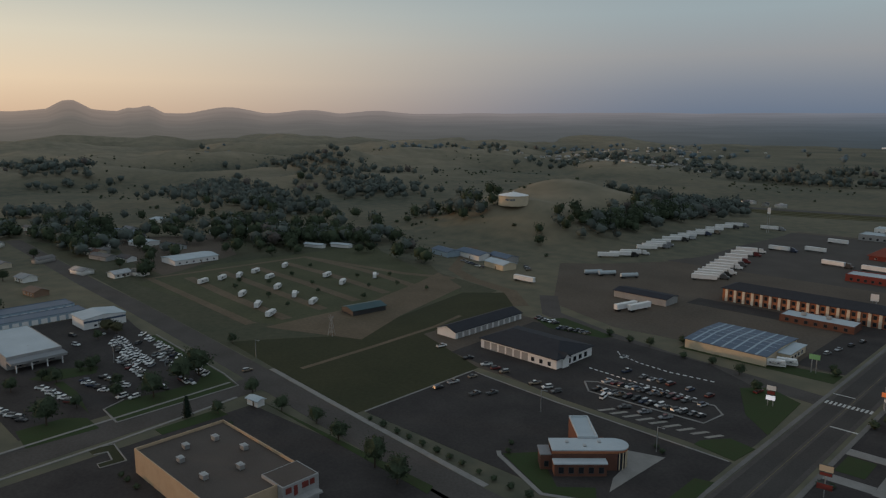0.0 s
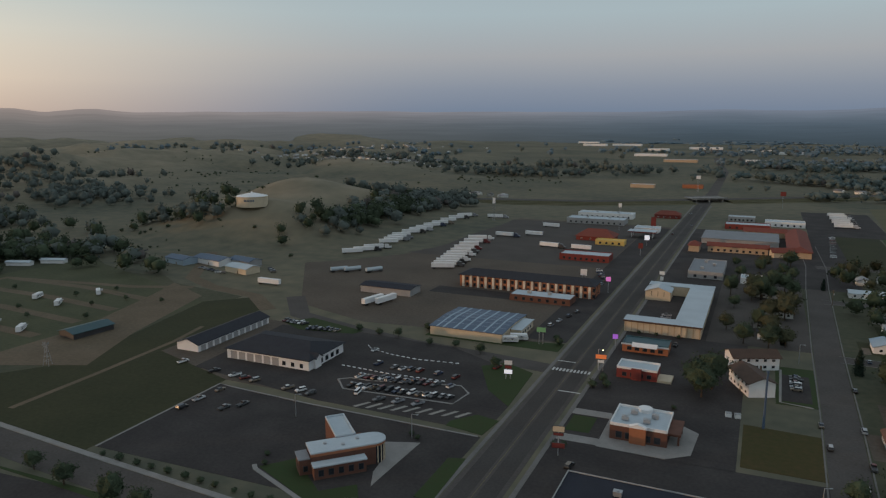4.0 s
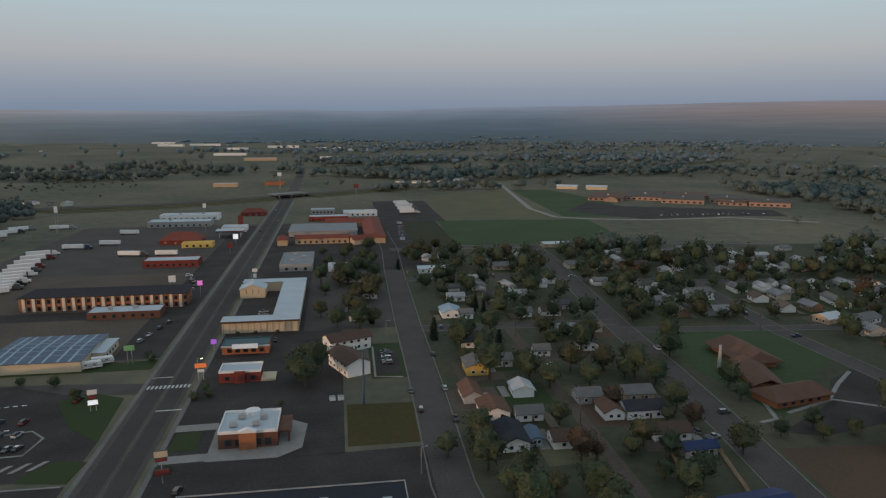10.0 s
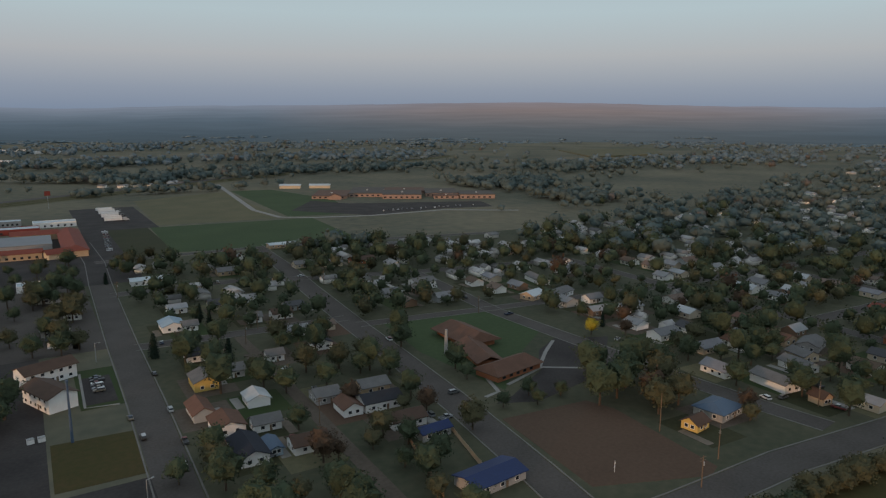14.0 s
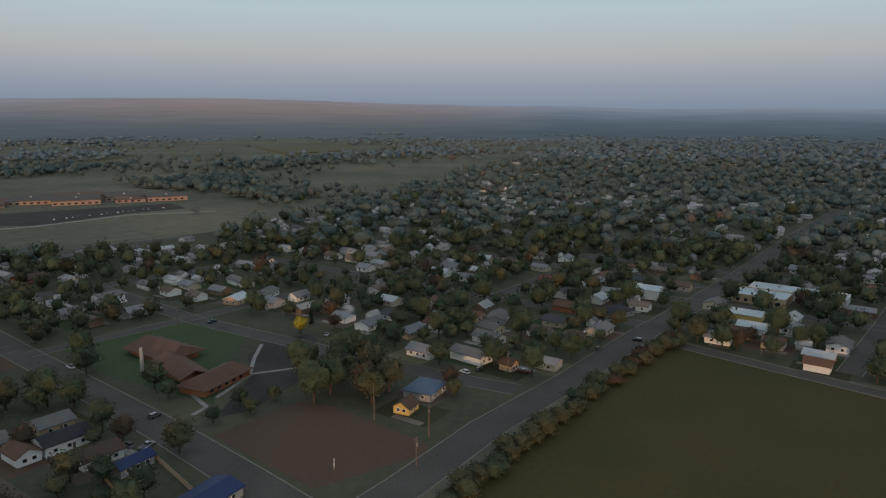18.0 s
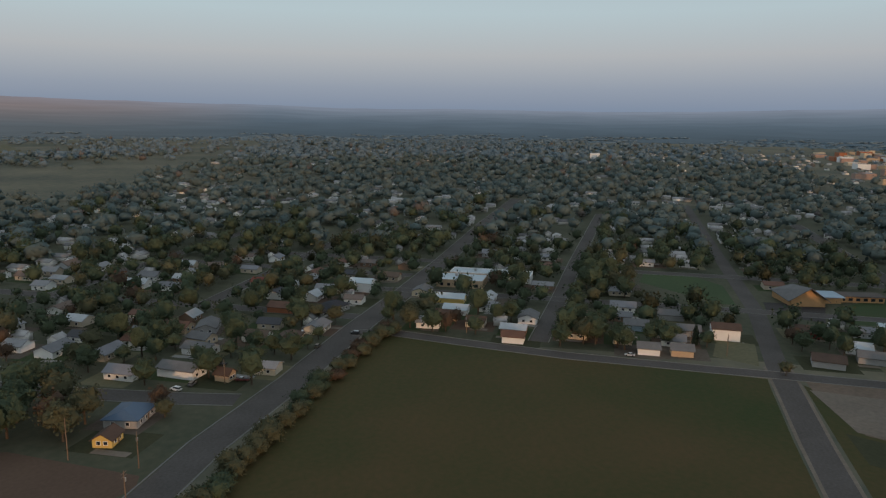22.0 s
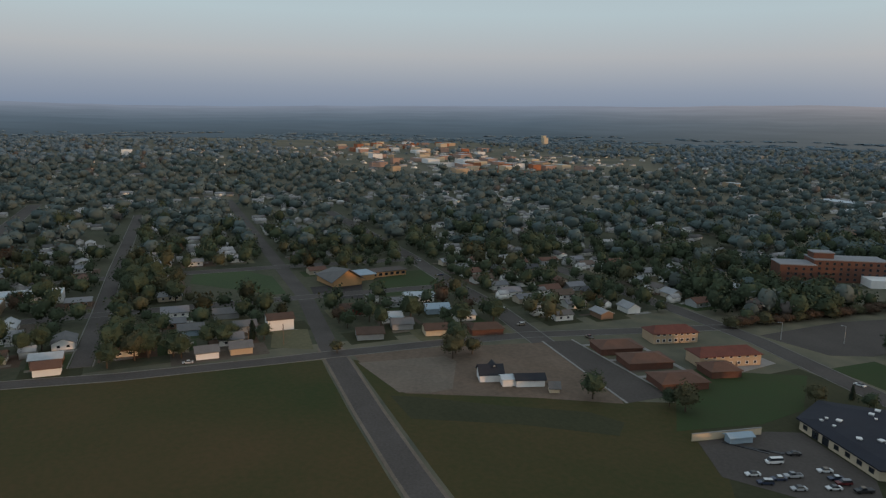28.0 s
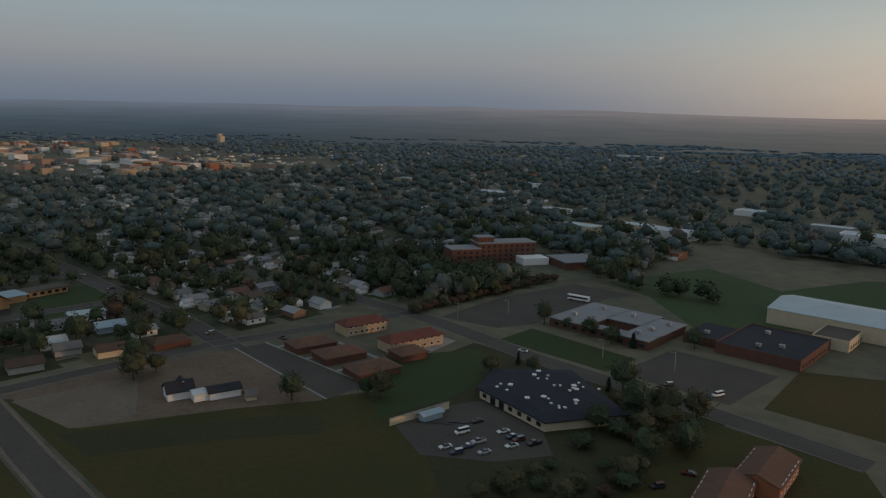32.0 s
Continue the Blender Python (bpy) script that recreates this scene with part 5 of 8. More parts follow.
def park(kind, x, y, rot, z=0.05):
    if kind not in YARD:
        YARD[kind] = {"truck": make_truck, "trailer": make_trailer, "tanker": make_tanker, "camper": make_camper}[kind]()
        YARD[kind].matrix_basis = stand(x, y, height(x, y) + z, rot)
        return
    copy_thing(YARD[kind], stand(x, y, height(x, y) + z, rot))


# dealer's rows, with dashed white kerbs and pale display pads between
car_row(-140, 246.5, -104, 245, 10, 78, fill=0.75)
car_row(-139, 231.2, -102, 235.2, 13, 74, fill=0.95)
car_row(-137, 221.6, -98, 224.6, 14, 74, fill=0.95, kinds=("pickup", "suv", "sedan"))
car_row(-196, 214, -136, 208, 12, 62, fill=0.6, kinds=("pickup", "suv"))
car_row(-121, 213, -106, 214.5, 3, 60, kinds=("pickup",))
car_row(-214, 286, -202, 284, 6, 75)
car_row(-195, 279, -181, 281, 6, 75)
for x, y, k in ((-93, 262, "pickup"), (-150, 262, "sedan"), (-216, 218, "pickup"), (-181, 181, "suv"), (-181, 189, "pickup"), (-180, 199, "sedan"), (-167, 186, "pickup"), (-163, 191, "pickup"), (-45, 190, "suv"), (-250, 141, "suv")):
    car(k, x, y, 80)
for i in range(9):
    x, y = -127 + i * 4.6, 205 + i * 0.65
    slab("trim", [(x, y), (x + 1.5, y), (x + 4.6, y + 5.5), (x + 3.1, y + 5.5)], 0.11, PAD, "pale concrete display pad", category="display pad")


def kerb_blocks(line, label):
    """White kerb stones set out along a line with gaps between."""
    for (ax, ay), (bx, by) in zip(line, line[1:]):
        ln = math.hypot(bx - ax, by - ay)
        k = max(1, round(ln / 2.6))
        turn = math.degrees(math.atan2(by - ay, bx - ax))
        for i in range(k):
            c = thing("kerb_block", ax + (bx - ax) * (i + 0.5) / k, ay + (by - ay) * (i + 0.5) / k, turn, label, "kerb", "white kerb blocks", z=0.06)
            part("block", KERB_BLOCK, None, c)


KERB_BLOCK = Shape().add([(-0.8, -0.22, 0), (0.8, -0.22, 0), (0.8, 0.22, 0), (-0.8, 0.22, 0), (-0.72, -0.14, 0.22), (0.72, -0.14, 0.22), (0.72, 0.14, 0.22), (-0.72, 0.14, 0.22)], [(3, 2, 1, 0), (4, 5, 6, 7), (0, 1, 5, 4), (1, 2, 6, 5), (2, 3, 7, 6), (3, 0, 4, 7)]).mesh("kerb_block", WHITE)
kerb_blocks([(-157, 268), (-153, 264), (-142, 260.5), (-128, 258.8), (-109, 261)], "white painted kerb block edging the sales lot")
kerb_blocks([(-154, 240.5), (-130, 238.8), (-106, 239.8)], "white painted kerb block between the car rows")
for line in ([(-146, 226), (-142, 229), (-134, 229.3), (-99, 238), (-93.5, 232), (-95, 220.5), (-139, 218.2), (-146, 226)],):
    strip("trim", line, 0.8, 0.2, CONCRETE, "pale kerbed island in the sales lot", "kerb")
van = car("van", -131.5, 216.5, 100)
# car lots in the west
PALE_MIX = ("white_pickup", "white_suv", "white_pickup", "suv", "white_sedan", "pickup")
car_row(-334, 124.5, -284, 118.6, 16, 128, kinds=PALE_MIX)
car_row(-330, 120, -290, 115.4, 13, 128, fill=0.8, kinds=PALE_MIX)
car_row(-301, 112.6, -269, 110.6, 11, 128, kinds=PALE_MIX)
car_row(-330, 134.4, -258, 128, 19, 128, fill=0.85, kinds=PALE_MIX)
car_row(-318, 127.6, -270, 123.6, 12, 128, fill=0.45)
car_row(-289, 80.4, -267, 81.8, 6, 40, kinds=PALE_MIX)
car_row(-285, 93.2, -270, 94.6, 5, 40, kinds=PALE_MIX)
car_row(-283, 100.5, -268, 101.5, 5, 40)
car_row(-276, 62, -262, 66, 5, 40, kinds=("suv", "white_pickup", "sedan"))
car_row(-258.4, 96, -254.6, 99.4, 2, 100, kinds=("white_suv",))
car_row(-259, 118.4, -253, 119.6, 3, 0)
car_row(-258, 109, -255, 110, 2, 0)
car_row(-350, 74, -330, 70, 5, 90)
for x, y in ((-345, 122), (-352, 112), (-296, 128), (-336, 108)):
    car("suv", x, y, 20)
# truck lot
for i, (x, y) in enumerate(((-288, 452), (-284, 462), (-282, 474), (-283, 500), (-284, 510), (-286, 520), (-288, 532), (-289, 552), (-289, 566), (-289, 580), (-289, 596), (-288, 612), (-288, 632), (-288, 652), (-287, 672))):
    park("truck" if i % 3 else "trailer", x + 8, y + 6, 38)
for i, (x, y) in enumerate(((-202, 430), (-204, 438), (-206, 447), (-207, 456), (-209, 466), (-211, 476), (-213, 488), (-216, 502), (-218, 517), (-221, 534), (-224, 551))):
    park("trailer" if i % 4 == 0 else "truck", x + 7, y + 5, 22)
for k, x, y, r in (("truck", -202, 582, 0), ("trailer", -180, 597, -5), ("truck", -152, 546, -8), ("trailer", -126, 545, -4), ("trailer", -180, 652, -6), ("tanker", -246, 402, 55), ("tanker", -232, 406, 55), ("tanker", -254, 398, 50), ("trailer", -272, 348, 0), ("trailer", -192, 334, 78), ("trailer", -186, 338, 78), ("truck", -250, 690, 10)):
    park(k, x, y, r)
for i in range(7):
    park("truck", 72 + (i % 2), 760 + i * 15, 4)
car_row(-96, 470, -86, 440, 6, 10)
car_row(-90, 330, -84, 360, 4, 80)
for x, y, k in ((-70, 655, "suv"), (-88, 396, "pickup"), (-86, 430, "suv"), (-60, 720, "sedan"), (-69, 810, "sedan"), (33, 205, "van"), (24.5, 250, "sedan"), (26, 232, "suv"), (38, 290, "sedan"), (37, 250, "suv"), (36.5, 222, "pickup")):
    car(k, x, y, 90)
car_row(-40, 356, -40, 372, 4, 0)
car_row(18, 282, 18, 297, 6, 0, z=0.13)
car_row(-38, 320, -30, 322, 3, 90, fill=0.6)
car_row(52, 590, 58, 690, 16, 0, fill=0.7)
for x, y, r in ((-100, 297, 20), (-97, 302, 20)):
    park("camper", x, y, r)
# camp ground
PITCHES = ((-412, 206), (-413, 219), (-412, 230), (-416, 244), (-418, 268), (-394, 241), (-366, 229), (-342, 225), (-321, 223), (-337, 198), (-316, 193), (-365, 205), (-372, 270), (-348, 264), (-348, 290))
for i, (x, y) in enumerate(PITCHES):
    park("camper", x, y, 116 + (i * 37) % 26)
# clinic, school and church lots
for x, y, k, r in ((144.8, -180.6, "sedan", 70), (142.8, -170.2, "van", 75), (133.3, -180.3, "sedan", 70), (128.7, -179.2, "sedan", 70), (125.8, -178.8, "suv", 70), (139.4, -158.1, "sedan", 72), (134.2, -157.6, "suv", 68), (134.6, -163.2, "sedan", 70), (134.2, -168.4, "pickup", 72), (128.2, -163.9, "sedan", 70), (124.8, -173.6, "sedan", 70), (120.6, -180.2, "pickup", 72), (114.4, -262.5, "suv", 60), (96.5, -265.8, "van", 70), (226, 230, "sedan", 30), (222, 150, "suv", 80), (236, 131, "pickup", 100), (77, -196, "sedan", 20), (80, -182, "suv", 60), (280, 119, "suv", 0), (296, 133, "van", 10), (245, -196, "sedan", 30)):
    car(k, x, y, r)
bus = thing("bus", 214.6, -358.8, 8, "long white bus parked by the school", "bus", z=0.06)
part("body", Shape().box(-6.5, 6.5, -1.25, 1.25, 0.5, 3.2), WHITE, bus)
part("window_band", Shape().box(-6.2, 6.52, -1.27, 1.27, 1.7, 2.6), GLASS, bus)
for x in (-4, 4):
    for y in (-1.0, 1.0):
        part("wheel", BIG_WHEEL, None, bus, m=pose(x, y, 0.5))
for i, (x, y) in enumerate(((84, 268), (86, 241), (75, 262), (122, 250), (128, 212), (112, 190), (120, 226), (136, 282), (131, 214), (47, 330), (60, 436), (96, 437), (109, 204), (111, 199), (114, 194), (66, 206), (56, 198), (128, 340), (146, 430), (206, 330), (208, 290), (213, 210), (228, 147), (250, 148), (262, 140), (302, 110), (304, 30), (300, -14), (390, 60), (394, -40), (330, -176), (300, -170), (270, -190), (420, -176), (470, -180), (258, -268), (180, -256))):
    if i % 9 != 8:
        car(("sedan", "suv", "pickup")[i % 3], x, y, 88 if i % 2 else 5)


# ---------------------------------------------------------------- trees
def lobe(s, c, r, dice, squash=0.8):
    """A rough little twelve-cornered clump."""
    g = (1 + 5 ** 0.5) / 2
    pts = [(-1, g, 0), (1, g, 0), (-1, -g, 0), (1, -g, 0), (0, -1, g), (0, 1, g), (0, -1, -g), (0, 1, -g), (g, 0, -1), (g, 0, 1), (-g, 0, -1), (-g, 0, 1)]
    fs = [(0, 11, 5), (0, 5, 1), (0, 1, 7), (0, 7, 10), (0, 10, 11), (1, 5, 9), (5, 11, 4), (11, 10, 2), (10, 7, 6), (7, 1, 8), (3, 9, 4), (3, 4, 2), (3, 2, 6), (3, 6, 8), (3, 8, 9), (4, 9, 5), (2, 4, 11), (6, 2, 10), (8, 6, 7), (9, 8, 1)]
    k = r / 1.9
    s.add([(c[0] + x * k * dice.uniform(0.75, 1.25), c[1] + y * k * dice.uniform(0.75, 1.25), c[2] + z * k * squash * dice.uniform(0.75, 1.25)) for x, y, z in pts], fs)


def leaves(s, c, r, n, size, dice, squash=0.8):
    for _ in range(n):
        d = Vector((dice.gauss(0, 1), dice.gauss(0, 1), dice.gauss(0.25, 1))).normalized()
        q = r * dice.uniform(0.86, 1.1)
        p = Vector((c[0] + d.x * q, c[1] + d.y * q, c[2] + d.z * q * squash))
        a = (d.cross(Vector((dice.gauss(0, 1), dice.gauss(0, 1), dice.gauss(0, 1))))).normalized() * size * dice.uniform(0.5, 1.1)
        b = (a.cross(d) + d * dice.uniform(-0.6, 0.6) * size).normalized() * size * dice.uniform(0.5, 1.0)
        s.add([tuple(p - a), tuple(p + b * 0.8), tuple(p + a), tuple(p - b)], [(0, 1, 2, 3)])


def ball(level):
    """Corners and triangles of a round body, split from twenty faces."""
    g = (1 + 5 ** 0.5) / 2
    v = [Vector(p).normalized() for p in ((-1, g, 0), (1, g, 0), (-1, -g, 0), (1, -g, 0), (0, -1, g), (0, 1, g), (0, -1, -g), (0, 1, -g), (g, 0, -1), (g, 0, 1), (-g, 0, -1), (-g, 0, 1))]
    f = [(0, 11, 5), (0, 5, 1), (0, 1, 7), (0, 7, 10), (0, 10, 11), (1, 5, 9), (5, 11, 4), (11, 10, 2), (10, 7, 6), (7, 1, 8), (3, 9, 4), (3, 4, 2), (3, 2, 6), (3, 6, 8), (3, 8, 9), (4, 9, 5), (2, 4, 11), (6, 2, 10), (8, 6, 7), (9, 8, 1)]
    for _ in range(level):
        mid, nf = {}, []

        def half(i, j):
            k = (min(i, j), max(i, j))
            if k not in mid:
                mid[k] = len(v)
                v.append((v[i] + v[j]).normalized())
            return mid[k]
        for i, j, k in f:
            p, q, r = half(i, j), half(j, k), half(k, i)
            nf += [(i, p, r), (j, q, p), (k, r, q), (p, q, r)]
        f = nf
    return v, f


def crown(seed, h, w, per, size, base=0.3, conifer=False, level=1, ragged=0.32):
    """A full, uneven crown: a bumpy body of foliage with small leaf sprays all over it."""
    dice, s = random.Random(seed), Shape()
    if conifer:
        for i in range(9):
            t = i / 9
            r, z = w * 0.5 * (1 - t) ** 0.8 + 0.2, h * (0.08 + 0.9 * t)
            lobe(s, (0, 0, z), r * 0.7, dice, 1.1)
            leaves(s, (0, 0, z), r, per, size, dice, 0.7)
        return s
    zc, hz = h * (base + 1) / 2, h * (1 - base) / 2

    def reach(d):
        q = d * 1.3 + Vector((seed * 3.7, seed * 1.3, 0))
        return (1 + ragged * 1.7 * noise.noise(q) + ragged * 1.2 * noise.noise(q * 2.3)) * (1 - 0.2 * max(0, -d.z))
    v, f = ball(level)
    s.add([(d.x * reach(d) * w * 0.38, d.y * reach(d) * w * 0.38, zc + d.z * reach(d) * hz * 0.78) for d in v], f)
    for _ in range(per):
        d = Vector((dice.gauss(0, 1), dice.gauss(0, 1), dice.gauss(0.15, 1))).normalized()
        k = reach(d) * (0.64 + 0.38 * dice.random() ** 0.6) * (1 + 0.18 * noise.noise(d * 5 + Vector((seed, 0, 0))))
        p = Vector((d.x * k * w * 0.46, d.y * k * w * 0.46, zc + d.z * k * hz * 0.95))
        n = (d * 0.8 + Vector((dice.gauss(0, 0.6), dice.gauss(0, 0.6), dice.gauss(0.25, 0.6)))).normalized()
        a = n.orthogonal().normalized() * size * dice.uniform(0.5, 1.15)
        a.rotate(Matrix.Rotation(dice.uniform(0, 6.28), 3, n))
        b = n.cross(a).normalized() * size * dice.uniform(0.45, 1.0)
        s.add([tuple(p - a), tuple(p - b), tuple(p + a), tuple(p + b * 0.8)], [(0, 1, 2, 3)])
    return s


def trunk(seed, h, w):
    dice, s = random.Random(seed + 99), Shape()
    r = 0.018 * h + 0.08
    s.tube(r * 1.3, r * 0.7, -0.3, h * 0.5, 7)
    for i in range(4):
        s.tube(r * 0.5, r * 0.2, 0, h * 0.34, 5, pose(0, 0, h * (0.28 + 0.06 * i), dice.uniform(25, 50), 0, 90 * i + dice.uniform(-25, 25)))
    return s


TREES = {}


def make_tree(kind, v, leaf, h, w, per=26, size=0.62, conifer=False, label="", cat="tree", base=0.3):
    t = thing(kind, 0, 0, 0, label, cat, z=-50)
    part("trunk", trunk(v, h, w), BARK, t)
    part("crown", crown(v, h, w, per, size, base, conifer), leaf, t)
    return t


def tree(kind, x, y, scale=1.0, rot=0.0):
    m = stand(x, y, height(x, y), rot) @ Matrix.Diagonal((scale, scale, scale, 1))
    src = TREES[kind]
    if not src.get("used"):
        src["used"] = 1
        src.matrix_basis = m
        return src
    c = copy_thing(src, pose(0, 0, 0))
    c.matrix_basis = m
    return c


for key, args in {
    "green1": ("tree", 1, LEAF, 11.5, 11.0, 760, 0.44, False, "broad green deciduous tree in a yard"), "green2": ("tree", 2, LEAF, 14.5, 11.0, 800, 0.44, False, "tall green deciduous tree with a ragged crown"),
    "green3": ("tree", 3, LEAF, 8.6, 8.2, 600, 0.38, False, "rounded green tree beside the street"), "olive1": ("tree", 4, LEAF_OLIVE, 11.5, 11.0, 760, 0.44, False, "olive-green tree beginning to turn"),
    "olive2": ("tree", 5, LEAF_OLIVE, 8.4, 8.8, 600, 0.38, False, "low olive tree with a loose crown"), "rust1": ("tree", 6, LEAF_RUST, 10.8, 9.8, 700, 0.42, False, "rust-coloured autumn tree in a yard"),
    "yellow": ("tree", 7, LEAF_YELLOW, 10.0, 8.4, 700, 0.36, False, "bright yellow autumn tree beside the church"), "spruce": ("conifer", 8, LEAF_DARK, 10.0, 4.6, 60, 0.36, True, "dark narrow spruce in a yard"),
    "bush": ("bush", 9, LEAF, 2.4, 3.2, 160, 0.24, False, "low rounded green shrub"), "hedge": ("bush", 10, LEAF_OLIVE, 5.6, 9.0, 640, 0.36, False, "tall olive thicket bush at the field edge"), "hedge_rust": ("bush", 11, LEAF_RUST, 5.0, 8.0, 640, 0.36, False, "rusty thicket bush at the field edge"), "hedge_green": ("bush", 12, LEAF, 5.4, 8.8, 640, 0.36, False, "tall green thicket bush at the field edge"),
}.items():
    TREES[key] = make_tree(*args, cat="bush" if "bush" in args[0] else "tree", base=0.02 if "bush" in args[0] else 0.16)
    if key not in ("bush", "hedge", "hedge_rust", "hedge_green", "yellow"):
        tagged(TREES[key], group="yard and street trees")


# ---------------------------------------------------------------- water tank, camp ground, west side
tank_z = height(-415, 512)
tank = thing("water_tank", -415, 512, 0, "wide cream water tank with a low conical roof on the knoll", "water tank", z=tank_z - 3)
part("shell", Shape().tube(14.4, 14.4, 0, 9.6, 48), CREAM, tank)
part("roof", Shape().tube(14.7, 0.8, 9.6, 12.6, 48), WHITE, tank)
part("vent", Shape().tube(0.8, 0.8, 12.6, 13.4, 12), WHITE, tank)
for i in range(7):
    a = 236 + i * 5.4
    part("lettering_bar", Shape().box(-0.5, 0.5, -0.06, 0.06, 5.4, 7.0), BLUE_STEEL, tank, "dark painted lettering block", pose(14.46 * math.cos(radians(a + 45)), 14.46 * math.sin(radians(a + 45)), 0, 0, 0, a + 135))
part("band", Shape().tube(14.5, 14.5, 8.6, 8.9, 48), TAN, tank)
pavilion = gable_building("pavilion", -289, 233, 21, 12, 2.8, 1.4, DARK_STEEL, TEAL_STEEL, "open picnic shelter with a dark teal roof", "pavilion", rot=82, wins="", door=False)
mill = thing("wind_pump", -265, 194, 20, "slender white lattice wind pump", "wind pump")
for sx in (-1, 1):
    for sy in (-1, 1):
        part("leg", Shape().add([(sx * 1.3 - 0.08, sy * 1.3 - 0.08, 0), (sx * 1.3 + 0.08, sy * 1.3 - 0.08, 0), (sx * 1.3 + 0.08, sy * 1.3 + 0.08, 0), (sx * 1.3 - 0.08, sy * 1.3 + 0.08, 0), (sx * 0.2 - 0.08, sy * 0.2 - 0.08, 9), (sx * 0.2 + 0.08, sy * 0.2 - 0.08, 9), (sx * 0.2 + 0.08, sy * 0.2 + 0.08, 9), (sx * 0.2 - 0.08, sy * 0.2 + 0.08, 9)],
                                [(3, 2, 1, 0), (4, 5, 6, 7), (0, 1, 5, 4), (1, 2, 6, 5), (2, 3, 7, 6), (3, 0, 4, 7)]), STEEL, mill)
for z in (2, 4, 6, 8):
    k = 1.3 - 1.1 * z / 9
    part("brace", Shape().box(-k, k, -k - 0.05, -k + 0.05, z, z + 0.1).box(-k, k, k - 0.05, k + 0.05, z, z + 0.1).box(-k - 0.05, -k + 0.05, -k, k, z, z + 0.1).box(k - 0.05, k + 0.05, -k, k, z, z + 0.1), STEEL, mill)
for i in range(8):
    part("blade", Shape().box(-0.15, 0.15, -0.03, 0.03, 0.3, 1.5, pose(0, -0.5, 9.2, 0, 45 * i, 0)), STEEL, mill)
part("vane", Shape().box(-0.03, 0.03, 0.3, 2.2, 8.9, 9.6), STEEL, mill)

slab("ground", [(-262, 150), (-700, 186), (-790, 214), (-790, 420), (-470, 420), (-330, 330), (-268, 318)], 0.008, YARD_GRASS, "rough grey-green grass between the western yards", category="grass")
slab("ground", [(-268, 200), (-310, 182), (-440, 178), (-462, 240), (-446, 366), (-330, 322), (-280, 300)], 0.02, CAMP, "rough grassy camp ground", category="grass")
slab("pavement", [(-452, 200), (-520, 206), (-640, 240), (-700, 300), (-610, 330), (-520, 284), (-486, 270), (-470, 236)], 0.022, GRAVEL, "brown gravel yard of the workshops", category="gravel yard")
slab("ground", [(-300, 180), (-250, 200), (-268, 240), (-290, 310), (-330, 330), (-318, 300), (-298, 236), (-300, 205)], 0.05, TRACK, "gravel camp-ground road", category="road")
for i in range(5):
    y = 200 + i * 22
    strip("pavement", [(-305 - i * 2, y - 4 + i * 2), (-370, y + i * 3), (-435, y + 8 + i)], 6.5, 0.06, TRACK, "gravel loop between the pitches", "road")
strip("pavement", [(-310, 325), (-345, 312), (-440, 300), (-450, 190), (-310, 178)], 6, 0.055, TRACK, "gravel loop round the camp ground", "road")
strip("pavement", [(-236, 300), (-262, 322), (-300, 330), (-330, 345), (-380, 420)], 9, 0.05, TRACK, "gravel track to the workshops", "road")
keep(-450, 176, -240, 335)
for x, y, lx, ly, w, r in ((-372, 380, 22, 12, BLUE_WALL, BLUE_STEEL), (-350, 388, 30, 14, WHITE, BLUE_STEEL), (-326, 392, 22, 12, GREY_WALL, BLUE_STEEL), (-312, 372, 22, 12, CREAM, PALE_ROOF)):
    gable_building("workshop", x, y, lx, ly, 4, 1.6, w, r, "metal workshop with a low pitched roof", "workshop", wins="", rot=-12)
keep(-395, 355, -290, 410)
car_row(-345, 370, -320, 362, 6, 40)
car_row(-300, 385, -292, 378, 3, 40)
shop = gable_building("shop", -487, 235, 34, 22, 3.6, 1.2, WHITE, PALE_ROOF, "long white shop with a pale metal roof", "shop", rot=90, wins="s", nwin=6)
west_dice = random.Random(31)
for x, y, lx, ly in ((-560, 200, 12, 9), (-590, 215, 14, 9), (-545, 250, 20, 12), (-610, 250, 12, 9), (-640, 215, 12, 9), (-660, 265, 14, 9), (-700, 200, 12, 9), (-520, 205, 14, 8), (-455, 128, 14, 9), (-480, 100, 14, 9), (-500, 136, 12, 9), (-530, 110, 12, 8), (-560, 138, 14, 9), (-575, 100, 12, 9), (-610, 140, 12, 9), (-470, 180, 12, 9), (-640, 120, 14, 9), (-690, 140, 12, 9), (-740, 240, 14, 9), (-585, 310, 16, 10), (-640, 330, 14, 9), (-700, 320, 12, 9)):
    gable_building("house", x, y, lx, ly, 2.9, 1.7, HOUSE_WALL, HOUSE_ROOF, "small frame house with a shingle roof", "house", rot=west_dice.choice((0, 90)) + 8, wins="s", nwin=3, group="houses west of the lots")
for x, y in ((-470, 330), (-455, 345)):
    gable_building("shed", x, y, 18, 5, 2.6, 0.8, WHITE, PALE_ROOF, "long white shed with a metal roof", "shed", rot=20, wins="", door=False)

# ---------------------------------------------------------------- houses that stand out
PLAIN = "frame house with a pitched shingle roof"


YARDS = {}
yard_dice = random.Random(17)


def yard_patch(x, y, w, d, material, z):
    YARDS.setdefault(material.name, (material, Shape()))[1].prism([site(*p) for p in rect(x - w / 2, y - d / 2, x + w / 2, y + d / 2)], -0.2, z)


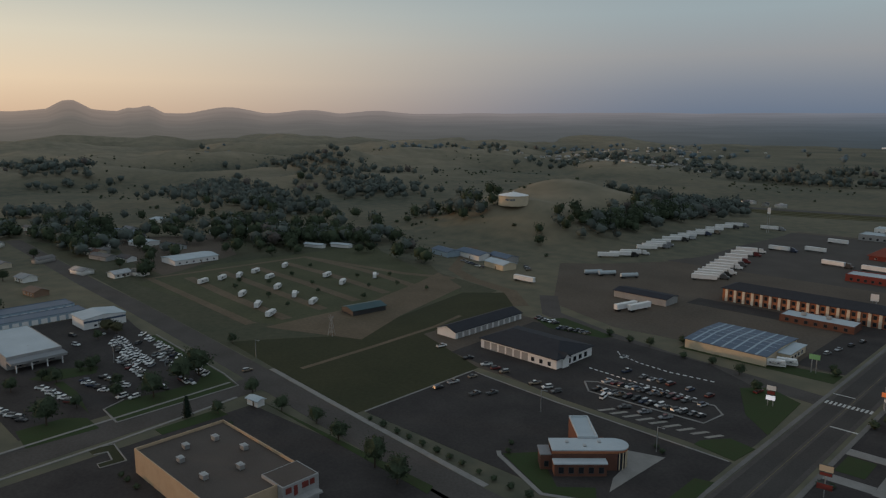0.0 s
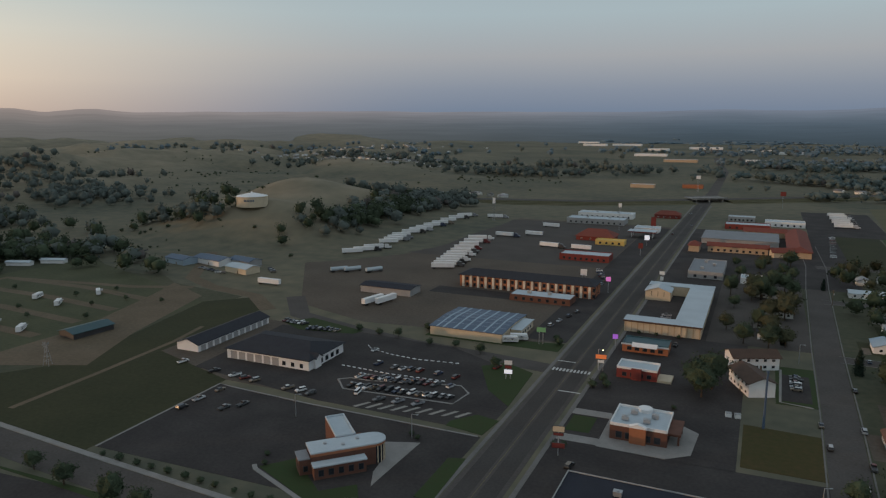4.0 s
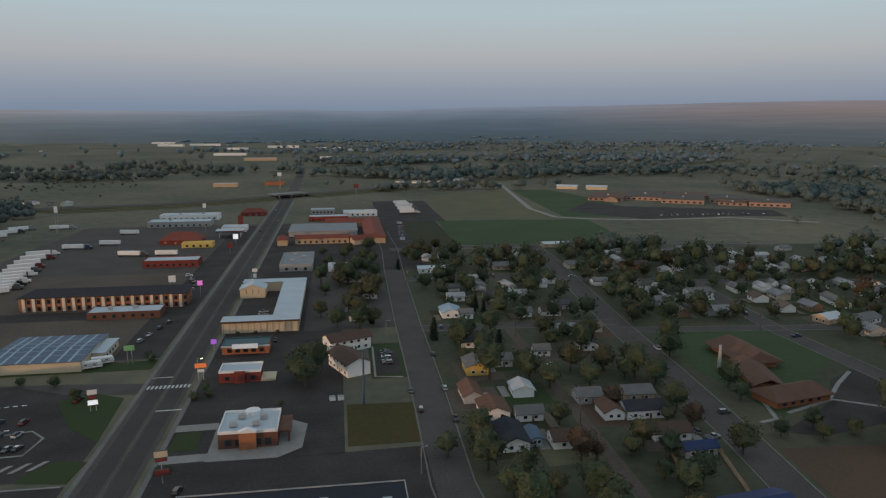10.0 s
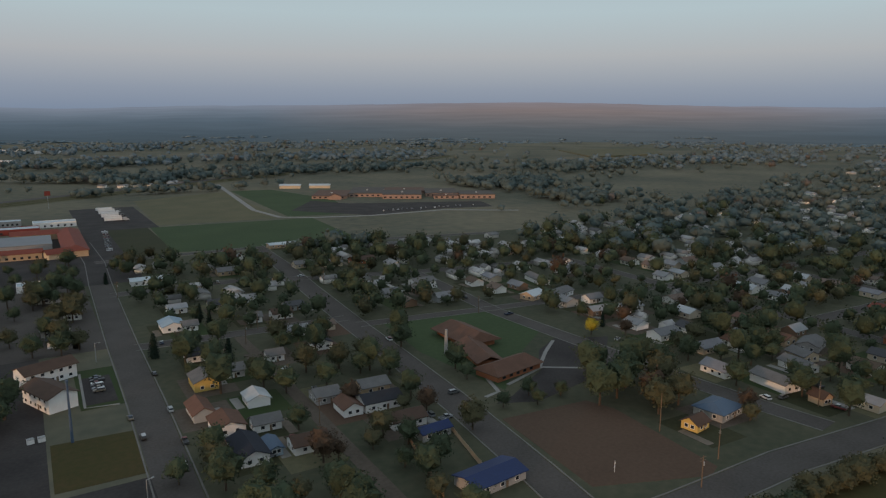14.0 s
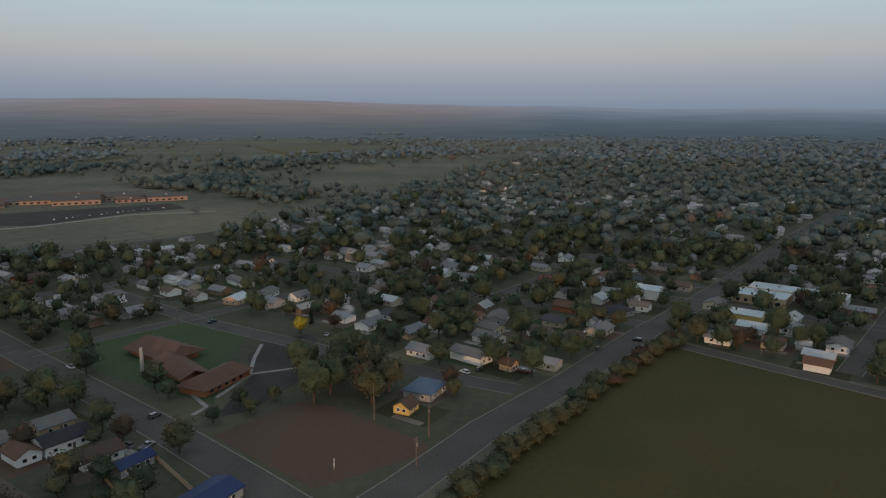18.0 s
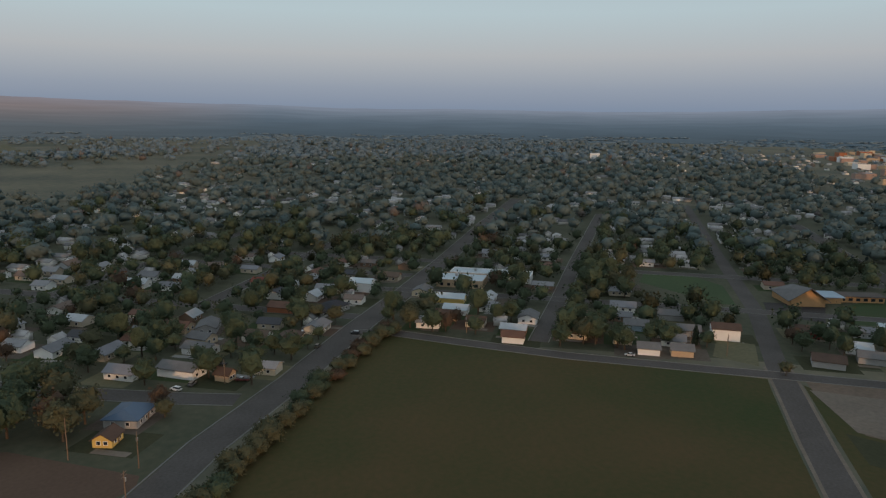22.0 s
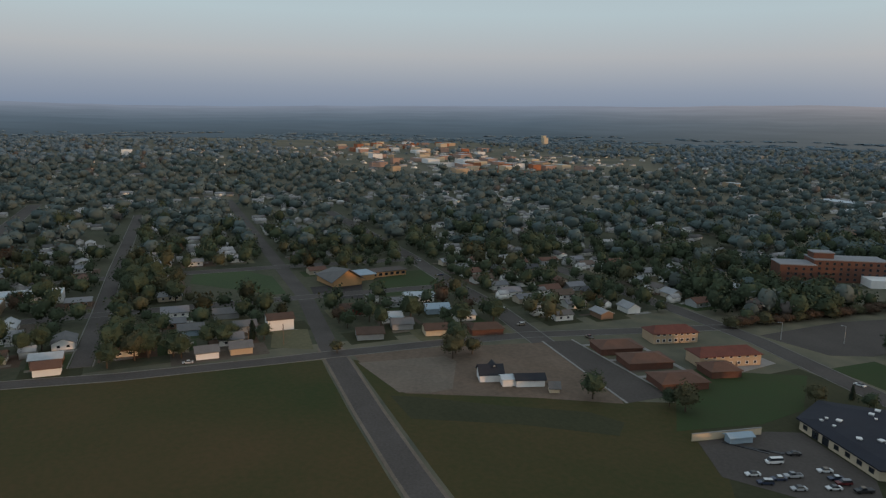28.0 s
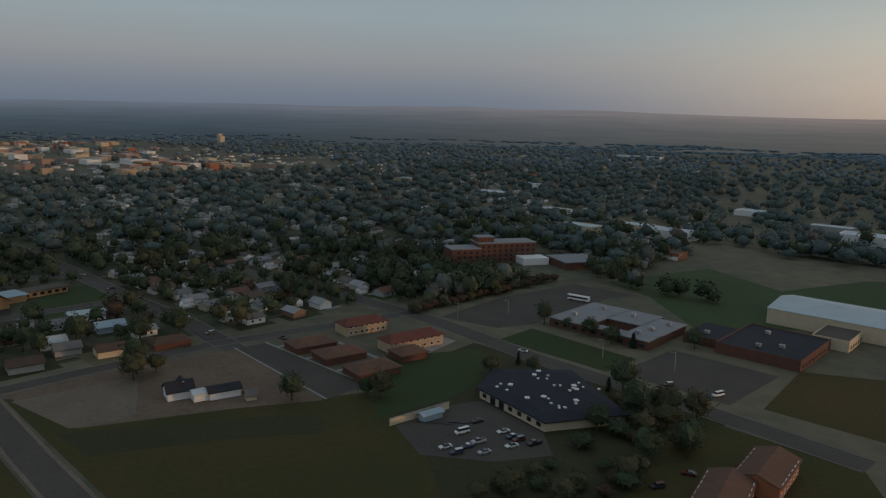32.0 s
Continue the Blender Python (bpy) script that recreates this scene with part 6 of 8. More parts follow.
def yard_of(x, y, lx, ly, rot):
    """A lot of lawn, dry grass or dirt round a house, with a drive."""
    k = len(TAKEN)
    yard_patch(x + yard_dice.uniform(-2, 2), y + yard_dice.uniform(-3, 3), yard_dice.uniform(15, 19), yard_dice.uniform(18, 24), yard_dice.choice((LAWN, ROUGH, DRY, DIRT, LAWN, GRAVEL, ROUGH)), 0.004 + (k % 97) * 0.00012)
    side = yard_dice.choice((-1, 1))
    r = ly if rot % 180 > 45 else lx
    yard_patch(x + side * (r / 2 + 2.2), y - yard_dice.uniform(-4, 6), 3.0, yard_dice.uniform(8, 13), yard_dice.choice((CONCRETE, PALE_DIRT, GRAVEL)), 0.018 + (k % 89) * 0.0001)


def house(x, y, lx, ly, rot=0, wall=HOUSE_WALL, roof=HOUSE_ROOF, h=2.9, rise=1.8, label=PLAIN, hip=0.0, storeys=1, chimney=False, group="houses of the neighbourhood", wins="sw"):
    yard_of(x, y, lx, ly, rot)
    return gable_building("house", x, y, lx, ly, h, rise, wall, roof, label, "house", rot=rot, hip=hip, wins=wins, nwin=max(2, int(lx / 3.8)), storeys=storeys, chimney=chimney, group=group, wwin=1.2, hwin=1.1)


house(58.5, 301, 14, 9, 0, WHITE, BLACK_ROOF, label="white house with a dark shingle roof")
house(52, 268, 12, 9, 90, YELLOW_WALL, GREY_ROOF, h=3.6, label="yellow house with a pale grey roof")
house(63.5, 274, 9, 8, 0, WHITE, GREY_ROOF, label="small white house with a grey roof")
house(50, 225, 12, 9.5, 90, WHITE, RED_BROWN_ROOF, label="white house with a rusty brown roof")
house(51, 203, 16, 8.5, 90, WHITE, NAVY_ROOF, label="long white house with a dark navy roof")
house(58, 202, 9, 4, 90, BLUE_WALL, BLUE_STEEL, h=2.4, rise=0.8, label="blue-roofed lean-to beside the navy house")
house(61, 219, 9, 6, 0, WHITE, GREY_ROOF, label="small white garage with a grey roof")
house(68, 198, 11, 8, 0, WHITE, BROWN_ROOF, label="white house with a brown roof")
house(100, 216, 14, 9, 0, WHITE, BLACK_ROOF, h=3.4, label="white house with a black roof")
house(101, 198, 12, 8, 0, WHITE, BROWN_ROOF, label="long white house with a dark brown roof")
house(86, 231, 9, 9, 0, GREY_WALL, GREY_ROOF, label="grey house with a grey gable roof")
house(89, 217, 10, 7, 90, WHITE, RED_BROWN_ROOF, label="white house with a brown gable")
house(104, 231, 11, 9, 0, TAN, GREY_ROOF, label="tan house with a grey roof")
house(106, 289, 10, 8, 90, WHITE, NAVY_ROOF, label="white house with a slate-blue roof")
house(83.5, 283, 7, 6, 0, WHITE, GREY_ROOF, label="white garage with a grey roof")
house(92, 344, 7, 6, 0, WHITE, GREY_ROOF, label="small white garage beside the alley")
house(106, 345, 10, 8, 0, WHITE, BROWN_ROOF, label="white bungalow with a brown roof")
house(55, 352, 13, 10, 90, WHITE, BLUE_WALL, label="white house with a pale blue roof")
house(62, 346, 7, 6, 0, WHITE, GREY_ROOF, label="white garage beside the blue-roofed house")
house(61, 460, 22, 10, 0, WHITE, PALE_ROOF, rise=1.2, label="wide white house with a pale roof")
house(108, 462, 14, 10, 0, TAN, GREY_ROOF, label="tan house with a grey roof")
house(8, 352, 8, 9, 90, WHITE, BLACK_ROOF, label="small white house with a dark roof")
house(6, 376, 18, 9, 90, GREY_WALL, GREY_ROOF, label="long grey house with a pale roof")
house(157, 459, 12, 9, 0, CREAM, GREY_ROOF, label="cream house with a grey roof")
house(176, 453, 12, 9, 0, CREAM, GREY_ROOF, label="cream double garage house")
house(198, 453, 17, 9, 0, ORANGE_BRICK, BROWN_ROOF, label="long orange brick house by the street")
house(202, 372, 14, 10, 0, WHITE, GREY_ROOF, label="white house behind a white fence")
house(169, 541, 22, 10, 0, TAN, PALE_ROOF, rise=1.0, label="tan low house by the green field")
house(268, 344, 21, 7, 80, WHITE, GREY_ROOF, label="long white mobile home with a grey roof")
house(255, 308, 20, 9, 20, WHITE, GREY_ROOF, label="white house with a grey roof")
house(240, 312, 12, 9, 20, TAN, PALE_ROOF, label="tan house with a pale roof")
house(237, 157, 16, 8.5, 85, WHITE, GREY_ROOF, h=3.4, label="white house with a grey roof by the corner")
house(262, 164, 13, 8, 85, WHITE, GREY_ROOF, label="white house with a grey gable roof")
house(275, 171, 10, 8, 80, CREAM, GREY_ROOF, label="cream house with a grey roof")
house(292, 178, 14, 9, 20, GREY_WALL, GREY_ROOF, label="grey house with a wide roof")
house(236, 138, 6, 5, 85, TAN, BROWN_ROOF, label="small brown shed by the corner")
house(384, 136, 15, 9, 90, WHITE, PALE_ROOF, h=5.4, storeys=2, label="two-storey white house by the street")
house(332, 159, 14, 10, 90, ORANGE_BRICK, RED_BROWN_ROOF, label="rosy house with a brown roof")
house(335, 137, 22, 12, -20, GREY_WALL, BLACK_ROOF, hip=4, label="grey house with a wide dark roof")
house(288, 190, 10, 9, 90, TAN, RED_BROWN_ROOF, label="tan house with a rusty roof")
house(283, 134, 14, 9, 5, TAN, BROWN_ROOF, hip=3, label="tan house with a brown roof by the street")
house(384, 99, 12, 9, 0, CREAM, GREY_ROOF, label="cream house with a grey gable")
house(372, 80, 16, 8, 90, YELLOW_WALL, PALE_ROOF, label="yellow house with a pale roof")
house(350, 72, 12, 9, 90, WHITE, PALE_ROOF, label="white house with a pale roof")
house(338, 74, 11, 8, 90, TAN, BROWN_ROOF, label="tan house with a brown roof")
house(330, 58, 9, 8, 90, CREAM, BROWN_ROOF, label="cream house by the field street")
house(308.5, 37, 9.5, 6.6, 90, HOUSE_WALL, RED_BROWN_ROOF, h=3.2, label="white house with a red-brown roof facing the field")
house(344, 34, 12, 9, 0, WHITE, GREY_ROOF, label="white house with a grey gable roof")
house(306.5, -22, 9, 8, 90, WHITE, GREY_ROOF, label="small white house facing the field")
house(307.5, -36, 9, 8, 90, TAN, GREY_ROOF, label="small tan house facing the field")
house(337, -58, 12, 9, 90, WHITE, BROWN_ROOF, h=5.4, storeys=2, label="two-storey white house with a brown roof")
house(339.5, -42, 10, 8, 90, GREY_WALL, GREY_ROOF, label="grey house with a grey roof")
house(366, -36, 12, 9, 90, GREY_WALL, GREY_ROOF, label="low grey house under trees")
house(343, -18, 11, 9, 90, BLUE_WALL, GREY_ROOF, label="pale blue house with a grey roof")
house(352, -99, 14, 10, 80, RED_WALL, BROWN_ROOF, label="red house with white gable trim")
house(330, -112, 10, 8, 80, WHITE, PALE_ROOF, label="white house with a bright pale roof")
house(317, -113, 10, 8, 80, GREY_WALL, GREY_ROOF, label="grey house with a grey roof")
house(303, -125, 11, 9, 80, CREAM, BROWN_ROOF, label="cream house with a brown roof")
house(296, -148, 15, 10, 80, BRICK, BROWN_ROOF, hip=3, label="brick house with a dark roof")
house(365, -140, 16, 9, 80, WHITE, PALE_ROOF, label="long white house with a pale roof")
house(338, -140, 12, 9, 80, BLUE_WALL, BLUE_WALL, label="pale blue house with a matching roof")
house(308, -94, 12, 10, 80, GREY_WALL, BROWN_ROOF, label="low dark house under trees")
house(381, 193, 16, 9, 85, TAN, RED_ROOF, label="tan house with a bright red roof")
house(180, 146, 7, 6, 10, YELLOW_WALL, BROWN_ROOF, h=2.6, label="small yellow cottage by the playing field")
house(196, 150, 13, 11, 10, GREY_WALL, BLUE_STEEL, hip=4, label="house with a slate-blue hipped roof")
# white farmhouse on the dirt lot
farm = house(238.5, -122, 9, 7.5, 74, WHITE, BLACK_ROOF, h=3.2, rise=2.6, label="white farmhouse with a black roof and gable dormer")
part("dormer", Shape().body(-2.5, 2.5, -2.5, 2.5, 0.6, 2.6), WHITE, farm, m=pose(-1.4, -1.4, 2.9, 0, 0, 90))
part("dormer_roof", Shape().gable(-2.6, 2.6, -2.5, 2.5, 0.62, 2.6, over=0.4), BLACK_ROOF, farm, m=pose(-1.4, -1.4, 2.9, 0, 0, 90))
house(230.5, -126, 5.5, 5, 76, WHITE, PALE_ROOF, rise=0.7, label="white sunroom with a pale roof")
house(227.5, -133.5, 11, 5.5, 74, WHITE, BLACK_ROOF, rise=1.4, label="low white annex with a black roof")
house(217.5, -138.5, 3.6, 3.4, 70, CREAM, GREY_ROOF, h=2.2, rise=1.6, label="small garden shed with a steep roof")
for x, y in ((251, -191), (231, -191), (207, -188)):
    house(x, y, 19, 13, 78, BRICK, RED_BROWN_ROOF, hip=6, label="low brick duplex with a brown hipped roof", group="brick duplexes")
house(211, -213, 13, 11, 78, BRICK, RED_BROWN_ROOF, hip=5, label="small brick duplex with a brown hipped roof", group="brick duplexes")
for x, y, lx in ((221.4, -225, 28), (255.6, -225, 22)):
    gable_building("apartment_house", x, y, lx, 11, 4.8, 2.2, TAN, DARK_RED_ROOF, "two-storey cream apartment house with a dark red roof", "apartment house", rot=-101, wins="sn", nwin=7, storeys=2, hip=4)
for x, y, lx, r in ((60, -208, 22, -86), (63, -184, 22, -80)):
    gable_building("apartment_house", x, y, lx, 12, 4.6, 2.0, ORANGE_BRICK, RED_BROWN_ROOF, "orange brick apartment house with a rusty roof", "apartment house", rot=r, wins="sn", nwin=6, storeys=2)

# ---------------------------------------------------------------- churches, clinic, schools, hospital
church = thing("church", 160, 244, 0, "low church with a wide rusty-brown roof and a slim grey tower", "church")
part("nave_wall", Shape().box(-1, 14, 9, 35, -0.4, 3.0), ORANGE_BRICK, church)
part("nave_roof", Shape().gable(-14, 14, -8.5, 8.5, 3.02, 3.4, over=1.2, hip=3), RED_BROWN_ROOF, church, m=pose(6.5, 22, 0, 0, 0, 92))
part("link_wall", Shape().box(-7, 3, -16, 10, -0.4, 2.9), ORANGE_BRICK, church, m=pose(0, 0, 0, 0, 0, -8))
part("link_roof", Shape().gable(-14, 14, -5.5, 5.5, 2.95, 2.2, over=0.8), RED_BROWN_ROOF, church, m=pose(-2.5, -3, 0, 0, 0, 78))
part("hall_wall", Shape().box(-12.5, 12.5, -6, 6, -0.4, 3.0), ORANGE_BRICK, church, m=pose(-1, -23, 0, 0, 0, 12))
part("hall_roof", Shape().gable(-12.5, 12.5, -6, 6, 3.02, 2.6, over=1.2, hip=4), RED_BROWN_ROOF, church, m=pose(-1, -23, 0, 0, 0, 12))
part("tower", Shape().tube(0.9, 0.6, 0, 11, 8, pose(-12, 8, 0)), GREY_WALL, church, "slim grey bell tower")
for o in (-9, -5, -1, 3, 7):
    part("window", window_mesh(1.6, 1.4), None, church, m=pose(-1, -23, 0, 0, 0, 12) @ pose(o, -6.04, 0.9))
keep(142, 205, 182, 286)
keep(158, 116, 230, 144)
keep(160, 138, 218, 202)
tent = thing("church", 424, -110, 8, "church with a steep folded grey roof and glowing orange brick walls", "church")
part("sanctuary_wall", Shape().add([(-13, -9, 0), (9, -11, 0), (9, 11, 0), (-13, 9, 0), (-13, -9, 4), (9, -11, 4), (9, 11, 4), (-13, 9, 4), (-12, 0, 10), (9, 0, 7)],
                                    [(0, 1, 5, 4), (2, 3, 7, 6), (1, 2, 6, 9, 5), (3, 0, 4, 8, 7)]), GOLD_BRICK, tent)
part("sanctuary_roof", Shape().add([(-15, -11, 3.4), (10, -12, 4.2), (10, 0, 7.6), (-16, 0, 11), (10, 12, 4.2), (-15, 11, 3.4), (-15, -11, 3.0), (10, -12, 3.8), (10, 0, 7.2), (-16, 0, 10.6), (10, 12, 3.8), (-15, 11, 3.0)],
                                    [(0, 1, 2, 3), (3, 2, 4, 5), (7, 6, 9, 8), (8, 9, 11, 10), (6, 7, 1, 0), (10, 11, 5, 4), (0, 3, 9, 6), (3, 5, 11, 9)]), GREY_ROOF, tent)
part("wing_wall", Shape().box(-4, 10, -22, -9, -0.4, 3.4), GOLD_BRICK, tent)
part("wing_roof", Shape().box(-5, 11, -23, -9, 3.4, 3.8), BLUE_WALL, tent)
part("school_wall", Shape().box(0, 10, -46, -22, -0.4, 3.2), GOLD_BRICK, tent)
part("school_roof", Shape().box(-1, 11, -47, -23.02, 3.2, 3.6), GRAVEL_ROOF, tent)
for o in range(6):
    part("window", window_mesh(2.0, 1.4), None, tent, m=pose(-0.04, -44 + o * 4, 1.0, 0, 0, -90))
keep(400, -162, 445, -92)
flat_building("hall", 405, 68, 425, 96, 4.2, TAN, PALE_ROOF, "yellow-walled hall with pale flat roofs", "hall", wins="w", nwin=6, units=[(3, 4), (-3, -6)])
flat_building("hall", 426, 42, 440, 92, 4.6, WHITE, PALE_ROOF, "pale flat-roofed hall behind the yellow one", "hall", wins="w", nwin=8, units=[(0, 10), (2, -8)])
CLINIC = [(158, -199), (166, -218), (145, -239), (109, -216.6), (124.5, -191.5)]
clinic = thing("clinic", 139, -213, 0, "low clinic with a dark navy roof dotted with white vents", "clinic")
part("wall", Shape().prism([(x - 139, y + 213) for x, y in CLINIC][::-1], -0.5, 3.3), CREAM, clinic)
part("roof", Shape().add([((x - 139) * k, (y + 213) * k, z) for k, z in ((1.05, 3.3), (1.05, 3.75), (0.8, 4.5)) for x, y in CLINIC[::-1]],
                         [tuple(range(4, -1, -1)), (10, 11, 12, 13, 14)] + [(j + i, j + (i + 1) % 5, j + 5 + (i + 1) % 5, j + 5 + i) for j in (0, 5) for i in range(5)]), NAVY_ROOF, clinic)
for k in range(7):
    f = (k + 0.6) / 7.2
    turn = math.degrees(math.atan2(-191.5 + 199, 124.5 - 158)) + 180
    w, h = ((2.6, 2.4) if k in (1, 2) else (1.8, 1.3))
    part("window", window_mesh(w, h), None, clinic, m=pose(158 + (124.5 - 158) * f - 139, -199 + 7.5 * f + 213, 0.2 if k in (1, 2) else 1.1, 0, 0, turn + 180) @ pose(0, -0.04, 0))
keep(106, -242, 168, -189)
vent_dice = random.Random(4)
for i in range(28):
    v = thing("roof_vent", 139 + vent_dice.uniform(-17, 19), -213 + vent_dice.uniform(-15, 12), vent_dice.uniform(0, 90), "small white vent on the clinic roof", "roof vent", "vents on the clinic roof", z=4.5 if i % 3 else 4.42)
    k = vent_dice.choice((0.35, 0.4, 0.7))
    part("curb", Shape().box(-k, k, -k, k, 0, 0.35), STEEL, v)
    part("cap", Shape().box(-k * 1.2, k * 1.2, -k * 1.2, k * 1.2, 0.35, 0.6), WHITE, v)
wall = thing("boundary_wall", 162, -170, -99, "tan masonry wall with a blue shed beside it", "wall")
part("wall_panel", Shape().box(-12.5, 12.5, -0.2, 0.2, 0, 2.4), CREAM, wall)
part("coping", Shape().box(-12.6, 12.6, -0.3, 0.3, 2.4, 2.55), CONCRETE, wall)
gable_building("shed", 158.4, -171.5, 8, 3.0, 2.3, 0.6, BLUE_WALL, BLUE_WALL, "pale blue metal shed by the wall", "shed", rot=-100, wins="", door=False)
for i in range(3):
    strip("trim", [(160 - i * 4, -166 - i * 3), (148 - i * 2, -174 - i * 4)], 0.6, 0.3, DARK_STEEL, "low dark barrier rail in the car park", "barrier")

school = thing("school", 169, -322, 0, "low brick school with pale grey flat roofs round a court", "school")
for n, q in (("north_wing", (6, 27, -23, 20)), ("south_wing", (-27, -13, -18, 22)), ("back_wing", (-13, 6, -23, 0)), ("front_wing", (-13, 6, 14, 20))):
    x0, x1, y0, y1 = q
    part(n, Shape().box(x0, x1, y0, y1, -0.4, 4.0), BRICK, school)
    part(n.replace("wing", "roof"), Shape().box(x0 + (0 if x0 == -13 else -0.4), x1 + (0 if x1 == 6 else 0.4), y0 - 0.4, y1 + 0.4, 4.0, 4.5), GREY_FLAT, school)
for o in range(10):
    part("window", window_mesh(2.4, 1.5), None, school, m=pose(-24 + o * 5.2, (22 if o < 3 else 20) + 0.04, 1.1, 0, 0, 180))
for i in range(6):
    part("roof_unit", UNIT, None, school, m=pose((16, 20, -20, -22, -2, -18)[i], (-14, 8, 4, -10, -12, 14)[i], 4.5))
keep(130, -352, 200, -298)
flat_building("school_hall", 84, -364, 120, -320, 4.6, BRICK, NAVY_ROOF, "brick school hall with a dark flat roof", "school", wins="w", nwin=9, units=[(-6, 8), (6, -10), (2, 14)])
flat_building("school_hall", 120.5, -352, 137, -326, 4.2, BRICK, NAVY_ROOF, "lower school wing with a dark roof", "school", parapet=0.2, units=[(0, 6)])
flat_building("school_hall", 76, -404, 92, -366, 5.0, CREAM, GRAVEL_ROOF, "cream school front glowing in low sun", "school", wins="w", nwin=8)
gable_building("gymnasium", 93, -413, 56, 42, 8.0, 3.0, CREAM, PALE_ROOF, "large gymnasium with a broad pale metal roof", "gymnasium", wins="", door=False, over=0.3)
hosp = thing("hospital", 329, -422, -29.3, "four-storey red brick hospital with white window rows", "hospital")
for n, q, h in (("main_block", (-10, 8, -30, 15), 14), ("north_block", (-14, 4, 15, 37), 11), ("top_storey", (-6, 4, 2, 14.5), 18), ("low_block", (-46, -16, -66, -36), 5)):
    part(n, Shape().box(*q, -0.5, h), BRICK, hosp)
    part(n + "_roof", Shape().box(q[0] - 0.3, q[1] + 0.3, q[2] - 0.3, q[3] + 0.3, h, h + 0.6), GREY_FLAT, hosp)
for k in range(4):
    for i in range(10):
        part("window", window_mesh(1.5, 1.5), None, hosp, m=pose(-10.04, -28 + i * 4.4, 1.4 + 3.3 * k, 0, 0, -90))
part("white_annex", Shape().box(-24, -10.2, -34, -14, -0.5, 5), WHITE, hosp)
for k in range(3):
    for i in range(4):
        part("window", window_mesh(1.5, 1.5), None, hosp, m=pose(-14.04, 18 + i * 4.6, 1.4 + 3.3 * k, 0, 0, -90))
keep(255, -480, 362, -380)

school2 = thing("school", 410, 840, -27.3, "wide low school with rosy walls and dark flat roofs", "school")
for i, (x0, x1, y0, y1) in enumerate(((-100, -56, -31, 45), (-55, -11, -8, 80), (-10, 40, -31, 30), (-10, 45, 34, 85), (46, 89, -5, 60), (90, 135, -31, 20), (56, 88, -31, -8))):
    block = part("block", Shape().box(x0, x1, y0, y1, -0.5, 3.4 + 0.8 * (i % 3)), ROSY_WALL, school2)
    part("block_roof", Shape().box(x0 - 0.4, x1 + 0.4, y0 - 0.4, y1 + 0.4, 3.4 + 0.8 * (i % 3), 4.0 + 0.8 * (i % 3)), GRAVEL_ROOF if i % 3 else RED_BROWN_ROOF, block)
    for k in range(max(2, int((x1 - x0) / 7))):
        part("window", window_mesh(3.0, 1.6), None, block, m=pose(x0 + 3.5 + k * 7, y0 - 0.04, 1.2))
    part("roof_unit", UNIT, None, block, m=pose((x0 + x1) / 2, (y0 + y1) / 2 - 6, 4.0 + 0.8 * (i % 3)))
part("gable", Shape().body(-6, 6, -8, 8, 4.0, 3.0), ROSY_WALL, school2, m=pose(-70, -34, 0, 0, 0, 90))
part("gable_roof", Shape().gable(-6.4, 6.4, -8, 8, 4.05, 3.0), RED_BROWN_ROOF, school2, m=pose(-70, -34, 0, 0, 0, 90))
for x, y in ((331, 1010), (370, 994)):
    gable_building("shed", x, y, 30, 13, 4, 2.0, CREAM, PALE_ROOF, "pale shed on the school grounds", "shed", rot=-25, wins="", door=False)
car_row(330, 706, 452, 706, 22, 70, fill=0.7)
keep(230, 640, 560, 1020)


# ---------------------------------------------------------------- signs, poles and lamps
def glow(name, c, s):
    m = bpy.data.materials.new(name)
    m.use_nodes = True
    p = m.node_tree.nodes["Principled BSDF"]
    p.inputs["Base Color"].default_value = (*c, 1)
    p.inputs["Emission Color"].default_value, p.inputs["Emission Strength"].default_value = (*c, 1), s
    return m


LIT_WHITE, LIT_PINK, LIT_ORANGE, LIT_BLUE, LIT_GREEN, LIT_WARM = glow("lit_white_sign", (0.9, 0.92, 1.0), 0.5), glow("lit_pink_screen", (0.75, 0.2, 0.55), 0.5), glow("lit_orange_sign", (0.8, 0.22, 0.07), 0.25), glow("lit_blue_sign", (0.35, 0.12, 0.6), 0.5), glow("green_sign", (0.16, 0.34, 0.16), 0.1), glow("lamp_glow", (1.0, 0.95, 0.5), 4.0)


def sign(x, y, h, boards, label, rot=0.0, posts=1):
    """A roadside sign: posts with boards given as (width, height, z, material)."""
    s = thing("road_sign", x, y, rot, label, "sign", "roadside signs")
    for i in range(posts):
        o = 0 if posts == 1 else (-0.9 + 1.8 * i)
        part("post", Shape().box(o - 0.15, o + 0.15, -0.15, 0.15, -0.3, h), STEEL, s)
    for w, bh, z, m in boards:
        fr = part("frame", Shape().box(-w / 2 - 0.12, w / 2 + 0.12, -0.16, 0.16, z - 0.12, z + bh + 0.12), DARK_STEEL, s)
        part("board", Shape().box(-w / 2, w / 2, -0.22, 0.22, z, z + bh), m, fr)
    keep(x - 1, y - 1, x + 1, y + 1)


sign(-85, 252, 8, [(3.2, 1.8, 6.2, WHITE), (2.6, 1.2, 4.6, RED_WALL), (3.2, 1.7, 2.4, LIT_WHITE)], "dealer sign with a lit white screen", 12, 2)
sign(-50, 196, 9, [(3.6, 1.8, 8.0, CREAM), (3.0, 0.8, 6.8, RED_WALL), (4.0, 1.6, 2.6, RED_WALL)], "tall bank sign with cream and red boards", 10)
sign(-54, 276, 7, [(4.4, 1.8, 5.2, LIT_ORANGE), (2.6, 1.2, 3.4, WHITE)], "orange lit restaurant sign", 6, 2)
sign(-54, 306, 7, [(2.4, 2.2, 5.0, LIT_BLUE)], "round blue lit restaurant sign", 6)
